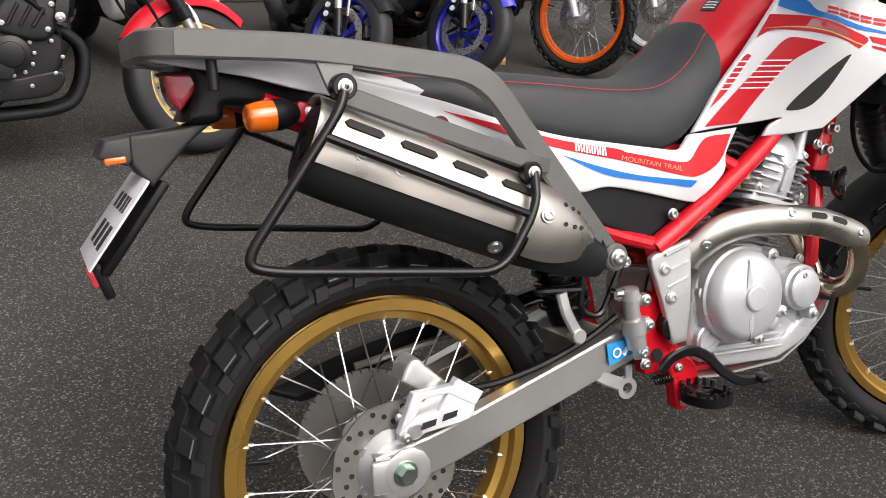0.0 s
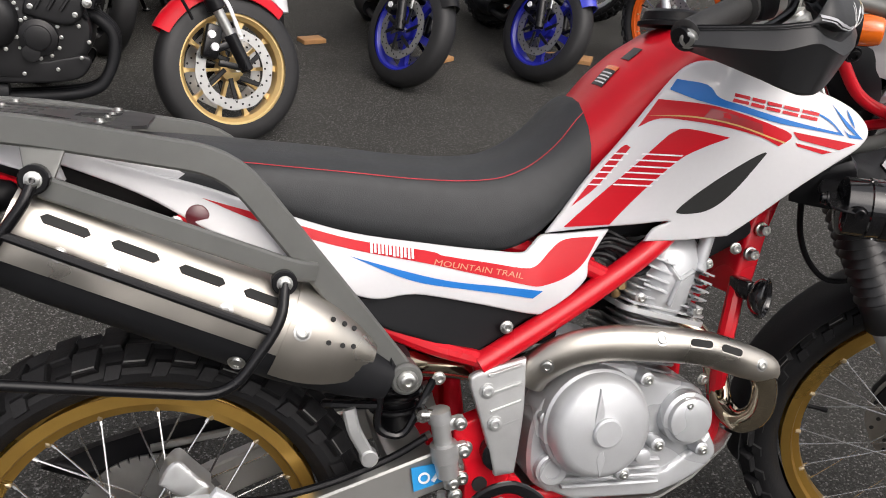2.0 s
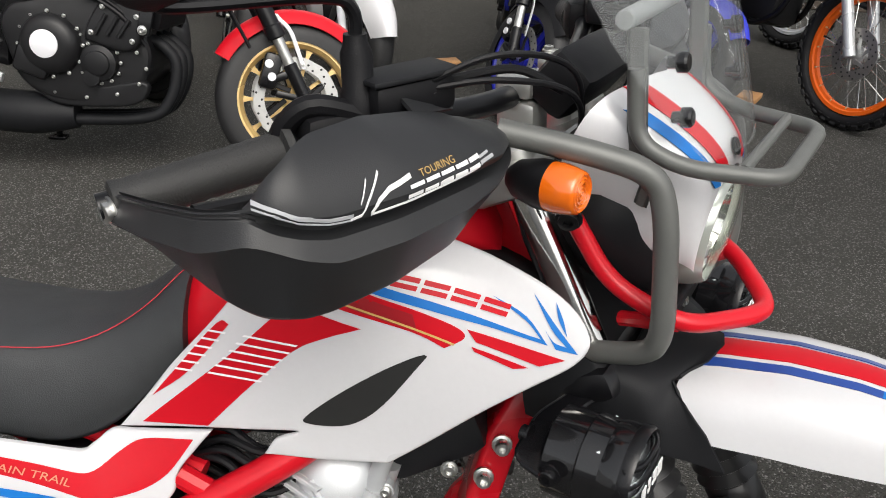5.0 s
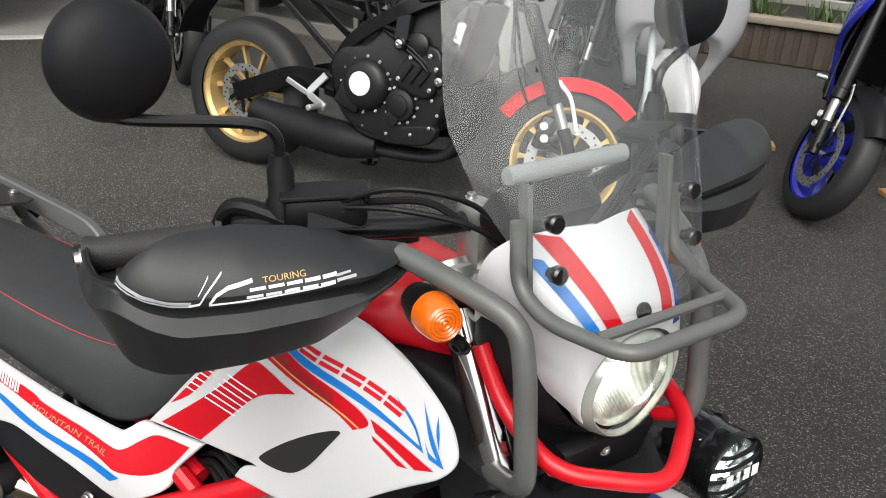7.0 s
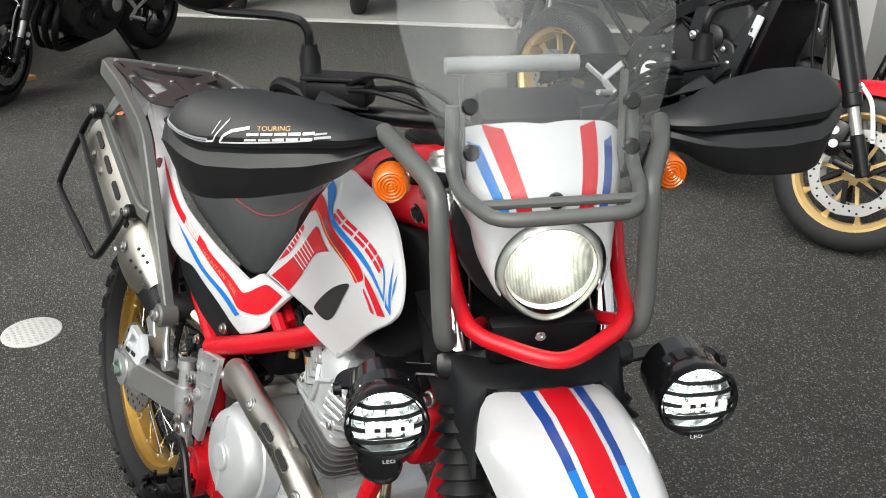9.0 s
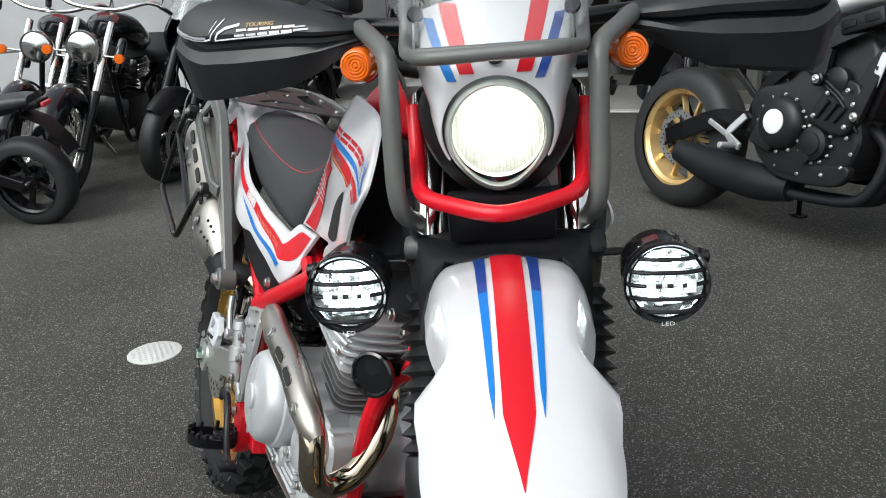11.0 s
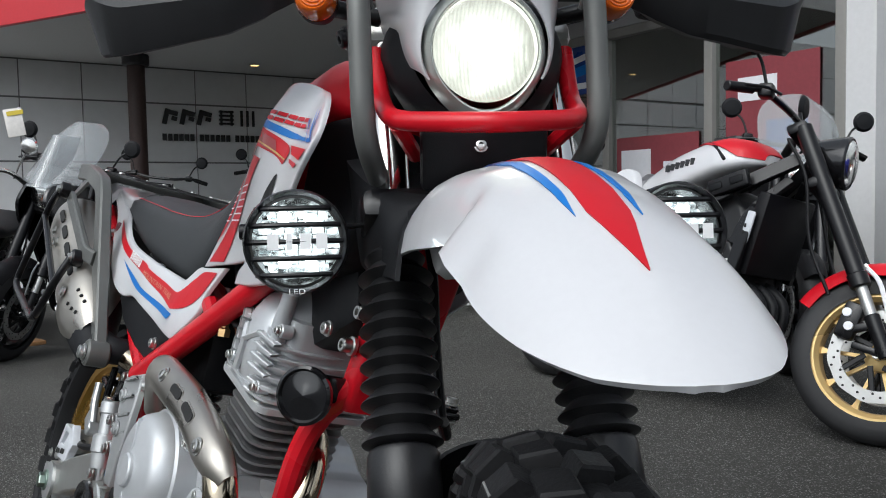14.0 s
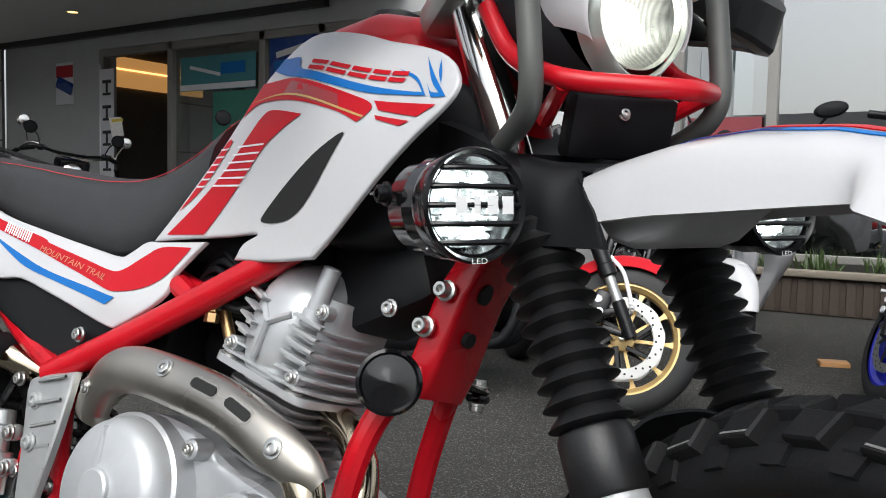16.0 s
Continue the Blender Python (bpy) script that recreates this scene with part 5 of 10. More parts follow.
def shroud(s):
    bm = B()
    panel(bm, shroud_out, F_SHROUD, s, 0.004, 0.003, 0.011)
    sh = part("shroud", bm, M_WHITE, bike, "pearl white tank shroud with red and blue stripes", smooth=50)

    def dec(name, material, *outs, off=0.0012):
        for o in outs:
            b2 = B()
            decal(b2, o, F_SHROUD, s, off)
            part(name, b2, material, sh)
    dec("opening_shade", M_HOLE, louvre, off=0.0010)
    # red field below, with its two legs of bars
    dec("stripe", M_DECAL_RED,
        [(0.565, 0.771, 1), (0.632, 0.773, 1), (0.675, 0.820), (0.719, 0.864), (0.75, 0.882), (0.784, 0.896, 1), (0.728, 0.907), (0.708, 0.902), (0.69, 0.886), (0.65, 0.846)],
        [(0.575, 0.799, 1), (0.598, 0.828), (0.641, 0.880), (0.654, 0.881, 1), (0.612, 0.828)],
        [(0.689, 0.946, 1), (0.662, 0.908, 1), (0.69, 0.920), (0.728, 0.918), (0.777, 0.910), (0.83, 0.897), (0.860, 0.884, 1), (0.877, 0.895), (0.873, 0.903), (0.85, 0.912), (0.805, 0.926), (0.75, 0.940)],
        [(0.879, 0.904, 1), (0.966, 0.888, 1), (0.944, 0.8795, 1), (0.888, 0.893, 1)],
        [(0.884, 0.8885, 1), (0.935, 0.8765, 1), (0.922, 0.8735, 1), (0.887, 0.884, 1)])
    bars = []
    for k in range(6):
        z = 0.829 + 0.0085 * k
        dx = 0.0085 * k * 0.85
        bars.append([(0.634 + dx, z + 0.0016, 1), (0.688 + dx, z - 0.0004, 1), (0.686 + dx, z - 0.0024, 1), (0.632 + dx, z - 0.0004, 1)])
        bars.append([(0.599 + dx * 0.93, z + 0.0016, 1), (0.617 + dx * 0.95, z + 0.0012, 1), (0.616 + dx * 0.95, z - 0.0008, 1), (0.598 + dx * 0.93, z - 0.0004, 1)])
    dec("pin_stripe", M_DECAL_WHITE, *bars, off=0.0019)
    dec("gold_line", M_GOLDLINE, [(0.672, 0.9235, 1), (0.73, 0.9245), (0.79, 0.914), (0.869, 0.8895, 1), (0.868, 0.8875, 1), (0.79, 0.912), (0.73, 0.9225)], off=0.0019)
    dec("shade_mark", M_DECAL_DARK, [(0.755, 0.9355, 1), (0.83, 0.914, 1), (0.835, 0.898, 1), (0.80, 0.9075, 1), (0.745, 0.9225, 1)], off=0.0016)
    dec("blue_stripe", M_DECAL_BLUE,
        [(0.704, 0.959, 1), (0.714, 0.973, 1), (0.752, 0.966), (0.766, 0.949), (0.80, 0.9385), (0.857, 0.9235), (0.92, 0.9085), (0.944, 0.9035, 1), (0.93, 0.918), (0.90, 0.936, 1), (0.93, 0.922), (0.950, 0.899, 1), (0.90, 0.908), (0.857, 0.9155), (0.79, 0.932), (0.74, 0.945)],
        [(0.935, 0.943, 1), (0.956, 0.917), (0.976, 0.8945, 1), (0.957, 0.8965, 1), (0.947, 0.912), (0.955, 0.9025), (0.966, 0.8995, 1), (0.952, 0.914)],
        [(0.955, 0.937, 1), (0.958, 0.922), (0.966, 0.908, 1), (0.962, 0.922)])
    # maker's word as plain slanted bars
    word = []
    for k in range(5):
        x0, z0 = 0.7815 + 0.0270 * k, 0.9445 - 0.0053 * k
        for c, d in ((0.0, 0.0044), (0.0068, 0.0112)):
            word.append([(x0 + c * 0.4, z0 + c, 1), (x0 + 0.0232 + c * 0.4, z0 + c - 0.0045, 1), (x0 + 0.0232 + d * 0.4, z0 + d - 0.0045, 1), (x0 + d * 0.4, z0 + d, 1)])
    dec("word_mark", M_DECAL_RED, *word, off=0.0015)
    return sh


mirrored(shroud)

side_out = [(-0.10, 0.895, 1), (0.015, 0.860), (0.098, 0.836), (0.185, 0.804), (0.271, 0.778), (0.369, 0.760), (0.451, 0.746), (0.501, 0.739), (0.516, 0.746), (0.534, 0.7605), (0.56, 0.7615), (0.634, 0.7655, 1), (0.618, 0.745), (0.602, 0.722), (0.598, 0.700), (0.575, 0.679), (0.538, 0.658), (0.516, 0.655), (0.425, 0.679), (0.35, 0.696), (0.30, 0.693), (0.262, 0.705), (0.229, 0.722), (0.17, 0.752), (0.09, 0.790), (0.015, 0.832), (-0.10, 0.878, 1)]
black_out = [(0.268, 0.690), (0.30, 0.696), (0.35, 0.698), (0.425, 0.682), (0.514, 0.657), (0.528, 0.652), (0.50, 0.637), (0.444, 0.607), (0.41, 0.61), (0.369, 0.627), (0.298, 0.657)]


def side_cover(s):
    bm = B()
    panel(bm, side_out, F_SIDE, s, 0.005, 0.003, 0.012)
    sc = part("side_cover", bm, M_WHITE, bike, "pearl white side cover with red and blue stripes", smooth=50)

    def dec(name, material, *outs, off=0.0012):
        for o in outs:
            b2 = B()
            decal(b2, o, F_SIDE, s, off)
            part(name, b2, material, sc)
    dec("stripe", M_DECAL_RED, [(0.089, 0.825, 1), (0.185, 0.7965), (0.271, 0.771), (0.365, 0.7525), (0.384, 0.7455, 1), (0.45, 0.731), (0.500, 0.7205), (0.522, 0.723), (0.545, 0.742), (0.568, 0.755), (0.617, 0.757, 1), (0.593, 0.722), (0.565, 0.704), (0.53, 0.696), (0.505, 0.698), (0.44, 0.7155), (0.369, 0.735), (0.28, 0.756), (0.204, 0.778), (0.14, 0.802)])
    dec("blue_stripe", M_DECAL_BLUE, [(0.262, 0.752, 1), (0.341, 0.726), (0.413, 0.7075), (0.529, 0.6885, 1), (0.514, 0.679, 1), (0.413, 0.6995), (0.341, 0.716)])
    word = []
    for k in range(6):
        x0, z0 = 0.2895 + 0.0098 * k, 0.7545 - 0.0021 * k
        for a, b, c, d in ((0, 0.0031, 0, 0.0145), (0.0048, 0.0079, 0, 0.0145)):
            word.append([(x0 + a, z0 + c, 1), (x0 + b, z0 + c - 0.0006, 1), (x0 + b, z0 + d - 0.0006, 1), (x0 + a, z0 + d, 1)])
    dec("word_mark", M_DECAL_WHITE, *word, off=0.0019)
    # round red side reflector set into the cover
    b2 = B()
    yr = float(F_SIDE(np.array([[0.083, 0.806]]))[0])
    lathe(b2, [(-0.006, 0.014), (0.0012, 0.014), (0.002, 0.0125), (0.002, 0.0)], (0.083, s * yr, 0.804), (0, s, 0.1), 20)
    part("round_reflector", b2, mat("dark_red_reflector", (0.10, 0.008, 0.014), 0.25, vary=0.1, coat=0.5), sc, "small round dark red reflector")
    b2 = B()

    def place(r, u, o):
        x = 0.372 + r if s < 0 else 0.513 - r
        z = 0.7345 - (x - 0.372) * 0.218 + u
        y = float(F_SIDE(np.array([[x, z]]))[0]) + 0.0022
        return Vector((x, s * y, z))
    letters(b2, "MOUNTAIN TRAIL", place, 0.0110, shear=0.25, width=1.40)
    part("lettering", b2, mat("rose_gold_line", (0.58, 0.24, 0.14), 0.4, vary=0.05), sc, "thin rose gold lettering")
    bm = B()
    panel(bm, black_out, F_SIDE, s, 0.02, 0.006, 0.012, off=-0.010)
    part("lower_cover", bm, M_BLACKMATT, bike, "matt black lower side cover")
    return sc


mirrored(side_cover)

# tail: white cover, black rear fender, lights, plate
bm = B()
rings = []
for x, lo_, hi_, w in ((0.08, 0.815, 0.866, 0.106), (0.0, 0.838, 0.882, 0.104), (-0.06, 0.856, 0.895, 0.099), (-0.13, 0.880, 0.906, 0.090), (-0.19, 0.893, 0.913, 0.082), (-0.235, 0.901, 0.917, 0.075), (-0.27, 0.906, 0.919, 0.066), (-0.292, 0.912, 0.917, 0.050)):
    z, h = (lo_ + hi_) / 2, (hi_ - lo_) / 2
    rings.append([(x, w * math.copysign(abs(math.cos(a)) ** 0.45, math.cos(a)), z + h * math.copysign(abs(math.sin(a)) ** 0.6, math.sin(a))) for a in [2 * math.pi * k / 28 for k in range(28)]])
loft(bm, rings)
part("tail_cover", bm, M_WHITE, bike, "white tail cover", smooth=50)
for s in (-1, 1):
    bm = B()
    panel(bm, [(-0.285, 0.908, 1), (-0.242, 0.917), (-0.164, 0.907), (-0.080, 0.892, 1), (-0.060, 0.850, 1), (-0.115, 0.864), (-0.165, 0.880), (-0.22, 0.892), (-0.268, 0.902)], lambda q: 0.118 + 0.13 * np.minimum(q[:, 0] + 0.07, 0) - 0.75 * (q[:, 1] - 0.868 - 0.12 * np.minimum(-q[:, 0] - 0.07, 0.2)), s, 0.012, 0.005, 0.015)
    part("tail_side", bm, M_WHITE, bike, "white tail side blade under the carrier", smooth=50)


def slab(bm, outline, half, edge=0.004, taper=0.0):
    """A moulding as wide as twice half, its outline seen from the side; taper narrows it rearwards."""
    for s in (-1, 1):
        panel(bm, outline, lambda q: half - taper * np.maximum(0.0, -0.21 - q[:, 0]), s, half * 0.96, edge, 0.02)
    return bm


M_TAILGREY = mat("dark_grey_plastic", (0.024, 0.024, 0.025), 0.48, vary=0.15, bump=0.15, bump_scale=800)
bm = B()
slab(bm, [(-0.234, 0.902, 1), (-0.127, 0.884), (-0.055, 0.858), (0.08, 0.82, 1), (0.10, 0.775, 1), (0.0, 0.80), (-0.10, 0.825), (-0.183, 0.848), (-0.1955, 0.8306), (-0.213, 0.825), (-0.242, 0.829, 1), (-0.232, 0.850), (-0.224, 0.872)], 0.060, 0.012)
tail = part("rear_fender", bm, M_BLACK, bike, "black plastic rear fender", smooth=50)
bm = B()
slab(bm, [(-0.3145, 0.8163, 1), (-0.2424, 0.8228), (-0.2229, 0.8279), (-0.2037, 0.8267, 1), (-0.236, 0.803), (-0.2877, 0.7493, 1), (-0.2978, 0.761), (-0.3107, 0.779, 1)], 0.043, 0.005)
part("plate_holder", bm, M_TAILGREY, bike, "dark grey plastic plate holder", smooth=40)
bm = B()
slab(bm, [(-0.351, 0.791, 1), (-0.340, 0.8128, 1), (-0.3086, 0.8165, 1), (-0.3088, 0.7853, 1), (-0.316, 0.7787, 1)], 0.047, 0.006)
part("plate_lamp", bm, M_TAILGREY, bike, "dark box-shaped plate lamp", smooth=40)
bm = B()
mirrored(lambda s: box(bm, (-0.330, s * 0.0475, 0.7868), (0.026, 0.004, 0.0085), Matrix.Rotation(radians(-4), 4, "Y"), 0.002))
part("side_reflector", bm, M_ORANGE, tail, "amber side reflector")
bm = B()
slab(bm, [(-0.2577, 0.8913, 1), (-0.2211, 0.890, 1), (-0.2215, 0.8707), (-0.2429, 0.8428, 1), (-0.2545, 0.862)], 0.047, 0.006, 0.35)
lt = part("tail_light", bm, M_REDLENS, bike, "red tail light lens", smooth=50)
bm = B()
slab(bm, [(-0.262, 0.893, 1), (-0.219, 0.8925, 1), (-0.219, 0.8885, 1), (-0.260, 0.889, 1)], 0.0485, 0.002, 0.35)
part("rim", bm, M_BLACK, lt)
bm = B()
P_UP, P_DN = Vector((-0.298, 0.0, 0.762)), Vector((-0.378, 0.0, 0.66))
pd = (P_DN - P_UP).normalized()
pn = Vector((pd.z, 0, -pd.x))
if pn.x > 0:
    pn = -pn
rot = Matrix((pd, Vector((0, 1, 0)), pd.cross(Vector((0, 1, 0))))).transposed().to_4x4()
box(bm, (P_UP + P_DN) / 2, ((P_DN - P_UP).length, 0.19, 0.003), rot, 0.001)
plate = part("number_plate", bm, M_PLATEW, bike, "white licence plate")
for y0, w_, u0, u1 in ((-0.06, 0.012, 0.2, 0.42), (-0.035, 0.02, 0.2, 0.42), (0.0, 0.03, 0.2, 0.42), (0.04, 0.02, 0.2, 0.42), (-0.055, 0.03, 0.52, 0.85), (-0.01, 0.03, 0.52, 0.85), (0.035, 0.03, 0.52, 0.85)):
    bm = B()
    box(bm, P_UP.lerp(P_DN, (u0 + u1) / 2) + Vector((0, y0, 0)) + pn * 0.0022, ((P_DN - P_UP).length * (u1 - u0) * 0.8, w_ * 0.8, 0.001), rot, 0)
    part("plain_bar", bm, M_TAILGREY, plate, smooth=0)
bm = B()
box(bm, (-0.370, 0, 0.640), (0.014, 0.05, 0.030), Matrix.Rotation(radians(-18), 4, "Y"), 0.005)
part("rear_reflector", bm, M_REDLENS, bike, "red rear reflector")
bm = B()
box(bm, (-0.315, 0, 0.70), (0.012, 0.10, 0.14), Matrix.Rotation(radians(38), 4, "Y"), 0.004)
box(bm, (-0.36, 0, 0.633), (0.014, 0.055, 0.05), Matrix.Rotation(radians(-18), 4, "Y"), 0.004)
part("plate_bracket", bm, M_BLACK, bike)


def indicator(parent, m, at, out, label, body_len=0.04, r=0.025, lens=0.032, back=(1, 0, 0)):
    """A turn signal: black body and stalk, ribbed amber lens."""
    d = Vector(out).normalized()
    at = Vector(at)
    e = new("turn_signal")
    e.parent, e.matrix_basis = parent, m
    e.empty_display_size = 0.03
    e["label"] = label
    bm = B()
    lathe(bm, [(-body_len, r * 0.45), (-body_len * 0.8, r * 0.75), (-body_len * 0.3, r * 0.98), (0, r)], at, d, 24)
    part("housing", bm, M_BLACK, e)
    bm = B()
    prof = [(0, r * 0.98)]
    prof += [(lens * 0.3, r * 0.99), (lens * 0.6, r * 0.93), (lens * 0.82, r * 0.86), (lens * 0.90, r * 0.80)]
    for k in range(4):
        prof += [(lens * 0.93, r * (0.72 - 0.17 * k)), (lens * 0.89, r * (0.66 - 0.17 * k)), (lens * 0.93, r * (0.60 - 0.17 * k))]
    prof += [(lens * 0.93, 0)]
    lathe(bm, prof, at, d, 24)
    part("lens", bm, M_ORANGE, e, "ribbed amber lens")
    return e


def rear_sig(s):
    indicator(bike, Matrix.Identity(4), (-0.145, s * 0.114, 0.832), (-1.0, s * 0.10, -0.06), "amber rear turn signal on a black stalk", r=0.0205, lens=0.036, body_len=0.034)
    bm = B()
    cyl(bm, (-0.12, s * 0.03, 0.828), (-0.13, s * 0.095, 0.826), 0.008)
    part("signal_stalk", bm, M_BLACK, bike)
    bm = B()
    box(bm, (-0.098, s * 0.108, 0.833), (0.030, 0.014, 0.026), Matrix.Rotation(radians(8), 4, "Y"), 0.003)
    tab = part("signal_bracket", bm, M_REDFRAME, bike, "small red frame bracket")
    bolts(tab, [((-0.095, s * 0.115, 0.834), (0, s, 0))], 0.006, 0.006)
    bm = B()
    panel(bm, [(0.055, 0.802, 1), (0.073, 0.810), (0.094, 0.803, 1), (0.088, 0.778, 1), (0.066, 0.782, 1)], lambda q: np.full(len(q), 0.121), s, 0.006, 0.002, 0.02)
    tab = part("cover_bracket", bm, M_REDFRAME, bike, "small red frame bracket")
    bolts(tab, [((0.058, s * 0.122, 0.797), (0, s, 0))], 0.006, 0.008)


mirrored(rear_sig)

# rear carrier
bm = B()
flat_bar(bm, [(-0.252, -0.138, 0.921), (-0.280, -0.125, 0.923), (-0.288, -0.09, 0.924), (-0.288, 0.09, 0.924), (-0.280, 0.125, 0.923), (-0.252, 0.138, 0.921)], 0.02, 0.034, (0, 0, 1), 0.03)
carrier = part("rear_carrier", bm, M_GREY, bike, "grey coated steel luggage carrier")


def rail(s):
    bm = B()
    flat_bar(bm, [(-0.259, s * 0.138, 0.9215), (-0.10, s * 0.152, 0.911), (0.122, s * 0.172, 0.873), (0.328, s * 0.165, 0.598)], 0.034, 0.02, (0, 1, 0), 0.045)
    cyl(bm, (0.328, s * 0.15, 0.598), (0.328, s * 0.185, 0.598), 0.021, 20)
    part("rail", bm, M_GREY, carrier, "grey flat-section carrier rail")
    bm = B()
    flat_bar(bm, [(-0.075, s * 0.185, 0.852), (0.19, s * 0.19, 0.748), (0.215, s * 0.178, 0.742)], 0.025, 0.012, (0, 1, 0), 0.02)
    part("strut", bm, M_GREY, carrier)
    bm = B()
    panel(bm, [(-0.098, 0.893, 1), (-0.052, 0.888, 1), (-0.066, 0.852), (-0.080, 0.848), (-0.090, 0.856)], lambda q: 0.186 - 0.5 * (q[:, 1] - 0.85), s, 0.006, 0.002, 0.01)
    part("gusset", bm, M_GREY, carrier)
    bm = B()
    cyl(bm, (-0.215, s * 0.12, 0.905), (-0.215, s * 0.12, 0.865), 0.007)
    part("stay", bm, M_BLACKSATIN, carrier)


mirrored(rail)
# carrier plate: one sheet with cut-outs
def plate_z(x):
    return 0.9225 - (x + 0.15) * 0.0875


bm = B()
loops = [[(-0.272, -0.118), (-0.262, -0.128), (0.015, -0.128), (0.03, -0.10), (0.03, 0.10), (0.015, 0.128), (-0.262, 0.128), (-0.272, 0.118)],
         [(-0.240, -0.075), (-0.240, 0.075), (-0.197, 0.032), (-0.197, -0.032)],
         [(-0.010, -0.075), (-0.058, -0.032), (-0.058, 0.032), (-0.010, 0.075)]]
for s in (-1, 1):
    loops.append([(-0.212, s * 0.098), (-0.045, s * 0.098), (-0.088, s * 0.056), (-0.170, s * 0.056)])
    loops.append([(-0.160, s * 0.026), (-0.100, s * 0.026), (-0.100, s * 0.018), (-0.160, s * 0.018)])
    loops.append([(-0.255, s * 0.112), (-0.228, s * 0.112), (-0.228, s * 0.105), (-0.255, s * 0.105)])
es = []
for lp in loops:
    vs = [bm.verts.new((x, y, plate_z(x) + 0.0035)) for x, y in lp]
    es += [bm.edges.new((vs[i], vs[(i + 1) % len(vs)])) for i in range(len(vs))]
bmesh.ops.triangle_fill(bm, use_beauty=True, edges=es)
top_ = bm.faces[:]
ext = bmesh.ops.extrude_face_region(bm, geom=top_)
for v in ext["geom"]:
    if isinstance(v, bmesh.types.BMVert):
        v.co.z -= 0.004
cplate = part("carrier_plate", bm, mat("black_coated_plate", (0.045, 0.045, 0.046), 0.38, metal=0.3, vary=0.12), carrier, "black carrier plate with cut-outs", smooth=0)
for s in (-1, 1):
    bolts(carrier, [((x, s * 0.115, 0.9265 - (x + 0.15) * 0.0875), (0, 0, 1)) for x in (-0.27, -0.15, -0.02)], 0.006, 0.004)
    bolts(carrier, [((x, s * 0.03, 0.9265 - (x + 0.15) * 0.0875), (0, 0, 1)) for x in (-0.27, -0.15, -0.02)], 0.004, 0.003)
    bolts(carrier, [((0.328, s * 0.186, 0.598), (0, s, 0))], 0.010, 0.009)
    bolts(carrier, [((-0.079, s * 0.208, 0.862), (0, s, 0)), ((0.177, s * 0.208, 0.737), (0, s, 0))], 0.007, 0.006)


def loop(s):
    bm = B()
    sharp_tube(bm, [(-0.079, s * 0.206, 0.862), (-0.09, s * 0.215, 0.835), (-0.222, s * 0.222, 0.668), (-0.19, s * 0.224, 0.655), (0.11, s * 0.232, 0.615), (0.172, s * 0.222, 0.695), (0.177, s * 0.208, 0.737)], 0.0065, 0.035, 12)
    sharp_tube(bm, [(-0.115, s * 0.217, 0.808), (0.165, s * 0.222, 0.682)], 0.0055, 0.02, 10)
    cyl(bm, (-0.079, s * 0.19, 0.862), (-0.079, s * 0.208, 0.862), 0.016)
    cyl(bm, (0.177, s * 0.19, 0.737), (0.177, s * 0.208, 0.737), 0.015)
    part("pannier_rail", bm, M_BLACKSATIN, bike, "black tubular side bag rail")


mirrored(loop)

# ---- steered front end (built straight ahead, then turned) ----
def fork_at(z, y=0.0):
    return Vector((1.172 - (z - 0.65) * math.tan(RAKE), y, z))


def tube_up(s):
    bm = B()
    cyl(bm, fork_at(0.87, s * 0.086), fork_at(1.075, s * 0.086), 0.0195, 20)
    part("fork_tube", bm, M_CHROME, bike, "chromed fork tube", m=STEER)


mirrored(tube_up)


def leg(s):
    bm = B()
    a = fork_at(0.635, s * 0.087)
    b = Vector((1.362, s * 0.082, 0.335))
    lathe(bm, [(0, 0.028), (0.012, 0.028), (0.016, 0.027), (0.2, 0.026), (0.30, 0.024), ((b - a).length + 0.02, 0.022)], a, b - a, 20)
    box(bm, b + Vector((0.0, -s * 0.01, 0.0)), (0.05, 0.03, 0.06), None, 0.01)
    part("fork_leg", bm, M_ALUPAINT, bike, "silver lower fork leg", m=STEER)


mirrored(leg)
bm = B()
cyl(bm, (1.367, -0.10, 0.350), (1.367, 0.10, 0.350), 0.012)
part("front_axle", bm, M_ZINC, bike, m=STEER)


M_GAITER = mat("gaiter_rubber", (0.009, 0.009, 0.010), 0.38, vary=0.2, bump=0.1)


def gaiter(s):
    bm = B()
    a, b = fork_at(0.828, s * 0.086), fork_at(0.622, s * 0.087)
    L = (b - a).length
    prof = [(0, 0.024), (0.006, 0.029)]
    n = 10
    for k in range(n):
        t0 = 0.014 + (L - 0.058) * k / n
        dt = (L - 0.058) / n
        prof += [(t0, 0.0240), (t0 + dt * 0.12, 0.0248), (t0 + dt * 0.66, 0.0352), (t0 + dt * 0.72, 0.0358), (t0 + dt * 0.76, 0.0350), (t0 + dt * 0.94, 0.0250)]
    prof += [(L - 0.043, 0.0290), (L - 0.038, 0.0315), (L + 0.008, 0.0320), (L + 0.011, 0.03)]
    lathe(bm, prof, a, b - a, 28)
    part("fork_gaiter", bm, M_GAITER, bike, "ribbed black rubber fork gaiter", m=STEER)


mirrored(gaiter)
for z in (0.865, 1.055):
    bm = B()
    box(bm, fork_at(z) + Vector((-0.015, 0, 0)), (0.075, 0.235, 0.035), Matrix.Rotation(-RAKE, 4, "Y"), 0.012)
    part("fork_clamp", bm, M_ALUBRUSH if z > 1 else M_BLACKSATIN, bike, "silver upper fork clamp" if z > 1 else "black fork clamp", m=STEER)
FENDER = STEER @ Matrix.Translation((1.10, 0, 0)) @ Matrix.Rotation(radians(1.9), 4, "Z") @ Matrix.Translation((-1.10, 0, 0))

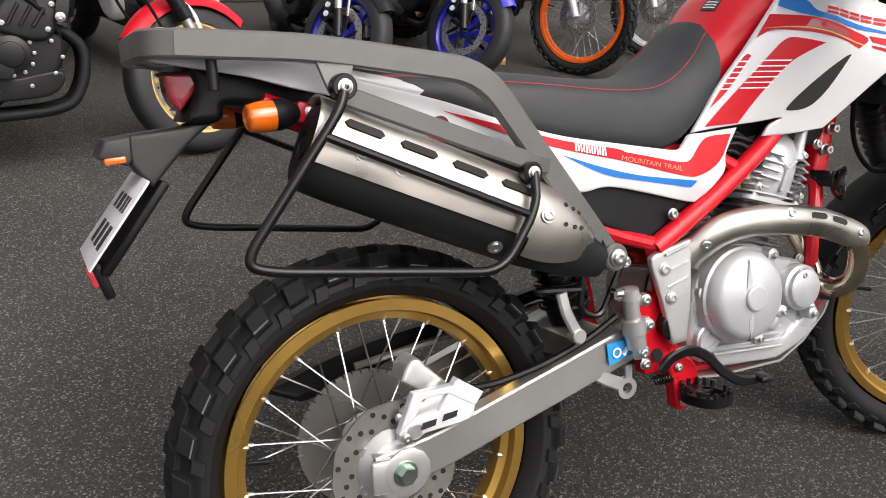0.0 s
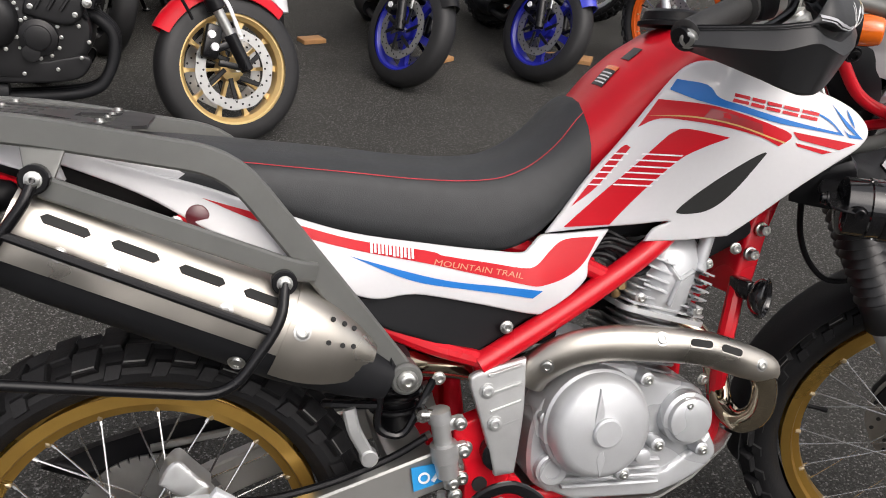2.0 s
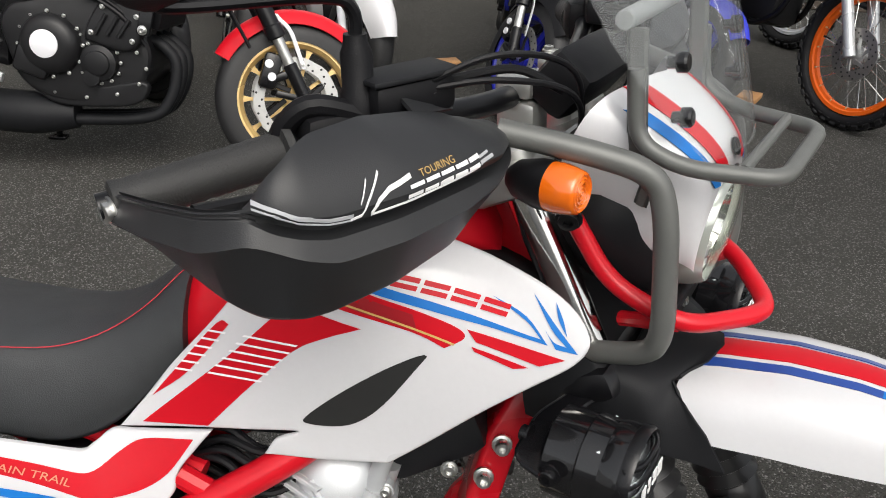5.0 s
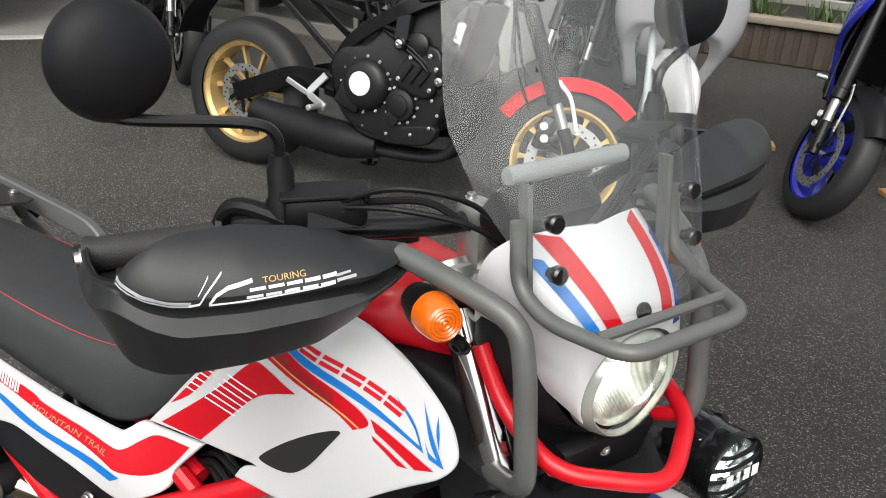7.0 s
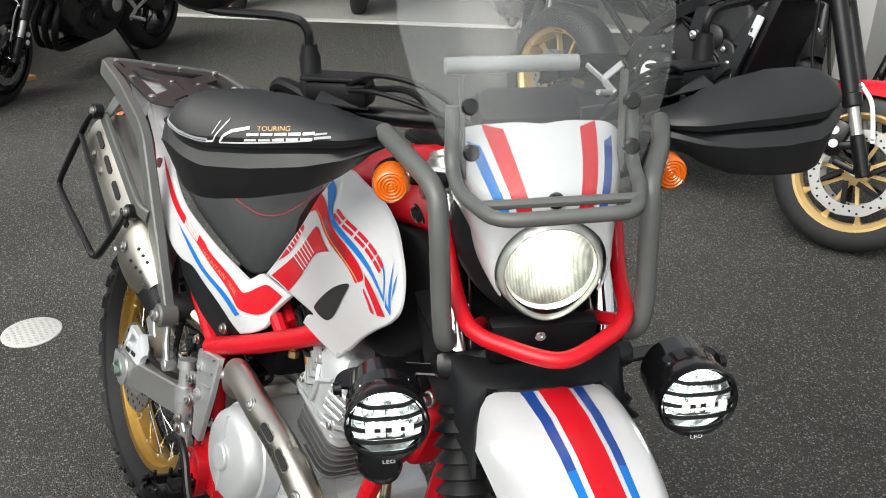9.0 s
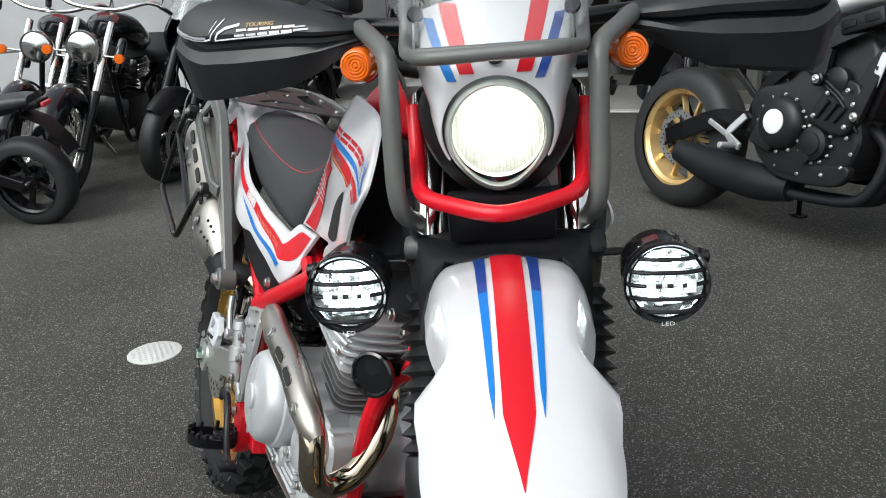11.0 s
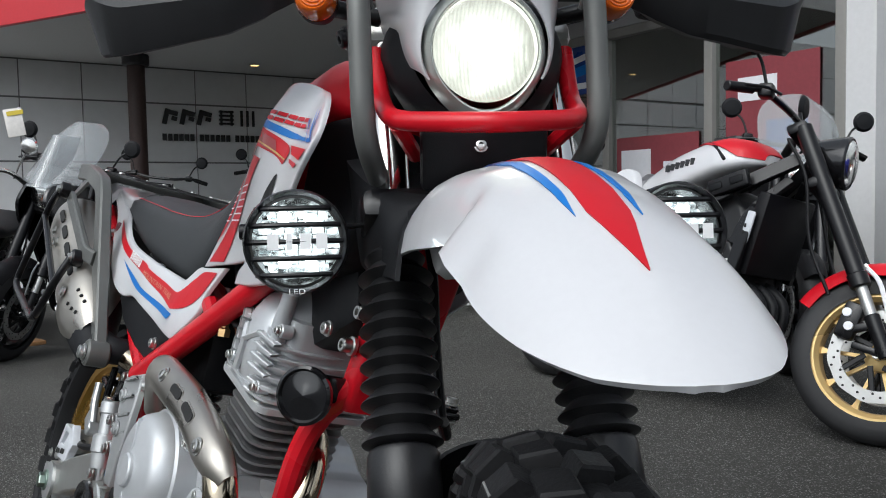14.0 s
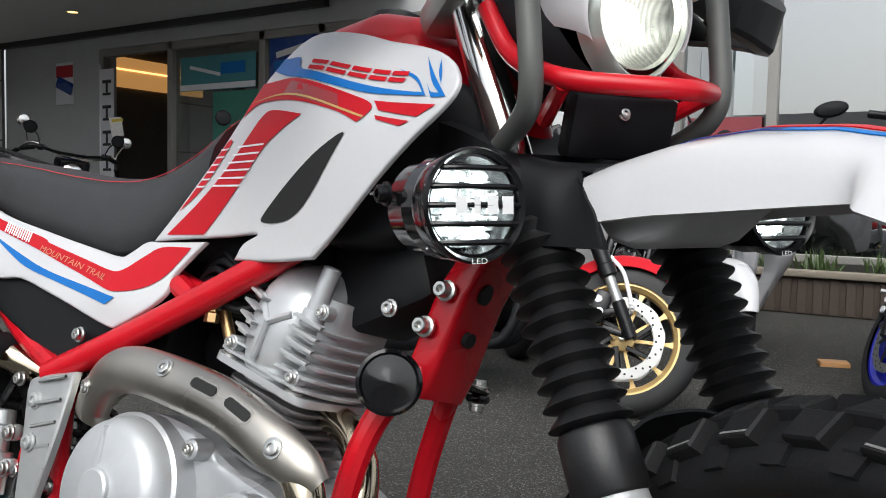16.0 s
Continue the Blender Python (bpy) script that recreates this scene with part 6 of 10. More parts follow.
# front fender
bm = B()
FX = [1.128, 1.16, 1.22, 1.28, 1.34, 1.375, 1.40, 1.43, 1.47, 1.52, 1.555, 1.575]
FZ = [0.874, 0.881, 0.8895, 0.890, 0.883, 0.8745, 0.867, 0.856, 0.836, 0.807, 0.784, 0.772]
FDR = [0.048, 0.053, 0.058, 0.058, 0.050, 0.041, 0.0425, 0.043, 0.0375, 0.024, 0.010, 0.0]


def fender_width(x):
    w = float(np.interp(x, [1.128, 1.18, 1.26, 1.31, 1.350, 1.370, 1.378, 1.387, 1.41, 1.44, 1.58], [0.088, 0.087, 0.081, 0.074, 0.066, 0.0610, 0.066, 0.0825, 0.0820, 0.0770, 0.0745]))
    if x > 1.44:
        w *= math.sqrt(max(0.0, 1 - ((x - 1.44) / 0.1352) ** 2.2))
    return max(w, 0.0005)


def fender_flat(x):
    """Half width of the fender's upper face, which passes smoothly over the step in its rim."""
    w = fender_width(x)
    if not 1.33 < x < 1.47:
        return w
    ws = float(np.interp(x, [1.33, 1.36, 1.39, 1.42, 1.47], [0.0707, 0.0680, 0.0700, 0.0740, 0.0768]))
    return ws * (math.sqrt(max(0.0, 1 - ((x - 1.44) / 0.1352) ** 2.2)) if x > 1.44 else 1.0)


def fender_point(x, u, lift=0.0):
    z, d = (float(np.interp(x, FX, v)) for v in (FZ, FDR))
    au = abs(u)
    ws = fender_flat(x)
    w = ws + (fender_width(x) - ws) * au ** 6
    k = min(1.0, max(0.0, (x - 1.345) / 0.085))
    return Vector((x, w * u, z - d * (k * (0.25 * au ** 2 + 0.75 * au ** 4) + (1 - k) * (0.12 * au ** 2 + 0.88 * au ** 8)) + 0.006 * math.exp(-(u / 0.35) ** 2) * min(1.0, max(0.0, (1.575 - x) / 0.06)) + lift))


fx = np.concatenate([np.linspace(1.128, 1.36, 22), np.linspace(1.37, 1.43, 10), np.linspace(1.44, 1.55, 14), np.linspace(1.555, 1.5748, 12)])
g = [[fender_point(x, u) for u in np.linspace(-1, 1, 31)] for x in fx]
sheet(bm, g, 0.0035)
fender = part("front_fender", bm, M_WHITE, bike, "pearl white high front fender with red and blue stripes", m=FENDER, smooth=60)


def fender_strip(name, material, c0, c1, w0, w1, x0=1.135, x1=1.526, tip=True):
    """A stripe on the fender: centre and half-width in metres at both ends."""
    bm = B()
    g = []
    for x in np.linspace(x0, x1, 28):
        t = (x - x0) / (x1 - x0)
        w = fender_flat(x)
        c, hw = c0 + (c1 - c0) * t, w0 + (w1 - w0) * t
        if tip and t > 0.86:
            hw *= max((1 - t) / 0.14, 0.02)
        g.append([fender_point(x, (c + hw * k) / w, 0.0012) for k in (-1, -0.5, 0, 0.5, 1)])
    sheet(bm, g, 0.0008)
    part(name, bm, material, fender)


fender_strip("stripe", M_DECAL_RED, 0, 0, 0.0165, 0.0112, 1.135, 1.515)
for s in (-1, 1):
    fender_strip("blue_stripe", M_NAVY, s * 0.0285, s * 0.0240, 0.0062, 0.0042, 1.135, 1.30, False)
    fender_strip("blue_stripe", M_DECAL_BLUE, s * 0.0240, s * 0.0185, 0.0042, 0.0018, 1.30, 1.46)
# black fender root: one saddle-shaped moulding with swept ears
ROOT = [(0.985, 0.925, 0.928, 0.130, 0.938, 0.126, 0.890, 0.118, 0.814), (1.02, 0.908, 0.910, 0.124, 0.926, 0.121, 0.880, 0.113, 0.808), (1.055, 0.894, 0.893, 0.109, 0.905, 0.110, 0.868, 0.107, 0.804), (1.085, 0.886, 0.884, 0.094, 0.888, 0.100, 0.858, 0.102, 0.803), (1.11, 0.882, 0.880, 0.082, 0.876, 0.094, 0.850, 0.098, 0.806)]
RU = [-1.04, -0.97, -0.90, -0.82, -0.72, -0.60, -0.48, -0.32, -0.16, 0, 0.16, 0.32, 0.48, 0.60, 0.72, 0.82, 0.90, 0.97, 1.04]
rows = []
for x, zc, zm, yc, zk, y1, z1, y2, z2 in ROOT:
    u = np.abs(RU)
    y = np.interp(u, [0, 0.32, 0.60, 0.82, 1.04], [0, 0.6 * yc, yc, y1, y2]) * np.sign(RU)
    z = np.interp(u, [0, 0.32, 0.60, 0.82, 1.04], [zc, zm, zk, z1, z2])
    pad = np.pad(z, 1, mode="edge")
    z = 0.25 * pad[:-2] + 0.5 * pad[1:-1] + 0.25 * pad[2:]
    rows.append(np.stack([np.full(len(RU), x) + 0.012 * u ** 2, y, z], 1))
mid_, end_ = [], []
for u in RU:
    xb = float(np.interp(abs(u), [0, 0.32, 0.55, 0.72, 0.82, 0.92, 1.04], [1.156, 1.149, 1.131, 1.126, 1.134, 1.152, 1.190]))
    mid_.append(fender_point(0.564 + xb * 0.5, u * 1.01, 0.003))
    end_.append(fender_point(xb, u * 1.012, 0.0025))
rows += [np.array(mid_), np.array(end_)]
ctl = np.array(rows)
tt = np.linspace(0, len(ctl) - 1, 25)
gr = []
for t in tt:
    i = min(int(t), len(ctl) - 2)
    f = t - i
    p0, p1, p2, p3 = ctl[max(i - 1, 0)], ctl[i], ctl[i + 1], ctl[min(i + 2, len(ctl) - 1)]
    gr.append(0.5 * (2 * p1 + (p2 - p0) * f + (2 * p0 - 5 * p1 + 4 * p2 - p3) * f * f + (3 * p1 - p0 - 3 * p2 + p3) * f ** 3))
bm = B()
sheet(bm, gr, 0.004)
part("fender_root", bm, M_BLACKMATT, bike, "matt black saddle-shaped fender root", m=STEER, smooth=70)
M_BRACE = mat("pale_grey_brace", (0.66, 0.66, 0.67), 0.5)
bm = B()
rings = []
for x, lo_, hw in ((1.132, 0.828, 0.052), (1.150, 0.812, 0.055), (1.175, 0.806, 0.055), (1.20, 0.812, 0.052), (1.222, 0.824, 0.047), (1.235, 0.834, 0.044)):
    rings.append([(x, -hw - 0.004, 0.838), (x, -hw, lo_ + 0.006), (x, -hw + 0.008, lo_), (x, hw - 0.008, lo_), (x, hw, lo_ + 0.006), (x, hw + 0.004, 0.838)])
loft(bm, rings)
part("fender_brace", bm, M_BRACE, bike, "grey brace under the fender", m=STEER, smooth=40)
# inner mudguard close to the tyre
bm = B()
g = []
for k in range(15):
    a = radians(122 + 68 * k / 14)
    r = 0.372
    wdt = 0.062 + 0.012 * k / 14
    g.append([(1.367 + (r - 0.018 * abs(u) ** 3) * math.cos(a), wdt * u, 0.350 + (r - 0.018 * abs(u) ** 3) * math.sin(a)) for u in np.linspace(-1, 1, 11)])
sheet(bm, g, 0.003)
part("inner_mudguard", bm, M_BLACKMATT, bike, "black plastic inner mudguard", m=STEER, smooth=60)

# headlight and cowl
# bowl glows itself for the bulb's reflection; falloff and flutes painted in
M_GLOWBOWL = glow("glow_bowl", (1.0, 0.985, 0.87), 1.0)
_n = M_GLOWBOWL.node_tree
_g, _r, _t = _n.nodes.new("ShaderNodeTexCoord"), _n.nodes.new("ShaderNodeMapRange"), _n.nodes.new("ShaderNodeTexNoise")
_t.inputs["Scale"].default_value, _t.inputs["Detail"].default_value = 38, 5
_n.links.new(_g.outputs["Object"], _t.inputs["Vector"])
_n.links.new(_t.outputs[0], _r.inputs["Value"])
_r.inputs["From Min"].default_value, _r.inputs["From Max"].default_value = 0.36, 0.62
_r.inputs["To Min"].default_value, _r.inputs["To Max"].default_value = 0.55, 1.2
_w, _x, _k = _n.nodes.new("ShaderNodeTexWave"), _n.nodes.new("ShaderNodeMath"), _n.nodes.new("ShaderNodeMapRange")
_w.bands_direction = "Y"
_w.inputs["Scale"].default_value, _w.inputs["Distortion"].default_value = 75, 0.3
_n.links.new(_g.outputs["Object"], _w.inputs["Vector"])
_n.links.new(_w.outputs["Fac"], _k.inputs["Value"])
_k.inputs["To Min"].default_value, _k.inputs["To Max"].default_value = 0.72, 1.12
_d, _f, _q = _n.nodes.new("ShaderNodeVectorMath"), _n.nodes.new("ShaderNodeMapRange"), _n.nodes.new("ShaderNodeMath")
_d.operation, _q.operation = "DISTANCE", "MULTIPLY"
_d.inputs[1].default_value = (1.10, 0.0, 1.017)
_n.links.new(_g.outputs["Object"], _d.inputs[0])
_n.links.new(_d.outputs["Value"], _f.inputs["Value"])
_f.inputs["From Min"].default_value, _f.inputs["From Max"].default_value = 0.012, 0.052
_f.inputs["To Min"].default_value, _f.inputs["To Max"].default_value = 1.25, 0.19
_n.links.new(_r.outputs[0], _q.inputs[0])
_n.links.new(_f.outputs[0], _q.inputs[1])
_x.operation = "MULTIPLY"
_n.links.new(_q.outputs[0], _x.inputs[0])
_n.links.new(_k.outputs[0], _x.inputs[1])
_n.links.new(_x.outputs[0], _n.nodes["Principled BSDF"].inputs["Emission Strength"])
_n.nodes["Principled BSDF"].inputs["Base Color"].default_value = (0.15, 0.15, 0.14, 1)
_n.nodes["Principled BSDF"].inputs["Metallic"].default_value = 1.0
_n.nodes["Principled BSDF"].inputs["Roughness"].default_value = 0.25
HC = Vector((1.128, 0, 1.014))
HD = Vector((1, 0, -0.12)).normalized()
HU = Vector((0.12, 0, 1)).normalized()
bm = B()
lathe(bm, [(-0.075, 0.02), (-0.06, 0.034), (-0.03, 0.046), (0.0, 0.0505), (0.004, 0.0515)], HC, HD, 40, cap_end=False)
headlight = part("headlight", bm, M_REFLECT, bike, "lit round headlight with a clear lens", m=STEER @ Matrix.Translation(HC) @ Matrix.Scale(0.94, 4) @ Matrix.Translation(-HC))
bm = B()
g = []
for i in range(13):
    r = 0.0525 * i / 12
    g.append([HC + HD * (0.006 + 0.014 * math.sqrt(max(0, 1 - (r / 0.062) ** 2))) + Vector((0, 1, 0)) * r * math.cos(a) + HU * (r * math.sin(a) - (0.007 * max(0, -math.sin(a)) ** 5 * (r / 0.0525) ** 3)) for a in [2 * math.pi * k / 40 for k in range(41)]])
sheet(bm, g, 0.002)
lens = part("lens", bm, M_GLASS, headlight, "clear headlight glass", smooth=60)
lens.visible_shadow = False
bm = B()
for k in range(9):
    y = -0.036 + 0.009 * k
    h = math.sqrt(0.047 ** 2 - y * y) * 0.84
    cyl(bm, HC + HD * 0.013 + Vector((0, y, 0)) - HU * h, HC + HD * 0.013 + Vector((0, y, 0)) - HU * (h - 0.028), 0.0022, 8)
flutes = part("lens_flutes", bm, M_GLASS, headlight)
flutes.visible_shadow = False
bm = B()
lathe(bm, [(0, 0.014), (0.018, 0.014), (0.026, 0.010), (0.03, 0.0)], HC - HD * 0.035, HD, 16)
part("bulb", bm, glow("headlight_bulb", (1.0, 0.97, 0.88), 3), headlight, "glowing headlight bulb")
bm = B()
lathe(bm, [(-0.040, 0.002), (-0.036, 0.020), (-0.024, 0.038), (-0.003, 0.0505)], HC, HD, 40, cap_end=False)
part("glow_bowl", bm, M_GLOWBOWL, headlight, "reflector bowl that glows by itself")
bm = B()
rings = []
for out_, r0, dip in ((0.004, 0.0520, 0.006), (0.0105, 0.0528, 0.0065), (0.011, 0.0540, 0.007), (0.008, 0.0562, 0.008), (0.002, 0.0590, 0.009), (-0.006, 0.0615, 0.010), (-0.014, 0.0635, 0.011)):
    rings.append([HC + HD * out_ + Vector((0, r0 * math.cos(a), 0)) + HU * (r0 * math.sin(a) - dip * max(0, -math.sin(a)) ** 5) for a in [2 * math.pi * k / 56 for k in range(56)]])
loft(bm, rings, cap=False)
part("bezel", bm, mat("pale_lamp_rim", (0.56, 0.59, 0.55), 0.22, metal=0.5, vary=0.08), headlight, "pale greenish rim round the lens")
# cowl as rings round the lamp

def cowl_outer(a):
    """Outer edge of the cowl: y and z from the lamp's centre, by angle."""
    c, s = math.cos(a), math.sin(a)
    if s >= 0:
        z = 0.130 * s ** 0.9
        y = 0.098 * math.copysign(abs(c) ** 0.6, c) * (1 - 0.28 * s ** 2)
    else:
        z = -0.088 * abs(s) ** 0.9
        y = 0.098 * math.copysign(abs(c) ** 0.75, c) * (1 - 0.25 * abs(s))
    return y, z


def shield_outer(a):
    """Outer edge of the white shield, wide above with rounded shoulders."""
    d = abs(math.degrees(a) - 90)
    r = float(np.interp(d, [0, 21, 33, 41, 47, 57, 74, 90, 118], [0.130, 0.136, 0.143, 0.142, 0.134, 0.113, 0.088, 0.079, 0.067]))
    return r * math.cos(a), r * math.sin(a)


def shield_back(t, a):
    return 0.005 + 0.005 * t - 0.083 * t ** 2 - 0.062 * t ** 2 * abs(math.cos(a)) ** 1.5


bm = B()
g = []
for i in range(13):
    t = i / 12
    row = []
    for k in range(61):
        a = radians(-28 + 32 * t + (236 - 64 * t) * k / 60)
        c, s = math.cos(a), math.sin(a)
        yo, zo = shield_outer(a)
        yi, zi = 0.0595 * c, 0.0595 * s
        e = t
        y, z = yi + (yo - yi) * e, zi + (zo - zi) * e
        back = shield_back(t, a)
        row.append(HC + HD * back + Vector((0, y, 0)) + HU * z)
    g.append(row)
sheet(bm, g, 0.003)
cowl = part("headlight_cowl", bm, M_WHITE, bike, "white headlight cowl with red and blue stripes", m=STEER, smooth=60)


def cowl_point(y, z, lift=0.0015):
    """The cowl's face above the lamp at a given side offset and height over the lamp's centre."""
    a = math.atan2(z, y)
    yo, zo = shield_outer(a)
    ro, ri, r = math.hypot(yo, zo), 0.0595, math.hypot(y, z)
    t = (r - ri) / (ro - ri)
    return HC + HD * (shield_back(t, a) + lift) + Vector((0, y, 0)) + HU * z


for s in (-1, 1):
    for name, material, y0, y1, hw0, hw1 in (("stripe", M_DECAL_RED, 0.052, 0.029, 0.0105, 0.0075), ("blue_stripe", M_DECAL_BLUE if s < 0 else M_NAVY, 0.073, 0.045, 0.0062, 0.005)):
        bm = B()
        g = []
        for t in np.linspace(0.05, 1, 12):
            z = 0.1285 - 0.0665 * t - (0.014 if name == "blue_stripe" else 0) * (1 - t) + (-0.007 if name == "blue_stripe" else 0) * t
            y, hw = y0 + (y1 - y0) * t, hw0 + (hw1 - hw0) * t
            g.append([cowl_point(s * (y + hw * k), z) for k in (-1, 0, 1)])
        sheet(bm, g, 0.0006)
        part(name, bm, material, cowl)
bm = B()
c0 = cowl_point(0, 0.078)
lathe(bm, [(0, 0.0085), (0.002, 0.0085), (0.0025, 0.0072), (0.0012, 0.0066), (0.0012, 0.0018), (0.0022, 0.0012), (0.0022, 0)], c0, HD + HU * 0.5, 24)
for k in range(3):
    a_ = radians(90 + 120 * k)
    cyl(bm, c0 + HD * 0.0018, c0 + HD * 0.0018 + Vector((0, 0.0072 * math.cos(a_), 0)) + (HU - HD * 0.45) * 0.0072 * math.sin(a_), 0.0009, 6)
part("badge", bm, M_BLACKSATIN, cowl, "small round dark badge")
# dark shell behind the cowl
bm = B()
rings = []
for t, k in ((-0.040, 0.72), (-0.060, 0.90), (-0.085, 0.99), (-0.12, 0.96), (-0.145, 0.8), (-0.155, 0.6)):
    ring = []
    for q in range(36):
        a = 2 * math.pi * q / 36
        yo, zo = cowl_outer(a)
        if math.sin(a) > 0:
            zo *= 0.55
        low_ = max(0.0, -math.sin(a)) ** 0.7
        ring.append(HC + HD * (t + 0.032 * low_) + Vector((0, yo * k * 0.96, 0)) + HU * zo * k)
    rings.append(ring)
loft(bm, rings, cap_start=False)
part("lamp_shell", bm, M_BLACKMATT, bike, "matt black headlight shell", m=STEER, smooth=60)

# windscreen
M_GREYBAR = mat("pale_grey_bar", (0.24, 0.25, 0.25), 0.5)
bm = B()
g = []
for i in range(15):
    v = i / 14
    z = 1.098 + (1.46 - 1.098) * v
    w = float(np.interp(v, [0, 0.12, 0.28, 0.45, 0.8, 0.95, 1], [0.072, 0.104, 0.131, 0.145, 0.131, 0.104, 0.060]))
    x0 = 1.150 - 0.085 * v - 0.03 * v * v
    g.append([(x0 - 0.075 * (u * w / 0.15) ** 2, u * w, z) for u in np.linspace(-1, 1, 21)])
sheet(bm, g, 0.0025)
screen = part("windscreen", bm, M_SCREEN, bike, "clear acrylic windscreen", m=STEER, smooth=60)
screen.visible_shadow = False
for y, z, x in ((-0.081, 1.181, 1.108), (-0.081, 1.137, 1.116), (0.081, 1.181, 1.108), (0.081, 1.137, 1.116)):
    bm = B()
    lathe(bm, [(-0.012, 0.005), (-0.004, 0.005), (-0.004, 0.0085), (0.003, 0.0085), (0.005, 0.0065), (0.005, 0)], (x, y, z), (1, 0, 0.15), 16)
    part("screen_bolt", bm, M_BLACKGLOSS, screen)
bm = B()
cyl(bm, (1.064, -0.100, 1.213), (1.060, 0.038, 1.212), 0.0085, 16)
part("instrument_bar", bm, M_GREYBAR, bike, "grey cross bar behind the windscreen", m=STEER)

# guard bars, front rack and red lamp guard
guard = None
for s, gy in ((-1, 0.114), (1, 0.107)):
    bm = B()
    sharp_tube(bm, [(0.985, s * 0.160, 1.128), (1.05, s * 0.138, 1.116), (1.106, s * gy, 1.098), (1.118, s * gy, 1.06), (1.125, s * (gy - 0.001), 0.950), (1.112, s * (gy - 0.006), 0.923), (1.045, s * 0.096, 0.899)], 0.0108, 0.03, 14)
    flat_bar(bm, [(1.10, s * 0.113, 1.09), (1.094, s * 0.104, 1.076), (1.090, s * 0.100, 1.062)], 0.012, 0.004)
    guard = part("guard_bar", bm, M_GREY, bike, "grey tubular front guard bar", m=STEER)
    bm = B()
    flat_bar(bm, [(1.078, s * 0.084, 1.10), (1.070, s * 0.084, 1.205)], 0.018, 0.005)
    part("screen_bracket", bm, M_GREY, guard)
bm = B()
sharp_tube(bm, [(1.075, -0.094, 1.175), (1.08, -0.096, 1.115), (1.12, -0.094, 1.098), (1.196, -0.070, 1.094), (1.200, 0.062, 1.098), (1.12, 0.092, 1.098), (1.08, 0.094, 1.115), (1.075, 0.092, 1.175)], 0.0074, 0.022, 12)
sharp_tube(bm, [(1.165, -0.078, 1.099), (1.168, 0.074, 1.101)], 0.005, 0.01, 10)
part("front_rack", bm, M_GREY, guard, "small grey tubular front rack")
bm = B()
sharp_tube(bm, [(1.03, -0.098, 1.035), (1.065, -0.094, 0.978), (1.135, -0.087, 0.948), (1.186, -0.014, 0.938), (1.186, 0.014, 0.938), (1.135, 0.087, 0.948), (1.065, 0.094, 0.978), (1.03, 0.098, 1.035)], 0.0090, 0.03, 14)
for s in (-1, 1):
    sharp_tube(bm, [(1.128, s * 0.083, 0.947), (1.07, s * 0.062, 0.925)], 0.0078)
part("lamp_guard", bm, M_REDFRAME, bike, "glossy red tubular headlight guard", m=STEER)
bm = B()
box(bm, (1.10, 0, 0.918), (0.02, 0.12, 0.06), Matrix.Rotation(radians(18), 4, "Y"), 0.006)
part("lamp_bracket", bm, M_BLACK, bike, m=STEER)
bolts(bike, [((1.112, -0.004, 0.928), (1, 0, 0.2))], 0.005, 0.004, m=STEER)

for s in (-1, 1):
    indicator(bike, STEER, (1.033, s * (0.155 if s < 0 else 0.147), 1.087), (1.0, s * 0.10, 0.0), "amber front turn signal on a black stalk", r=0.0215, lens=0.030, body_len=0.04)
    bm = B()
    cyl(bm, (1.01, s * 0.09, 1.075), (1.015, s * 0.14, 1.085), 0.009)
    bolt(bm, (1.037, s * 0.126, 1.048), (0.3, s * 1, -0.3), 0.009, 0.008)
    part("signal_stalk", bm, M_BLACKSATIN, bike, m=STEER)


# auxiliary lamps
# facets emit the diodes' reflected light themselves, in a painted noise pattern
M_GLOWCELL = glow("glowing_facets", (0.90, 0.96, 0.97), 1.0)
_n = M_GLOWCELL.node_tree
_g, _r, _t = _n.nodes.new("ShaderNodeTexCoord"), _n.nodes.new("ShaderNodeMapRange"), _n.nodes.new("ShaderNodeTexNoise")
_t.inputs["Scale"].default_value = 90
_n.links.new(_g.outputs["Object"], _t.inputs["Vector"])
_n.links.new(_t.outputs[0], _r.inputs["Value"])
_r.inputs["From Min"].default_value, _r.inputs["From Max"].default_value = 0.40, 0.62
_r.inputs["To Min"].default_value, _r.inputs["To Max"].default_value = 0.05, 1.0
_n.links.new(_r.outputs[0], _n.nodes["Principled BSDF"].inputs["Emission Strength"])
_n.nodes["Principled BSDF"].inputs["Metallic"].default_value = 0.9
_n.nodes["Principled BSDF"].inputs["Roughness"].default_value = 0.15


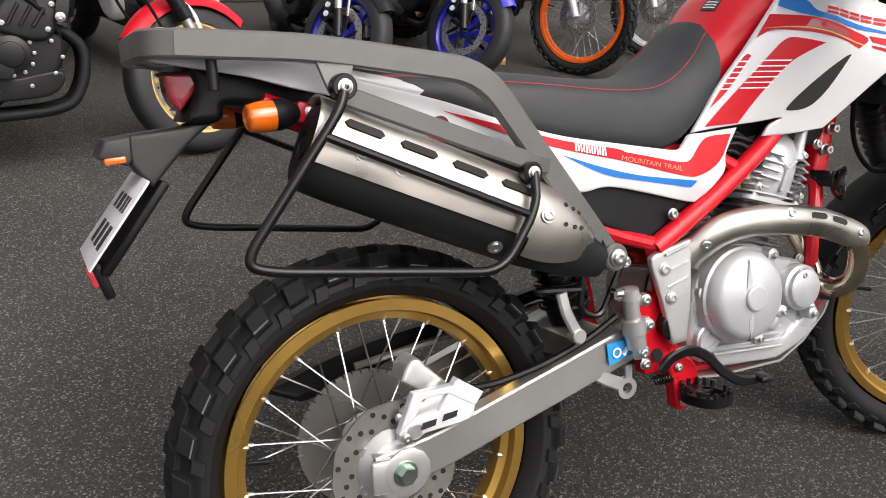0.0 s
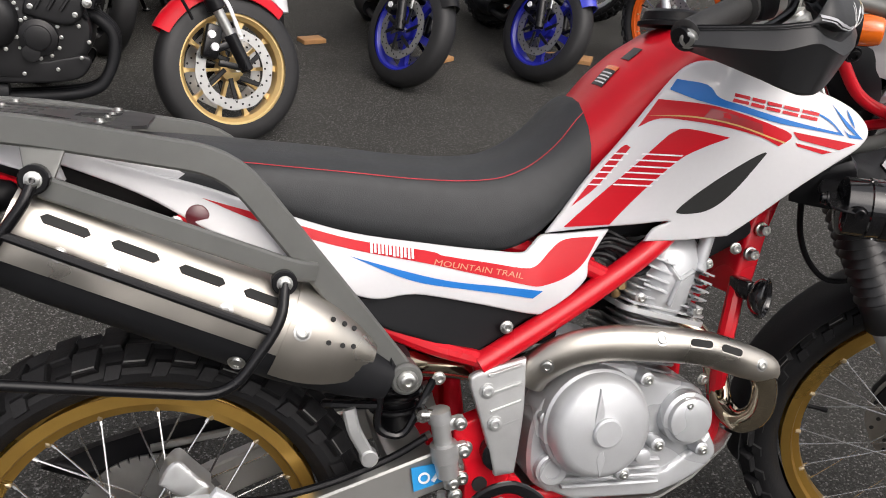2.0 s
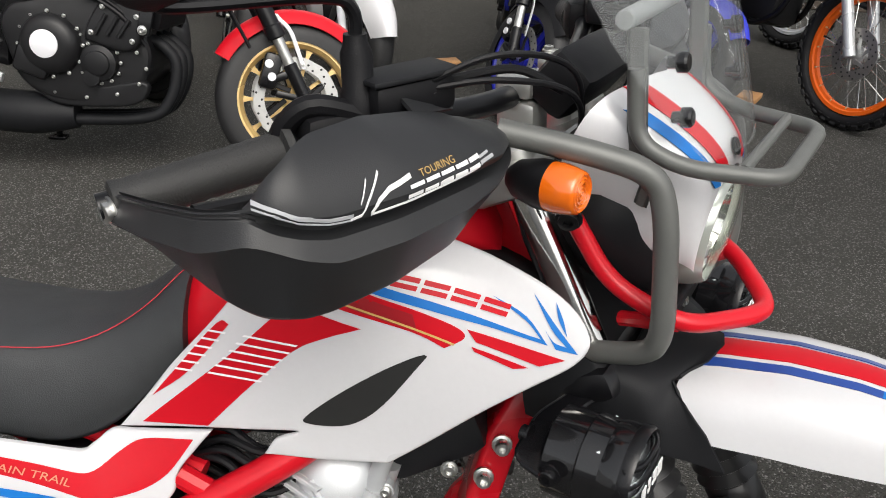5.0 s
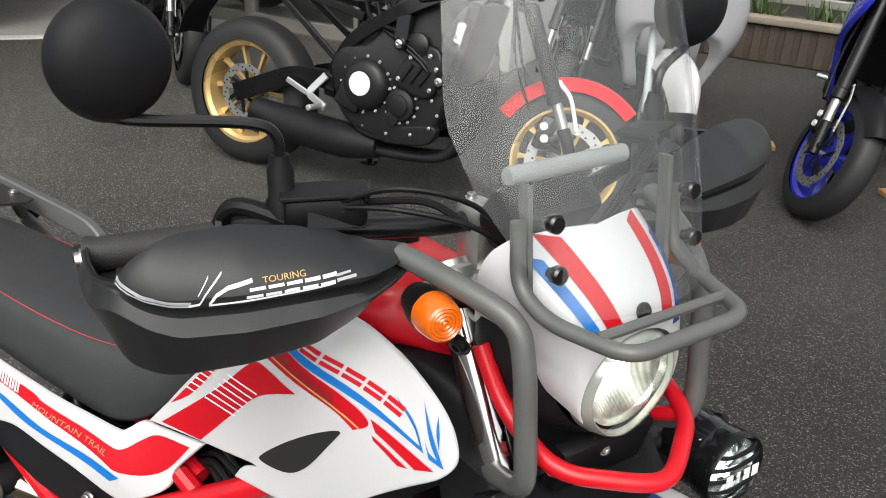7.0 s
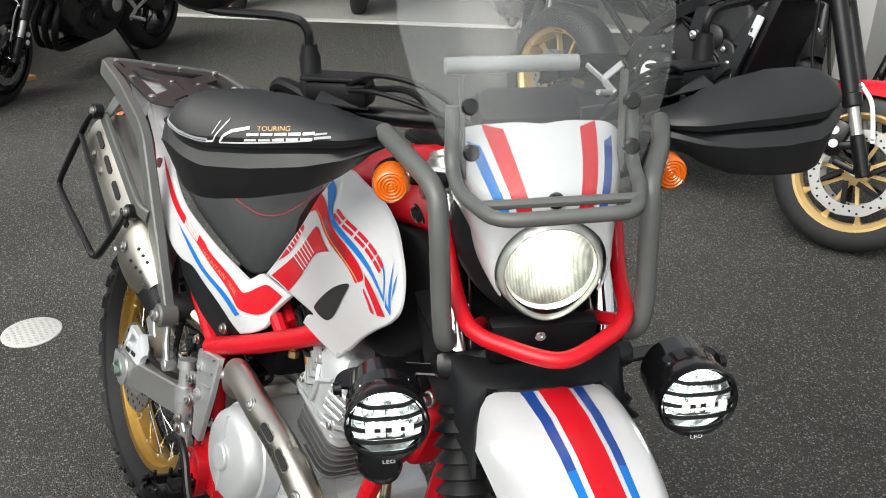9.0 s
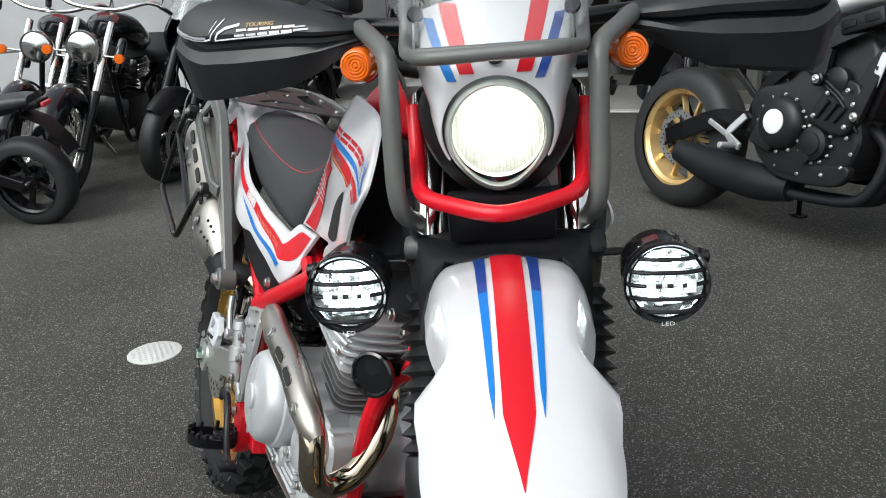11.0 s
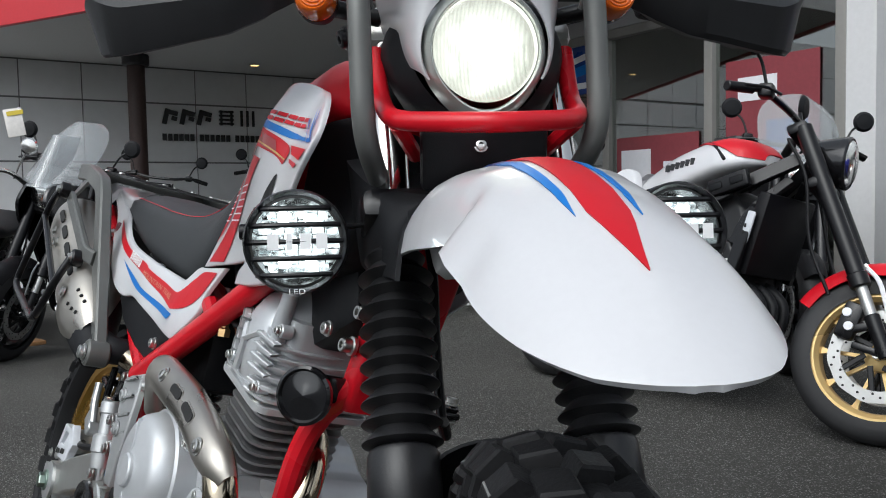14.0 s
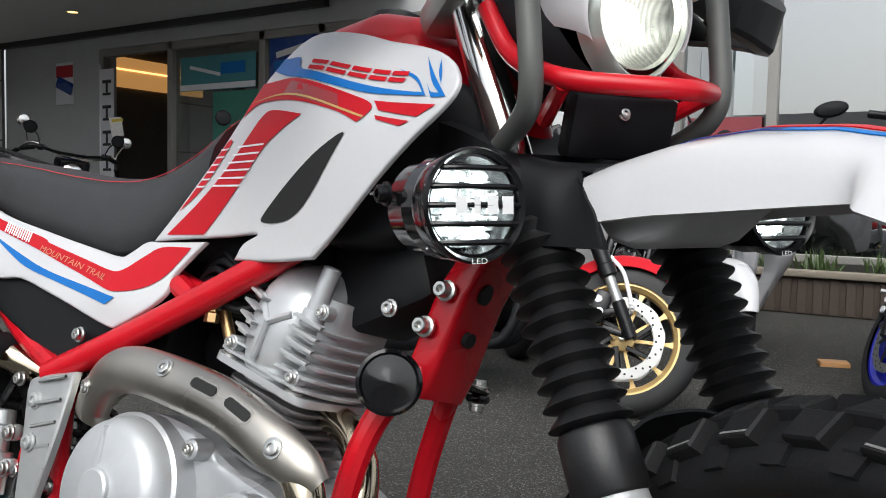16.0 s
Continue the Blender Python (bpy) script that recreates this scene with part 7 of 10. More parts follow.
def fog(s):
    e = new("auxiliary_lamp")
    e.parent = bike
    e.matrix_basis = STEER @ Matrix.Translation((1.116, s * 0.175, 0.843)) @ Matrix.Scale(0.97, 4) @ Matrix.Translation((-1.116, -s * 0.175, -0.845))
    e.empty_display_size = 0.03
    e["label"] = "black round auxiliary lamp with a lit lens and wire grille"
    c = Vector((1.116, s * 0.175, 0.845))
    d = Vector((1, 0, -0.02)).normalized()
    bm = B()
    lathe(bm, [(-0.064, 0.02), (-0.062, 0.038), (-0.058, 0.0430), (-0.028, 0.0435), (-0.026, 0.0455), (0.012, 0.0430), (0.016, 0.0425), (0.016, 0.040), (-0.01, 0.038)], c, d, 40, cap_end=False)
    hs = part("housing", bm, M_BLACKGLOSS, e, "glossy black lamp housing")
    bm = B()
    lathe(bm, [(-0.0005, 0.0435), (0.0, 0.0455), (0.006, 0.0470), (0.018, 0.0470), (0.0185, 0.0455)], c - d * 0.006, d, 40, cap_end=False, cap_start=False)
    part("front_ring", bm, M_BLACKGLOSS, hs)
    bm = B()
    for k in range(5):
        z = -0.03 + 0.015 * k
        h = math.sqrt(0.047 ** 2 - z * z)
        tube(bm, [c + d * 0.016 + Vector((0, -h, z)), c + d * 0.027 + Vector((0, -h * 0.55, z)), c + d * 0.029 + Vector((0, 0, z)), c + d * 0.027 + Vector((0, h * 0.55, z)), c + d * 0.016 + Vector((0, h, z))], 0.0026, 8)
    lathe(bm, [(0.010, 0.0465), (0.02, 0.048), (0.024, 0.046), (0.02, 0.043), (0.012, 0.043)], c, d, 40, cap_end=False, cap_start=False)
    part("grille", bm, M_BLACKSATIN, e, "black wire grille")
    bm = B()
    for k in range(5):
        z = -0.028 + 0.014 * k
        h = math.sqrt(0.040 ** 2 - z * z)
        n = 6
        for i in range(n):
            y = -h + (i + 0.5) * 2 * h / n
            box(bm, c + d * -0.012 + Vector((0, y, z)), (0.012, 2 * h / n * 0.90, 0.0118), Matrix.Rotation(radians(-25 + 16 * ((i * 7 + k * 3) % 4)), 4, "Y"), 0.0)
    part("reflector", bm, M_GLOWCELL, e, "facetted reflector that glows by itself", smooth=0)
    bm = B()
    lathe(bm, [(0.0, 0.041), (0.006, 0.041), (0.008, 0.039), (0.008, 0)], c + d * 0.004, d, 40)
    ln = part("lens", bm, M_GLASS, e, "clear lamp glass")
    ln.visible_shadow = False
    bm = B()
    for z in (-0.02, 0.022):
        for y in (-0.012, 0.012):
            box(bm, c + d * 0.001 + Vector((0, y, z)), (0.008, 0.011, 0.008), None, 0.002)
    part("led", bm, glow("cool_led", (0.92, 0.97, 1.0), 12), e, "glowing white diodes")
    # maker's mark as a plain pale bar row on the middle of the glass
    for k in range(4):
        bm = B()
        box(bm, c + d * 0.031 + Vector((0, -0.0195 + 0.0145 * k, 0)), (0.001, 0.0100 if k != 1 else 0.0055, 0.0145), None, 0)
        part("plain_mark", bm, M_DECAL_WHITE, ln, smooth=0)
    bm = B()
    letters(bm, "LED", lambda r, u, o: c + d * 0.0245 + Vector((0.0, r - 0.0075, -0.0475 + u * 0.75)), 0.009)
    part("lettering", bm, M_DECAL_WHITE, e)
    bm = B()
    flat_bar(bm, [c + Vector((-0.045, s * 0.046, 0.012)), c + Vector((-0.072, s * 0.040, 0.014)), c + Vector((-0.078, -s * 0.02, 0.014)), Vector((1.055, s * 0.105, 0.862))], 0.028, 0.004, (0, 0, 1), 0.01)
    bolt(bm, c + Vector((-0.045, s * 0.049, 0.012)), (0, s, 0), 0.008, 0.01)
    bolt(bm, c + Vector((-0.082, s * 0.012, 0.014)), (-1, 0, 0), 0.008, 0.01)
    part("bracket", bm, M_BLACKSATIN, e, "black steel lamp bracket")


mirrored(fog)

# handlebar, grips, levers, mirrors
bm = B()
sharp_tube(bm, [(0.795, -0.405, 1.112), (0.90, -0.225, 1.135), (0.945, -0.08, 1.125), (0.945, 0.08, 1.125), (0.90, 0.225, 1.135), (0.795, 0.405, 1.112)], 0.011, 0.05, 14)
handlebar = part("handlebar", bm, M_BLACKSATIN, bike, "black tubular handlebar", m=STEER)


for s in (-1, 1):
    bm = B()
    box(bm, (0.950, s * 0.045, 1.092), (0.042, 0.036, 0.060), None, 0.008)
    box(bm, (0.947, s * 0.045, 1.134), (0.040, 0.034, 0.022), None, 0.007)
    rs = part("riser", bm, M_ALUBRUSH, handlebar, "silver handlebar clamp")
    bolts(rs, [((0.934, s * 0.045, 1.145), (0, 0, 1)), ((0.962, s * 0.045, 1.145), (0, 0, 1))], 0.005, 0.005)
    bm = B()
    lathe(bm, [(0, 0.024), (0.012, 0.024), (0.016, 0.020), (0.022, 0.019), (0.022, 0.010)], fork_at(1.072, s * 0.086), STEER_AXIS, 24)
    part("fork_cap", bm, M_ALUBRUSH, bike, "silver fork cap", m=STEER)


def grip(s):
    a, b = Vector((0.800, s * 0.397, 1.1125)), Vector((0.868, s * 0.28, 1.129))
    bm = B()
    L = (b - a).length
    lathe(bm, [(0, 0.014), (0.002, 0.0185), (0.006, 0.0175)] + [p for k in range(9) for p in ((0.012 + 0.011 * k, 0.0165), (0.017 + 0.011 * k, 0.0172))] + [(L - 0.008, 0.017), (L - 0.006, 0.024), (L, 0.024)], a, b - a, 20)
    part("grip", bm, mat("grip_rubber", (0.02, 0.02, 0.02), 0.6, bump=0.4, bump_scale=600), handlebar, "black ribbed rubber grip")
    bm = B()
    box(bm, (0.885, s * 0.255, 1.135), (0.05, 0.05, 0.05), Matrix.Rotation(radians(s * 30), 4, "Z"), 0.012)
    tube(bm, [(0.915, s * 0.235, 1.15), (0.885, s * 0.275, 1.165), (0.86, s * 0.285, 1.135), (0.868, s * 0.28, 1.105)], 0.009, 10)
    part("switch_box", bm, M_BLACK, handlebar, "black switch housing")
    bm = B()
    tube(bm, [(0.945, s * 0.17, 1.168), (0.985, s * 0.13, 1.172), (1.015, s * 0.10, 1.15)], 0.004, 8)
    part("hose", bm, M_BLACK, handlebar, "black rubber hose")
    bm = B()
    lathe(bm, [(0, 0.015), (0.030, 0.015), (0.034, 0.0125), (0.060, 0.0125), (0.066, 0.010), (0.074, 0.009)], (0.905, s * 0.238, 1.14), (0, 0, 1), 20)
    part("mirror_mount", bm, M_BLACK, handlebar, "black rubber-capped mirror mount")
    rz = Matrix.Rotation(radians(s * 22), 4, "Z")
    bm = B()
    box(bm, (0.926, s * 0.205, 1.162), (0.038, 0.076, 0.030), rz, 0.007)
    res = part("fluid_reservoir", bm, M_BLACK, handlebar, "small black fluid reservoir")
    bm = B()
    box(bm, (0.926, s * 0.205, 1.1795), (0.043, 0.082, 0.005), rz, 0.0018)
    part("lid", bm, M_BLACKMATT, res)
    bm = B()
    tube(bm, [(0.935, s * 0.205, 1.14), (0.925, s * 0.27, 1.125), (0.89, s * 0.34, 1.115), (0.87, s * 0.385, 1.115)], [0.008, 0.006, 0.0055, 0.008], 10)
    part("lever", bm, M_BLACKSATIN, handlebar, "black lever")
    e = new("mirror")
    e.parent, e.matrix_basis = bike, STEER
    e.empty_display_size = 0.03
    bm = B()
    tube(bm, [(0.905, s * 0.238, 1.205), (0.905, s * 0.240, 1.232), (0.895, s * 0.262, 1.244), (0.845, s * 0.345, 1.247), (0.835, s * 0.362, 1.253), (0.832, s * 0.365, 1.272)], 0.0055, 10)
    part("stem", bm, M_BLACKSATIN, e, "black bent mirror stem")
    bm = B()
    lathe(bm, [(-0.004, 0.051), (0.0, 0.0545), (0.006, 0.055), (0.02, 0.048), (0.03, 0.030), (0.034, 0.0)], (0.832, s * 0.358, 1.300), (1, -s * 0.12, -0.02), 36)
    part("shell", bm, M_BLACKMATT, e, "round black mirror back")
    bm = B()
    lathe(bm, [(-0.0055, 0.050), (-0.004, 0.0505)], (0.832, s * 0.358, 1.300), (1, -s * 0.12, -0.02), 36)
    part("mirror_glass", bm, mat("mirror_silver", (0.85, 0.85, 0.86), 0.03, 1.0, vary=0.02, rough_vary=0.01), e, "mirror glass")
    e["label"] = "round black rear-view mirror on a bent stem"


mirrored(grip)


M_GUARD = mat("dark_grey_guard_plastic", (0.014, 0.0145, 0.016), 0.42, vary=0.15, bump=0.1, bump_scale=900, spec=0.5)


# hand guards: a creased lower shell with a proud upper pod
def handguard(s):
    # plan, lower edge, crease, step, crown and how far the crown lies back
    st = [(0.794, 0.405, 1.097, 1.106, 1.121, 1.122, 0.0), (0.85, 0.415, 1.083, 1.107, 1.127, 1.128, 0.0), (0.903, 0.418, 1.066, 1.108, 1.132, 1.133, 0.0), (0.925, 0.414, 1.059, 1.114, 1.135, 1.136, 0.0), (0.940, 0.408, 1.055, 1.118, 1.136, 1.139, 0.002),
          (0.950, 0.400, 1.053, 1.114, 1.131, 1.157, 0.012), (0.966, 0.385, 1.051, 1.104, 1.124, 1.170, 0.026), (0.978, 0.364, 1.051, 1.096, 1.1185, 1.174, 0.040), (0.998, 0.312, 1.056, 1.096, 1.119, 1.174, 0.052), (1.011, 0.250, 1.065, 1.099, 1.120, 1.163, 0.056),
          (1.013, 0.205, 1.083, 1.105, 1.118, 1.153, 0.048), (1.006, 0.175, 1.098, 1.112, 1.120, 1.145, 0.036), (0.990, 0.148, 1.110, 1.117, 1.122, 1.136, 0.016), (0.984, 0.140, 1.113, 1.118, 1.122, 1.131, 0.010)]
    P = np.array(st)
    arc = np.r_[0, np.cumsum(np.linalg.norm(np.diff(P[:, :2], axis=0), axis=1))]
    n_ = 90
    t = np.linspace(0, arc[-1], n_)
    Q = np.array([np.interp(t, arc, P[:, k]) for k in range(7)]).T
    for _ in range(2):
        Q[1:-1] = (Q[:-2] + 2 * Q[1:-1] + Q[2:]) / 4
    V = [0, 1, 2, 3, 4, 5, 6, 7, 8, 8.5, 9, 10, 11, 12, 13, 14, 15, 16, 17, 18]
    g = []
    for i, (x, y, zl, zr, zs, zt, ins) in enumerate(Q):
        d = Q[min(i + 2, n_ - 1), :2] - Q[max(i - 2, 0), :2]
        d /= np.linalg.norm(d)
        n = np.array([-d[1], d[0]])
        if n[0] * 0.6 + n[1] * 0.8 < 0:
            n = -n
        pod = min(1.0, max(0.0, (zt - zs - 0.002) / 0.03))
        low = [(-0.034, zl + 0.004), (-0.018, zl), (-0.0155, zl + 0.003), (-0.0015, zr - 0.003), (0.0, zr), (-0.001, zr + 0.002), (-0.0065, zs - 0.0035 - 0.0045 * pod), (-0.0085 - 0.003 * pod, zs - 0.0015 - 0.005 * pod), (-0.006 - 0.009 * pod, zs - 0.004 * pod), (-0.006 - 0.009 * pod, zs + 0.0015)]
        row = [(x + n[0] * f, s * (y + n[1] * f), h) for f, h in low]
        z0 = zs + 0.004 * pod + 0.0005
        for k in np.linspace(0, 1, 10):
            f = (0.0015 * pod - 0.009 * (1 - pod)) - (ins if pod > 0.02 else 0.0) * k ** 1.7 - (0.003 * max(0, 0.12 - k) / 0.12)
            h = z0 + (zt - z0) * (1 - (1 - k) ** 1.25)
            row.append((x + n[0] * f, s * (y + n[1] * f), h))
        g.append(row)
    bm = B()
    sheet(bm, g, 0.003)
    # mounting tab with two screws
    top = [Vector((0.955, s * 0.235, 1.158)), Vector((0.952, s * 0.175, 1.146))]
    sheet(bm, [[a.lerp(Vector(b), k) for k in (0, 0.35, 0.7, 1)] for a, b in ((top[0], (0.925, s * 0.222, 1.172)), (top[0].lerp(top[1], 0.3), (0.922, s * 0.212, 1.175)), (top[0].lerp(top[1], 0.7), (0.930, s * 0.188, 1.170)), (top[1], (0.945, s * 0.178, 1.158)))], 0.003)
    hg = part("handguard", bm, M_GUARD, bike, "matt black hand guard with pale line graphics", m=STEER, smooth=24)
    G = np.array([[tuple(p) for p in r] for r in g])

    def at(y, z, lift=0.0012):
        """The pod's face at a side offset and height."""
        col = np.abs(G[:, 12, 1])
        a = n_ - 1 - int(np.searchsorted(col[::-1], y))
        a = min(max(a, 0), n_ - 2)
        fi = min(max((col[a] - y) / (col[a] - col[a + 1] + 1e-9), 0), 1)
        C = G[a] * (1 - fi) + G[a + 1] * fi
        b = min(max(int(np.searchsorted(C[10:, 2], z)) + 9, 10), len(C) - 2)
        fj = (z - C[b, 2]) / (C[b + 1, 2] - C[b, 2])
        p = C[b] * (1 - fj) + C[b + 1] * fj
        n = np.cross(G[a + 1, b] - G[a, b], G[a, b + 1] - G[a, b])
        n /= np.linalg.norm(n)
        if n[0] * 0.6 + n[1] * s * 0.8 < 0:
            n = -n
        return Vector(p + n * lift)

    def strip(name, material, pts, w, n=8, parent=None):
        b2 = B()
        for (y0, z0), (y1, z1) in zip(pts, pts[1:]):
            sheet(b2, [[at(y0 + (y1 - y0) * k / n, z0 + (z1 - z0) * k / n + w * q) for q in (-1, 0, 1)] for k in range(n + 1)], 0.0004)
        part(name, b2, material, hg)
    strip("pale_line", M_SILVERLINE, [(0.400, 1.144), (0.385, 1.134), (0.368, 1.1285), (0.352, 1.127)], 0.0013)
    strip("pale_line", M_SILVERLINE, [(0.400, 1.1405), (0.385, 1.1305), (0.368, 1.1255), (0.352, 1.124)], 0.0006)
    if s < 0:
        # emblem and maker's word as plain slanted blocks
        strip("pale_mark", M_DECAL_WHITE, [(0.354, 1.1245), (0.346, 1.1255), (0.341, 1.133), (0.328, 1.148)], 0.0010, 5)
        strip("pale_mark", M_DECAL_WHITE, [(0.346, 1.133), (0.341, 1.141), (0.338, 1.146)], 0.0007, 4)
        strip("pale_mark", M_DECAL_WHITE, [(0.339, 1.1245), (0.333, 1.132), (0.324, 1.137), (0.305, 1.1405)], 0.0016, 5)
        strip("pale_mark", M_DECAL_WHITE, [(0.338, 1.124), (0.270, 1.1265), (0.240, 1.1285)], 0.0008)
        for k in range(5):
            y0 = 0.311 - 0.0150 * k
            for dz in (0.0008, 0.0062):
                strip("pale_mark", M_DECAL_WHITE, [(y0 - dz * 0.5, 1.1275 + dz + 0.0002 * k), (y0 - dz * 0.5 - 0.0128, 1.1278 + dz + 0.0002 * k)], 0.0013, 3)
        strip("pale_line", M_SILVERLINE, [(0.236, 1.1335), (0.222, 1.134)], 0.0008)
        strip("pale_line", M_SILVERLINE, [(0.236, 1.130), (0.218, 1.1305)], 0.0012)
        b2 = B()
        letters(b2, "TOURING", lambda r, q, o: at(0.297 - r, 1.1372 + q * 0.8, 0.0014), 0.0080)
        part("lettering", b2, M_GOLDLINE, hg, "small gold lettering")
    bolts(hg, [((0.805, s * 0.402, 1.111), (-0.25, s * 1, 0.0))], 0.0085, 0.007)
    bolts(hg, [((0.931, s * 0.209, 1.1735), (0.35, s * 0.1, 1)), ((0.943, s * 0.195, 1.166), (0.35, s * 0.1, 1))], 0.0055, 0.004)

mirrored(handguard)

# clutch, brake and throttle cables
for s, k in ((-1, 0.0), (1, 0.0), (-1, 0.02), (1, 0.015)):
    bm = B()
    tube(bm, [(0.93, s * 0.21, 1.165), (0.985, s * 0.16, 1.190 - k), (1.02, s * 0.09, 1.165 - k), (1.005, s * 0.04, 1.08), (0.97, s * 0.03, 0.99)], 0.0028, 8)
    part("control_cable", bm, M_BLACK, bike, "black control cable", m=STEER)
bm = B()
box(bm, (0.99, 0, 1.14), (0.05, 0.12, 0.06), Matrix.Rotation(radians(40), 4, "Y"), 0.014)
part("speedometer", bm, M_BLACK, bike, "black speedometer housing", m=STEER)
bm = B()
box(bm, (1.30, 0.075, 0.41), (0.06, 0.045, 0.11), Matrix.Rotation(RAKE, 4, "Y"), 0.012)
tube(bm, [(1.29, 0.085, 0.46), (1.22, 0.12, 0.56), (1.15, 0.11, 0.68), (1.1, 0.1, 0.8)], 0.005, 8)
part("front_caliper", bm, M_BLACKSATIN, bike, "black front brake caliper with hose", m=STEER)

# hose hanging beside the fork
bm = B()
tube(bm, [(1.02, -0.05, 0.86), (1.029, -0.045, 0.806), (1.038, -0.045, 0.744), (1.058, -0.045, 0.696), (1.089, -0.045, 0.664), (1.12, -0.045, 0.662), (1.15, -0.05, 0.68)], 0.005, 10)
part("hose", bm, M_BLACK, bike, "black rubber hose beside the fork", m=STEER)
# horn
bm = B()
lathe(bm, [(0, 0.012), (0.004, 0.021), (0.012, 0.029), (0.018, 0.0318), (0.024, 0.0318), (0.026, 0.0285), (0.022, 0.026), (0.023, 0.010), (0.026, 0.0)], (0.894, -0.076, 0.647), (0.62, -0.78, -0.05), 36)
box(bm, (0.893, -0.06, 0.655), (0.02, 0.05, 0.03), None, 0.004)
part("horn", bm, M_BLACKGLOSS, bike, "round glossy black horn")

# ---- ground ----
bm = B()
R_ = [0.0, 2, 4, 8, 16, 40, 120, 400, 1500]
vs = [bm.verts.new((0, 0, 0))]
prev = None
for r in R_[1:]:
    cur = [bm.verts.new((r * math.cos(2 * math.pi * k / 48), r * math.sin(2 * math.pi * k / 48), 0)) for k in range(48)]
    for k in range(48):
        if prev is None:
            bm.faces.new((vs[0], cur[k], cur[(k + 1) % 48]))
        else:
            bm.faces.new((prev[k], cur[k], cur[(k + 1) % 48], prev[(k + 1) % 48]))
    prev = cur
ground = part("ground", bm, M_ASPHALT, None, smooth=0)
tagged(ground, "dark grey asphalt car park with painted-in brightness", "asphalt", kind="structure")

M_CONCRETE = mat("pale_concrete", (0.34, 0.335, 0.32), 0.8, vary=0.15, scale=30, bump=0.3, bump_scale=150)
# brighter copy of the wall panel: light painted into the west wall
M_PANEL_LIT = mat("lit_grey_wall_panel", (0.68, 0.685, 0.69), 0.55, vary=0.06, scale=8, big=0.7, bump=0.05)
M_PANEL = mat("grey_wall_panel", (0.46, 0.465, 0.47), 0.55, vary=0.06, scale=8, big=0.7, bump=0.05)
M_SOFFIT = mat("soffit_board", (0.55, 0.55, 0.54), 0.7, vary=0.05, big=0.8)
M_FASCIA = mat("red_fascia", (0.50, 0.02, 0.03), 0.35, vary=0.05)
M_FRAMEALU = mat("anodised_frame", (0.30, 0.29, 0.27), 0.4, metal=0.4, vary=0.06)
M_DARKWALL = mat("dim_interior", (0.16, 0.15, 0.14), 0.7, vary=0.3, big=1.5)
M_SIGN = mat("dark_sign_metal", (0.02, 0.02, 0.022), 0.4)
M_PLANTER = mat("brown_ribbed_block", (0.06, 0.045, 0.035), 0.75, vary=0.2, bump=0.3)
M_COLUMN = mat("dark_brown_steel", (0.06, 0.035, 0.03), 0.5, vary=0.2)
M_WINGLASS = thin_clear("shop_glass", (0.78, 0.83, 0.81), 0.20, 0.0)
M_MIRRORGLASS = thin_clear("coated_window_glass", (0.5, 0.55, 0.55), 0.48, 0.0)

# concrete apron under the canopy, its edge a painted kerb line
bm = B()
A0, A1 = Vector((-7.7, -0.2, 0.0)), Vector((-2.85, 4.65, 0.0))
loft(bm, [[A0, A1, Vector((-7.7, 4.65, 0))], [p + Vector((0, 0, 0.012)) for p in (A0, A1, Vector((-7.7, 4.65, 0)))]])
apron = part("pavement", bm, M_CONCRETE, None, smooth=0)
tagged(apron, "pale grey concrete apron in front of the shop", "pavement", kind="structure")
bm = B()
flat_bar(bm, [A0 + Vector((0.03, -0.03, 0.008)), A1 + Vector((0.03, -0.03, 0.008))], 0.09, 0.012, (0, 0, 1))
tagged(part("trim", bm, mat("white_line_paint", (0.6, 0.6, 0.58), 0.6, vary=0.15), None, smooth=0), "white edge line along the concrete apron", "line", kind="structure")
# drain cover
cover = thing("manhole_cover", pose(-0.885, -0.087, 0), "round pale metal drain cover set in asphalt", "manhole cover")
bm = B()
lathe(bm, [(0, 0.088), (0.003, 0.088), (0.005, 0.084), (0.0045, 0.078), (0.005, 0.076), (0.005, 0)], (0, 0, 0), (0, 0, 1), 40)
part("lid", bm, mat("galvanised_lid", (0.55, 0.55, 0.53), 0.55, metal=0.2, vary=0.1, bump=0.3), cover)
bm = B()
for i in range(-4, 5):
    for j in range(-4, 5):
        if i * i + j * j < 19:
            lathe(bm, [(0, 0.006), (0.0012, 0.005)], (i * 0.017, j * 0.017, 0.005), (0, 0, 1), 8)
part("stud", bm, mat("worn_stud", (0.45, 0.45, 0.44), 0.5, metal=0.3), cover)

# sign wall with panels
def wall_piece(name, lo, hi, material, label, bevel=0.0):
    bm = B()
    box(bm, [(a + b) / 2 for a, b in zip(lo, hi)], [b - a for a, b in zip(lo, hi)], None, bevel)
    ob = part(name, bm, material, None, smooth=0)
    return tagged(ob, label, "wall", kind="structure")


CZ = 2.33
wall_w = wall_piece("wall_west", (-7.95, -9.0, 0), (-7.712, 4.65, 3.6), mat("joint_grey", (0.17, 0.17, 0.17), 0.8), "grey panelled shop wall with dark joints")
first = None
ys = np.arange(-9.0, 4.6, 0.592)
zs = [(0.0, 0.62), (0.63, 1.30), (1.31, 1.94), (1.95, CZ - 0.01), (CZ + 0.02, 3.0), (3.01, 3.6)]
for y in ys:
    for z0, z1 in zs:
        bm = B()
        box(bm, (-7.706, y + 0.296, (z0 + z1) / 2), (0.014, 0.580, z1 - z0 - 0.008), None, 0.002, 1)
        part("panel", bm, M_PANEL_LIT, wall_w, smooth=0)
# sign: letters of the maker are plain shapes
def sign_piece(*a):
    b2 = B()
    box(b2, *a)
    part("plain_bar", b2, M_SIGN, sign, smooth=0)


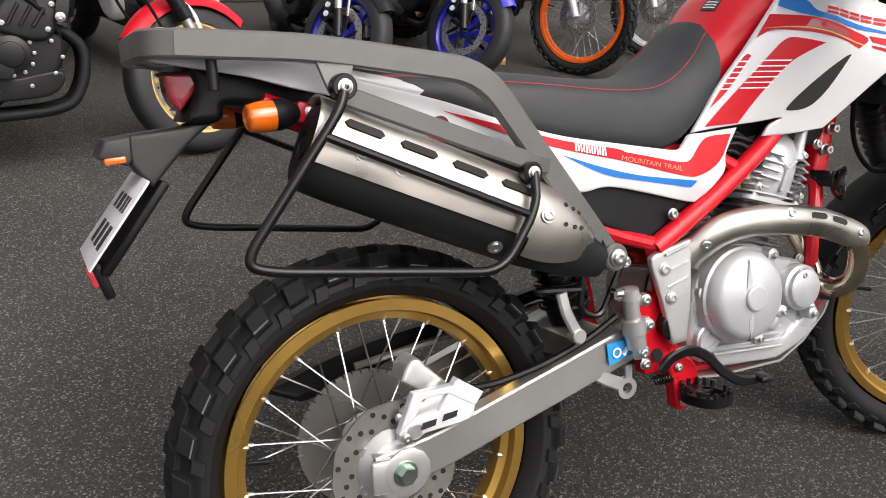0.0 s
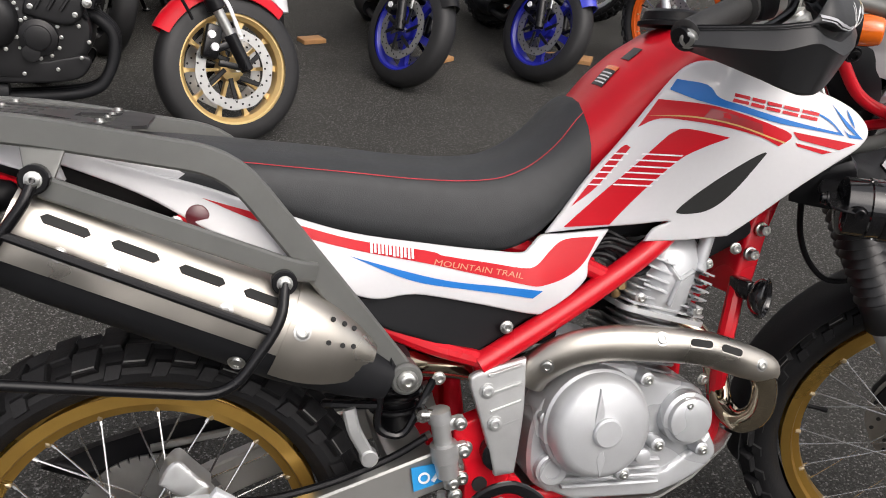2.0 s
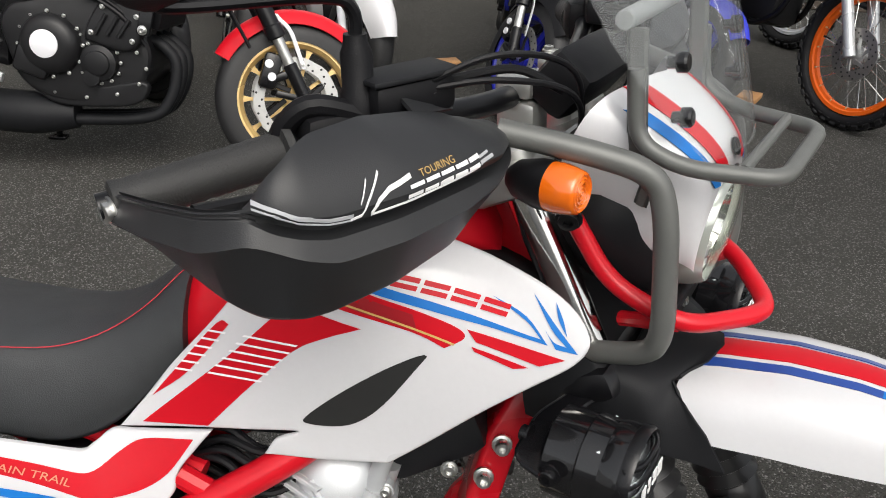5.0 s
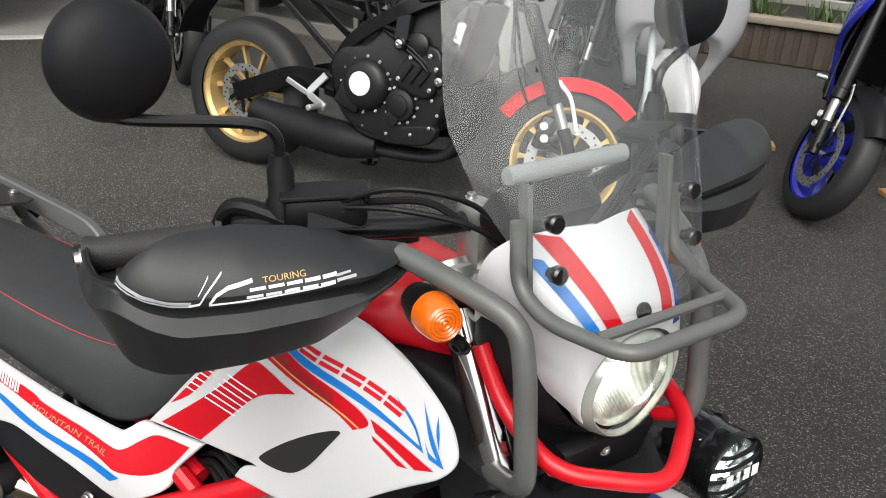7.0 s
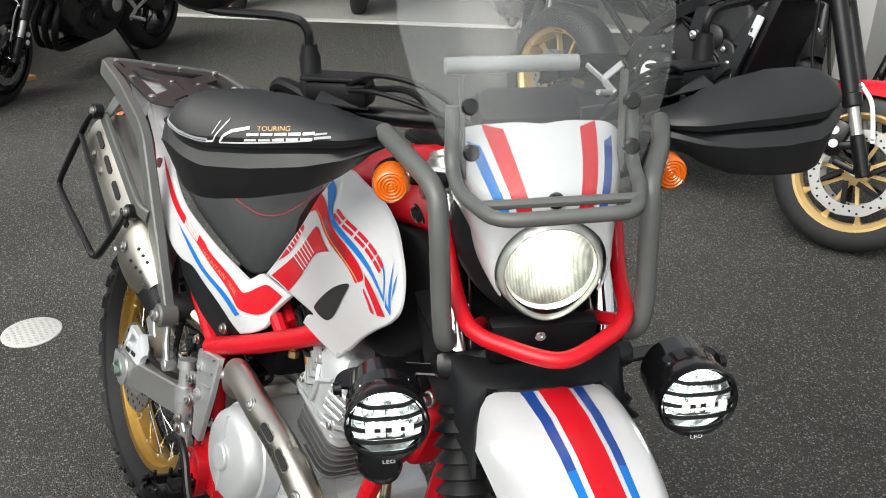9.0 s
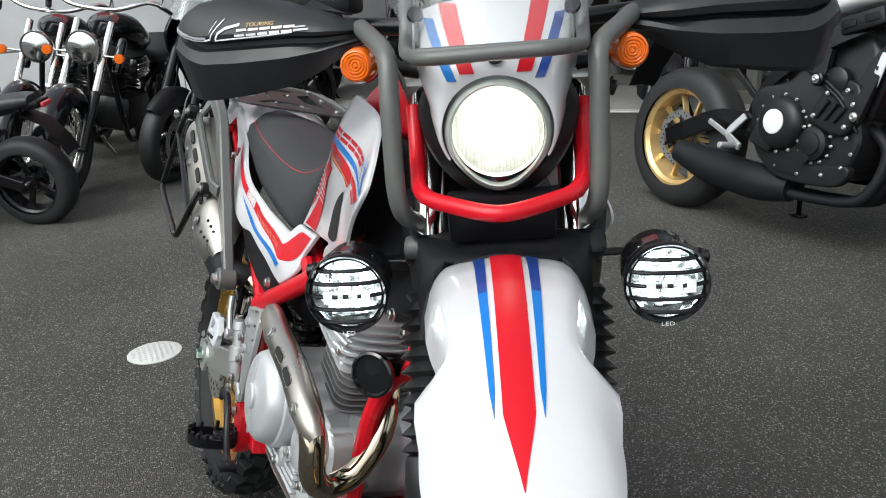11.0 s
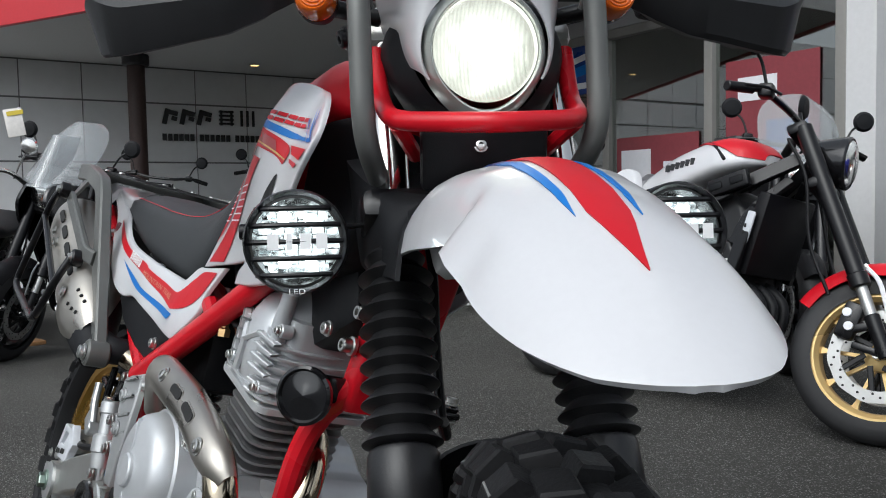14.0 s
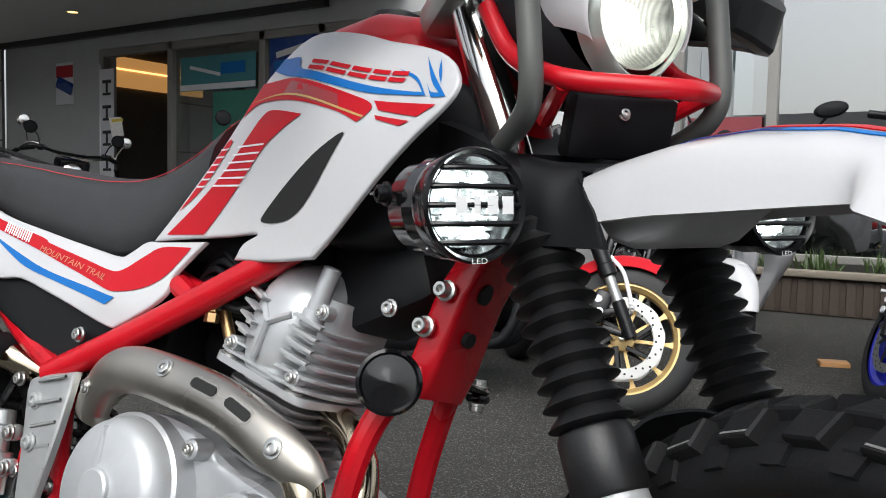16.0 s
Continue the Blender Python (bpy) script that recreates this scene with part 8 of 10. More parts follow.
sign = thing("wall_sign", pose(-7.69, 3.06, 1.715), "dark raised sign on the grey panel wall", "sign")
for k in range(3):
    y = -0.56 + 0.19 * k
    sign_piece((0.012, y, 0.09), (0.024, 0.05, 0.17), Matrix.Rotation(radians(-14), 4, "X"), 0.004)
    sign_piece((0.012, y + 0.08, 0.13), (0.024, 0.10, 0.05), Matrix.Rotation(radians(-14), 4, "X"), 0.004)
    sign_piece((0.012, y + 0.09, 0.07), (0.024, 0.06, 0.045), Matrix.Rotation(radians(-14), 4, "X"), 0.004)
for k in range(4):
    sign_piece((0.012, 0.12, 0.03 + 0.045 * k), (0.02, 0.17, 0.022), None, 0.003)
for dy in (0.06, 0.18):
    sign_piece((0.012, dy, 0.095), (0.02, 0.025, 0.17), None, 0.003)
for dy in (0.30, 0.37, 0.44):
    sign_piece((0.012, dy, 0.095), (0.02, 0.028, 0.18), None, 0.003)
x = -0.58
rnd = random.Random(5)
for w_ in (6, 6, 5):
    for k in range(w_ if w_ else 0):
        sign_piece((0.008, x, -0.135), (0.016, 0.045, 0.075), None, 0.002)
        x += 0.061
    x += 0.045

# canopy: soffit, red fascia, column, downlights
CAN = [Vector(p) for p in ((-7.7, 4.66, 0), (-7.7, -0.1, 0), (-4.5, 1.6, 0), (-2.35, 2.74, 0), (-2.35, 4.66, 0))]
bm = B()
loft(bm, [[p + Vector((0, 0, CZ)) for p in CAN], [p + Vector((0, 0, CZ + 0.12)) for p in CAN]])
ceil = part("ceiling", bm, M_SOFFIT, None, smooth=0)
tagged(ceil, "pale grey canopy soffit over the shop front", "ceiling", kind="structure")
bm = B()
flat_bar(bm, [CAN[1] + Vector((0.05, -0.03, CZ + 0.25)), CAN[3] + Vector((0.02, -0.05, CZ + 0.25))], 0.05, 0.54, (0, 0, 1))
tagged(part("trim", bm, M_FASCIA, None, smooth=0), "red painted canopy fascia", "fascia", kind="structure")
bm = B()
loft(bm, [[p + Vector((0, 0, CZ + 0.5)) for p in CAN], [p + Vector((0, 0, CZ + 0.54)) for p in CAN]])
tagged(part("roof", bm, M_SOFFIT, None, smooth=0), "flat grey canopy roof", "roof", kind="structure")
bm = B()
box(bm, (-5.4, 4.60, CZ - 0.03), (4.6, 0.06, 0.06), None, 0.004)
tagged(part("trim", bm, M_SIGN, None, smooth=0), "dark strip along the top of the shop front", "trim", kind="structure")
col = thing("column", pose(-7.0, 2.02, 0), "round dark brown steel canopy column", "column")
bm = B()
cyl(bm, (0, 0, 0.012), (0, 0, CZ - 0.10), 0.085, 24)
part("shaft", bm, M_COLUMN, col)
bm = B()
cyl(bm, (0, 0, CZ - 0.11), (0, 0, CZ - 0.001), 0.13, 24)
part("cap", bm, M_SIGN, col)
down = None
for x, y in ((-5.42, 3.95), (-5.66, 1.80), (-3.4, 3.95), (-7.1, 3.3)):
    if down is None:
        down = thing("downlight", pose(x, y, CZ), "small warm recessed ceiling downlight", "downlight", "canopy downlights")
        bm = B()
        lathe(bm, [(-0.004, 0.055), (-0.004, 0.045), (0.0, 0.045), (0.0, 0.055)], (0, 0, 0), (0, 0, 1), 24, cap_end=False, cap_start=False)
        part("trim_ring", bm, M_CHROME, down)
        bm = B()
        lathe(bm, [(-0.003, 0.043), (-0.002, 0.043)], (0, 0, 0), (0, 0, 1), 24)
        part("lamp", bm, glow("warm_lamp", (1.0, 0.66, 0.24), 1.8), down)
    else:
        copy_thing(down, pose(x, y, CZ))

# shop front along y = 4.65 with door and windows
wall_piece("wall_north_1", (-7.7, 4.66, 2.16), (-1.0, 4.85, 3.6), M_PANEL, "grey panel band over the shop windows")
wall_piece("wall_north_2", (-7.7, 4.66, 0), (-6.06, 4.85, 2.16), M_PANEL, "grey panelled wall beside the shop door")
wall_piece("wall_north_3", (-1.2, 4.66, 0), (-1.0, 6.6, 3.6), mat("pale_wall_paint", (0.60, 0.60, 0.60), 0.6, vary=0.05, big=0.8), "grey end wall of the shop front")
wall_piece("wall_north_4", (-1.0, 6.6, 2.9), (9.0, 6.8, 4.2), M_PANEL, "grey panel band over the tall windows")
# unseen wall added to block low sky and darken reflections
wall_piece("wall_reflection_block", (-12.0, -13.2, 0), (13.0, -13.0, 3.4), mat("grey_plaster", (0.42, 0.42, 0.41), 0.85, vary=0.2, big=0.5), "unseen grey wall added to darken low reflections")
wall_piece("wall_east", (9.0, 6.5, 0), (9.2, 14, 4.2), M_PANEL, "plain grey end wall")
bm = B()
for x in (-6.03, -5.02, -3.86, -3.2, -2.2, -1.22):
    box(bm, (x, 4.70, 1.08), (0.07, 0.09, 2.16), None, 0.004)
box(bm, (-3.6, 4.70, 2.12), (4.8, 0.09, 0.07), None, 0.004)
for x0, x1 in ((-4.99, -3.89), (-3.83, -3.23), (-3.17, -2.23), (-2.17, -1.25)):
    box(bm, ((x0 + x1) / 2, 4.70, 0.05), (x1 - x0, 0.08, 0.10), None, 0.004)
win = part("window_1", bm, M_FRAMEALU, None, smooth=0)
tagged(win, "brown anodised shop window frames with clear glass", "window", kind="structure")
for x0, x1 in ((-4.99, -3.89), (-3.83, -3.23), (-3.17, -2.23), (-2.17, -1.25)):
    bm = B()
    box(bm, ((x0 + x1) / 2, 4.70, 1.09), (x1 - x0, 0.006, 1.98), None, 0)
    p = part("pane", bm, M_WINGLASS, win, smooth=0)
    p.visible_shadow = False
bm = B()
box(bm, (4.0, 6.64, 0.38), (9.9, 0.08, 0.06), None, 0.004)
for x in (-0.95, -0.18, 1.5, 3.2, 4.9, 6.6, 8.3):
    box(bm, (x, 6.64, 1.62), (0.08, 0.10, 2.5), None, 0.004)
win2 = part("window_2", bm, M_FRAMEALU, None, smooth=0)
tagged(win2, "tall shop windows with pale metal frames", "window", kind="structure")
for x0, x1 in ((-0.91, -0.22), (-0.14, 1.46), (1.54, 3.16), (3.24, 4.86), (4.94, 6.56), (6.64, 8.26)):
    bm = B()
    box(bm, ((x0 + x1) / 2, 6.64, 1.65), (x1 - x0, 0.006, 2.48), None, 0)
    p = part("pane", bm, M_MIRRORGLASS, win2, smooth=0)
    p.visible_shadow = False
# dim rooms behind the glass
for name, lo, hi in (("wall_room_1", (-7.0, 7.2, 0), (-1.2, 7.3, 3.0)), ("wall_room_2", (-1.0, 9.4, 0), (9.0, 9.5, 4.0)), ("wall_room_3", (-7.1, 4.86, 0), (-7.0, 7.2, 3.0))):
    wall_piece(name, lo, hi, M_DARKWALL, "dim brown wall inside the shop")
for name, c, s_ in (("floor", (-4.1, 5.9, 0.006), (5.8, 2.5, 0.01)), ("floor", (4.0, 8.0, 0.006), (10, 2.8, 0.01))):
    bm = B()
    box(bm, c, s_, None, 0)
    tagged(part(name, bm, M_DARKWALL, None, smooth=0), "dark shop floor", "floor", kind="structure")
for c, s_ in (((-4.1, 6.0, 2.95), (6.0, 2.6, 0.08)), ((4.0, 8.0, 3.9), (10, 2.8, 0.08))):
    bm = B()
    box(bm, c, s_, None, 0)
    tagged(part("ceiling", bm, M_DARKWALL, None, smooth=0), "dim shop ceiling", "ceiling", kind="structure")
cove = thing("cove_light", pose(-6.98, 5.85, 2.12), "warm yellow cove light along the inner wall", "light")
# glowing panel stands in for warm light on the wall
bm = B()
box(bm, (0, 0, 0), (0.03, 1.8, 0.34), None, 0.01)
part("wall_glow", bm, glow("warm_wall_glow", (0.62, 0.30, 0.09), 0.42), cove)
bm = B()
box(bm, (0.02, 0, 0.03), (0.02, 1.8, 0.02), None, 0.004)
part("diffuser", bm, glow("warm_cove", (1.0, 0.62, 0.22), 1.2), cove)
cab = thing("display_counter", pose(-5.2, 6.6, 0), "dark wooden counter inside the shop", "counter")
bm = B()
box(bm, (0, 0, 0.55), (2.2, 0.5, 1.1), None, 0.02)
part("body", bm, mat("dark_wood", (0.10, 0.055, 0.03), 0.5, vary=0.3), cab)
# banner by the door, posters in the window
ban = thing("banner", pose(-5.83, 4.58, 0), "tall white banner with dark characters by the door", "banner")
bm = B()
box(bm, (0, 0, 1.2), (0.20, 0.008, 1.5), None, 0.002)
part("cloth", bm, M_PLATEW, ban, smooth=0)
for k in range(6):
    for c, size in (((0, -0.006, 1.83 - 0.24 * k), (0.13, 0.003, 0.03)), ((0, -0.006, 1.77 - 0.24 * k), (0.03, 0.003, 0.09)), ((0, -0.006, 1.712 - 0.24 * k), (0.12, 0.003, 0.024))):
        bm = B()
        box(bm, c, size, None, 0)
        part("plain_bar", bm, M_SIGN, ban, smooth=0)
bm = B()
cyl(bm, (-0.11, 0, 0.012), (-0.11, 0, 2.0), 0.012)
part("pole", bm, M_ALU, ban)


def poster(name, x, z, w, h, base, bars, y=4.685, label="printed poster in the shop window", turn=0):
    p = thing(name, pose(x, y, z, 0, 0, turn), label, "poster")
    bm = B()
    box(bm, (0, 0, 0), (w, 0.004, h), None, 0)
    part("sheet", bm, base, p, smooth=0)
    for i, (mt, bx, bz, bw, bh, rot) in enumerate(bars):
        bm = B()
        box(bm, (bx, -0.004 - 0.0006 * i, bz), (bw, 0.003, bh), Matrix.Rotation(radians(rot), 4, "Y"), 0)
        part("print", bm, mt, p, smooth=0)


M_TEAL = mat("teal_print", (0.05, 0.22, 0.25), 0.4)
M_GREENP = mat("green_print", (0.03, 0.18, 0.13), 0.4)
M_YELLOW = mat("yellow_print", (0.65, 0.5, 0.05), 0.4)
M_PINK = mat("red_print", (0.22, 0.04, 0.05), 0.4)
M_PALE = mat("pale_print", (0.86, 0.82, 0.80), 0.5, vary=0.08, scale=6)
poster("poster", -4.43, 1.85, 0.95, 0.30, M_TEAL, [(M_PLATEW, 0, -0.12, 0.95, 0.05, 0), (M_PLATEW, -0.15, 0.02, 0.4, 0.03, 12), (M_DECAL_BLUE, 0.2, 0.03, 0.3, 0.1, 0)], label="teal and white banner poster in the shop window")
poster("poster", -4.18, 1.38, 0.6, 0.6, M_GREENP, [(M_PLATEW, 0.0, -0.22, 0.3, 0.14, 0)], label="green poster in the shop window")
poster("poster", -3.52, 1.9, 0.55, 0.42, M_NAVY, [(M_PLATEW, 0, 0.08, 0.4, 0.05, -10), (M_DECAL_BLUE, 0, -0.02, 0.45, 0.08, -8), (M_PLATEW, 0.05, -0.14, 0.22, 0.05, 0)], label="blue and white shield-shaped poster")
poster("poster", -6.62, 1.86, 0.3, 0.42, M_PLATEW, [(M_FASCIA, 0, 0.12, 0.28, 0.12, 0), (M_NAVY, 0, -0.02, 0.28, 0.12, 20)], y=4.652, label="small red and blue notice on the wall")
poster("poster", -1.72, 1.35, 0.7, 0.8, M_PINK, [(M_PLATEW, -0.1, 0.2, 0.3, 0.16, 0), (M_NAVY, 0.12, -0.12, 0.3, 0.2, 0)], label="dark red sale poster in the shop window")
poster("poster", -0.992, 1.75, 1.5, 1.5, M_PALE, [(M_PLATEW, 0, 0.3, 0.7, 0.25, 0), (M_TEAL, 0, 0.1, 0.7, 0.02, 0), (M_YELLOW, 0.1, -0.25, 0.4, 0.2, 0)], y=5.55, turn=90, label="pale pink and yellow sale poster on the end wall")
poster("poster", -2.7, 1.05, 0.8, 0.5, M_PINK, [(M_PLATEW, -0.2, 0.0, 0.3, 0.3, 0), (M_PLATEW, 0.2, -0.05, 0.25, 0.2, 0)], label="red and white sale poster")
poster("poster", -0.55, 1.25, 0.6, 0.5, M_PINK, [(M_PLATEW, 0, -0.1, 0.5, 0.12, 0)], y=6.6, label="red sale poster low in the tall window")

# planter
planter = thing("planter", pose(0, 0, 0), "low brown ribbed planter with stones and small plants", "planter")
bm = B()
box(bm, (4.0, 6.33, 0.14), (9.9, 0.46, 0.28), None, 0.01)
part("body", bm, M_PLANTER, planter)
bm = B()
box(bm, (4.0, 6.12, 0.30), (9.95, 0.14, 0.05), None, 0.01)
part("coping", bm, mat("stone_coping", (0.22, 0.19, 0.15), 0.8, vary=0.2, bump=0.3), planter)
rib = None
for k in range(90):
    m = Matrix.Translation((-0.9 + 0.11 * k, 6.095, 0.135))
    if rib is None:
        bm = B()
        box(bm, (0, 0, 0), (0.07, 0.02, 0.26), None, 0.006, 1)
        rib = part("rib", bm, M_PLANTER, planter, m=m)
    else:
        again(rib, m)
bm = B()
rnd = random.Random(3)
for k in range(150):
    c = Vector((rnd.uniform(-0.9, 6), rnd.uniform(6.2, 6.5), 0.29))
    for j in range(rnd.randint(4, 8)):
        a = rnd.uniform(0, 6.28)
        h = rnd.uniform(0.06, 0.2)
        d = Vector((math.cos(a), math.sin(a), 0)) * rnd.uniform(0.02, 0.09)
        w = Vector((-math.sin(a), math.cos(a), 0)) * 0.008
        v = [bm.verts.new(q) for q in (c - w, c + w, c + d * 0.6 + Vector((0, 0, h * 0.7)) + w, c + d * 0.6 + Vector((0, 0, h * 0.7)) - w, c + d + Vector((0, 0, h)))]
        bm.faces.new(v[:4])
        bm.faces.new((v[3], v[2], v[4]))
pl = part("foliage", bm, mat("plant_green", (0.06, 0.10, 0.03), 0.6, vary=0.4, scale=10), planter, smooth=0)
pl["kind"] = "stuff"

# ---- the other machines ----
M_BLUERIM = mat("blue_wheel_paint", (0.015, 0.02, 0.36), 0.3, vary=0.08, coat=0.4)
M_BLUEBODY = mat("blue_body_paint", (0.02, 0.03, 0.42), 0.25, vary=0.05, coat=0.6)
M_ORANGERIM = mat("orange_rim", (0.75, 0.12, 0.01), 0.35, vary=0.08)
M_ENGBLACK = mat("black_engine", (0.009, 0.009, 0.010), 0.42, vary=0.2, bump=0.03, bump_scale=900, spec=0.35)
M_TYRE2 = mat("road_tyre", (0.013, 0.013, 0.014), 0.6, vary=0.2, bump=0.1)
M_WRAP = mat("clear_wrap_film", (0.34, 0.34, 0.35), 0.18, vary=0.4, scale=30, bump=0.8, bump_scale=40)
M_SMOKE = thin_clear("smoked_screen", (0.72, 0.74, 0.75), 0.05, 0.08, 0.19)
M_TAG = mat("price_tag", (0.75, 0.72, 0.68), 0.5)


def cast_wheel(parent, centre, R, rim_r, width, material, n=5, twin=True, disc_r=0.145, sides=(-1, 1), m=None, name="wheel"):
    w = new(name)
    w.parent = parent
    w.matrix_basis = (m if m is not None else Matrix.Identity(4)) @ Matrix.Translation(centre)
    w.empty_display_size = 0.05
    bm = B()
    prof = []
    sect = (R - rim_r)
    for k in range(13):
        a = radians(-100 + 200 * k / 12)
        prof.append((rim_r + sect * max(0.0, math.cos(a)) ** 0.6 if abs(a) < 1.57 else rim_r - 0.004, width / 2 * math.copysign(abs(math.sin(a)) ** 0.8, math.sin(a))))
    N = 56
    vs = [[bm.verts.new((r * math.cos(2 * math.pi * i / N), y, r * math.sin(2 * math.pi * i / N))) for r, y in prof] for i in range(N)]
    for i in range(N):
        ring_faces(bm, vs[i], vs[(i + 1) % N], False)
    # shallow grooves as raised ribs
    part("tyre", bm, M_TYRE2, w, "black road tyre", smooth=40)
    bm = B()
    h = width * 0.40
    prof = [(rim_r + 0.002, -h), (rim_r + 0.002, -h + 0.006), (rim_r - 0.014, -h + 0.012), (rim_r - 0.02, 0), (rim_r - 0.014, h - 0.012), (rim_r + 0.002, h - 0.006), (rim_r + 0.002, h), (rim_r - 0.012, h), (rim_r - 0.026, h - 0.014), (rim_r - 0.03, 0), (rim_r - 0.026, -h + 0.014), (rim_r - 0.012, -h)]
    vs = [[bm.verts.new((r * math.cos(2 * math.pi * i / N), y, r * math.sin(2 * math.pi * i / N))) for r, y in prof] for i in range(N)]
    for i in range(N):
        ring_faces(bm, vs[i], vs[(i + 1) % N])
    part("rim", bm, material, w)
    bm = B()
    lathe(bm, [(0, 0.03), (0.005, 0.045), (0.075, 0.045), (0.08, 0.03)], (0, -0.04, 0), (0, 1, 0), 20)
    part("hub", bm, material, w)
    bm = B()
    hw = 0.006 if twin else 0.017
    loft(bm, [[(x, -0.013, -h_), (x, 0.013, -h_), (x, 0.013, h_), (x, -0.013, h_)] for x, h_ in ((0.04, hw), (rim_r * 0.6, hw), (rim_r - 0.05, hw * 1.1), (rim_r - 0.035, hw * 1.6), (rim_r - 0.022, hw * 3))])
    sp = part("wheel_spoke", bm, material, w)
    for k in range(1, n):
        again(sp, Matrix.Rotation(2 * math.pi * k / n, 4, "Y"))
    for s in sides:
        if disc_r:
            drilled_disc(w, disc_r, s * 0.06, disc_r * 0.74, M_BLACKSATIN)
    bm = B()
    cyl(bm, (0, -0.10, 0), (0, 0.10, 0), 0.012)
    part("axle", bm, M_ZINC, w)
    return w


M_PALEGOLD = mat("pale_gold_wheel", (0.70, 0.50, 0.22), 0.32, metal=0.55, vary=0.06)


def naked_bike(m, label, wheel_mat=M_PALEGOLD, fender_mat=M_RED, tank_mat=M_WHITE, tank_top=M_RED, steer=0.0, wb=1.44, lean=10, seat_mat=M_WRAP, eng=M_ENGBLACK, accent=M_WHITE, fork_mat=M_BLACKSATIN, detailed=True, group="", screen=None, twin=True, body=None):
    """A road motorcycle: cast wheels, fork, engine, frame, tank, seat, tail, bars and lamps. Rear contact at the origin, nose along x."""
    b = thing("motorcycle", m @ pose(0, 0, 0, -lean, 0, 0), label, "motorcycle", group)
    ra = radians(25)
    axis = Vector((-math.sin(ra), 0, math.cos(ra)))
    p0 = Vector((wb + 0.10, 0, 0))
    st = Matrix.Translation(p0) @ Matrix.Rotation(radians(steer), 4, axis) @ Matrix.Translation(-p0)
    cast_wheel(b, (0, 0, 0.312), 0.315, 0.222, 0.17, wheel_mat, 10 if twin else 5, twin, 0.12, (-1,), name="rear_wheel")
    cast_wheel(b, (wb, 0, 0.276), 0.278, 0.208, 0.115, wheel_mat, 10 if twin else 5, twin, 0.149, m=st, name="front_wheel")
    # fork

    def fk(z, y=0.0):
        return Vector((wb + 0.02 - (z - 0.30) * math.tan(ra), y, z))
    for s in (-1, 1):
        bm = B()
        cyl(bm, fk(0.37, s * 0.105), fk(0.52, s * 0.105), 0.019)
        part("fork_slider", bm, M_ALUBRUSH, b, m=st)
        bm = B()
        cyl(bm, fk(0.27, s * 0.103), fk(0.40, s * 0.105), 0.024)
        part("fork_foot", bm, M_BLACKSATIN, b, "black axle clamp of the fork", m=st)
        bm = B()
        cyl(bm, fk(0.50, s * 0.105), fk(1.03, s * 0.105), 0.029)
        cyl(bm, fk(0.485, s * 0.105), fk(0.53, s * 0.105), 0.033)
        part("fork_tube", bm, fork_mat, b, m=st)
        bm = B()
        box(bm, fk(0.36, s * 0.085) + Vector((-0.082, 0, 0.015)), (0.062, 0.05, 0.125), Matrix.Rotation(ra * 0.6, 4, "Y"), 0.014)
        box(bm, fk(0.34, s * 0.10) + Vector((-0.045, 0, 0.02)), (0.085, 0.016, 0.028), Matrix.Rotation(radians(-20), 4, "Y"), 0.006)
        box(bm, fk(0.30, s * 0.10) + Vector((-0.040, 0, -0.012)), (0.11, 0.016, 0.024), Matrix.Rotation(radians(12), 4, "Y"), 0.006)
        box(bm, fk(0.30, s * 0.10), (0.05, 0.03, 0.05), None, 0.01)
        cal = part("caliper", bm, M_BLACKSATIN, b, "black brake caliper", m=st)
        for dz in (-0.022, 0.022):
            bm = B()
            lathe(bm, [(0, 0.015), (0.008, 0.014), (0.008, 0)], fk(0.36, s * 0.085) + Vector((-0.084 - dz * 0.2, s * 0.026, 0.018 + dz)), (0, s, 0), 16)
            part("piston_cap", bm, M_PLATEW, cal)
    bm = B()
    for z in (0.83, 1.02):
        box(bm, fk(z) + Vector((-0.02, 0, 0)), (0.07, 0.26, 0.04), Matrix.Rotation(-ra, 4, "Y"), 0.012)
    part("fork_clamp", bm, M_BLACKSATIN, b, m=st)
    # front fender
    bm = B()
    g = []
    for k in range(17):
        a = radians(44 + 106 * k / 16)
        wd = 0.068 * (0.55 + 0.45 * math.sin(math.pi * (0.12 + 0.8 * k / 16)))
        g.append([(wb + (0.312 - 0.05 * abs(u) ** 2.5) * math.cos(a), wd * u, 0.275 + (0.312 - 0.05 * abs(u) ** 2.5) * math.sin(a)) for u in np.linspace(-1, 1, 11)])
    sheet(bm, g, 0.004)
    part("front_fender", bm, fender_mat, b, m=st, smooth=60)
    for s in (-1, 1):
        bm = B()
        flat_bar(bm, [fk(0.385, s * 0.083) + Vector((0.045, 0, 0)), fk(0.45, s * 0.083) + Vector((0.055, 0, 0)), fk(0.52, s * 0.083) + Vector((0.062, 0, 0)), fk(0.565, s * 0.078) + Vector((0.030, 0, 0))], 0.015, 0.006)
        stay = part("fender_stay", bm, M_PLATEW if accent is M_WHITE else M_ALU, b, m=st)
        bolts(stay, [(fk(0.40, s * 0.087) + Vector((0.048, 0, 0)), (0, s, 0)), (fk(0.56, s * 0.083) + Vector((0.035, 0, 0)), (0, s, 0))], 0.006, 0.004)
    # engine
    bm = B()
    FE = surf([(0.5, 0.35, 0.17), (0.9, 0.35, 0.15), (0.6, 0.55, 0.18), (0.9, 0.6, 0.14), (0.75, 0.75, 0.13)])
    out = [(0.50, 0.50), (0.54, 0.58), (0.66, 0.62), (0.72, 0.75), (0.80, 0.84), (0.92, 0.80), (0.98, 0.70), (0.96, 0.52), (0.98, 0.42), (0.94, 0.32), (0.80, 0.26), (0.62, 0.28), (0.53, 0.36)]
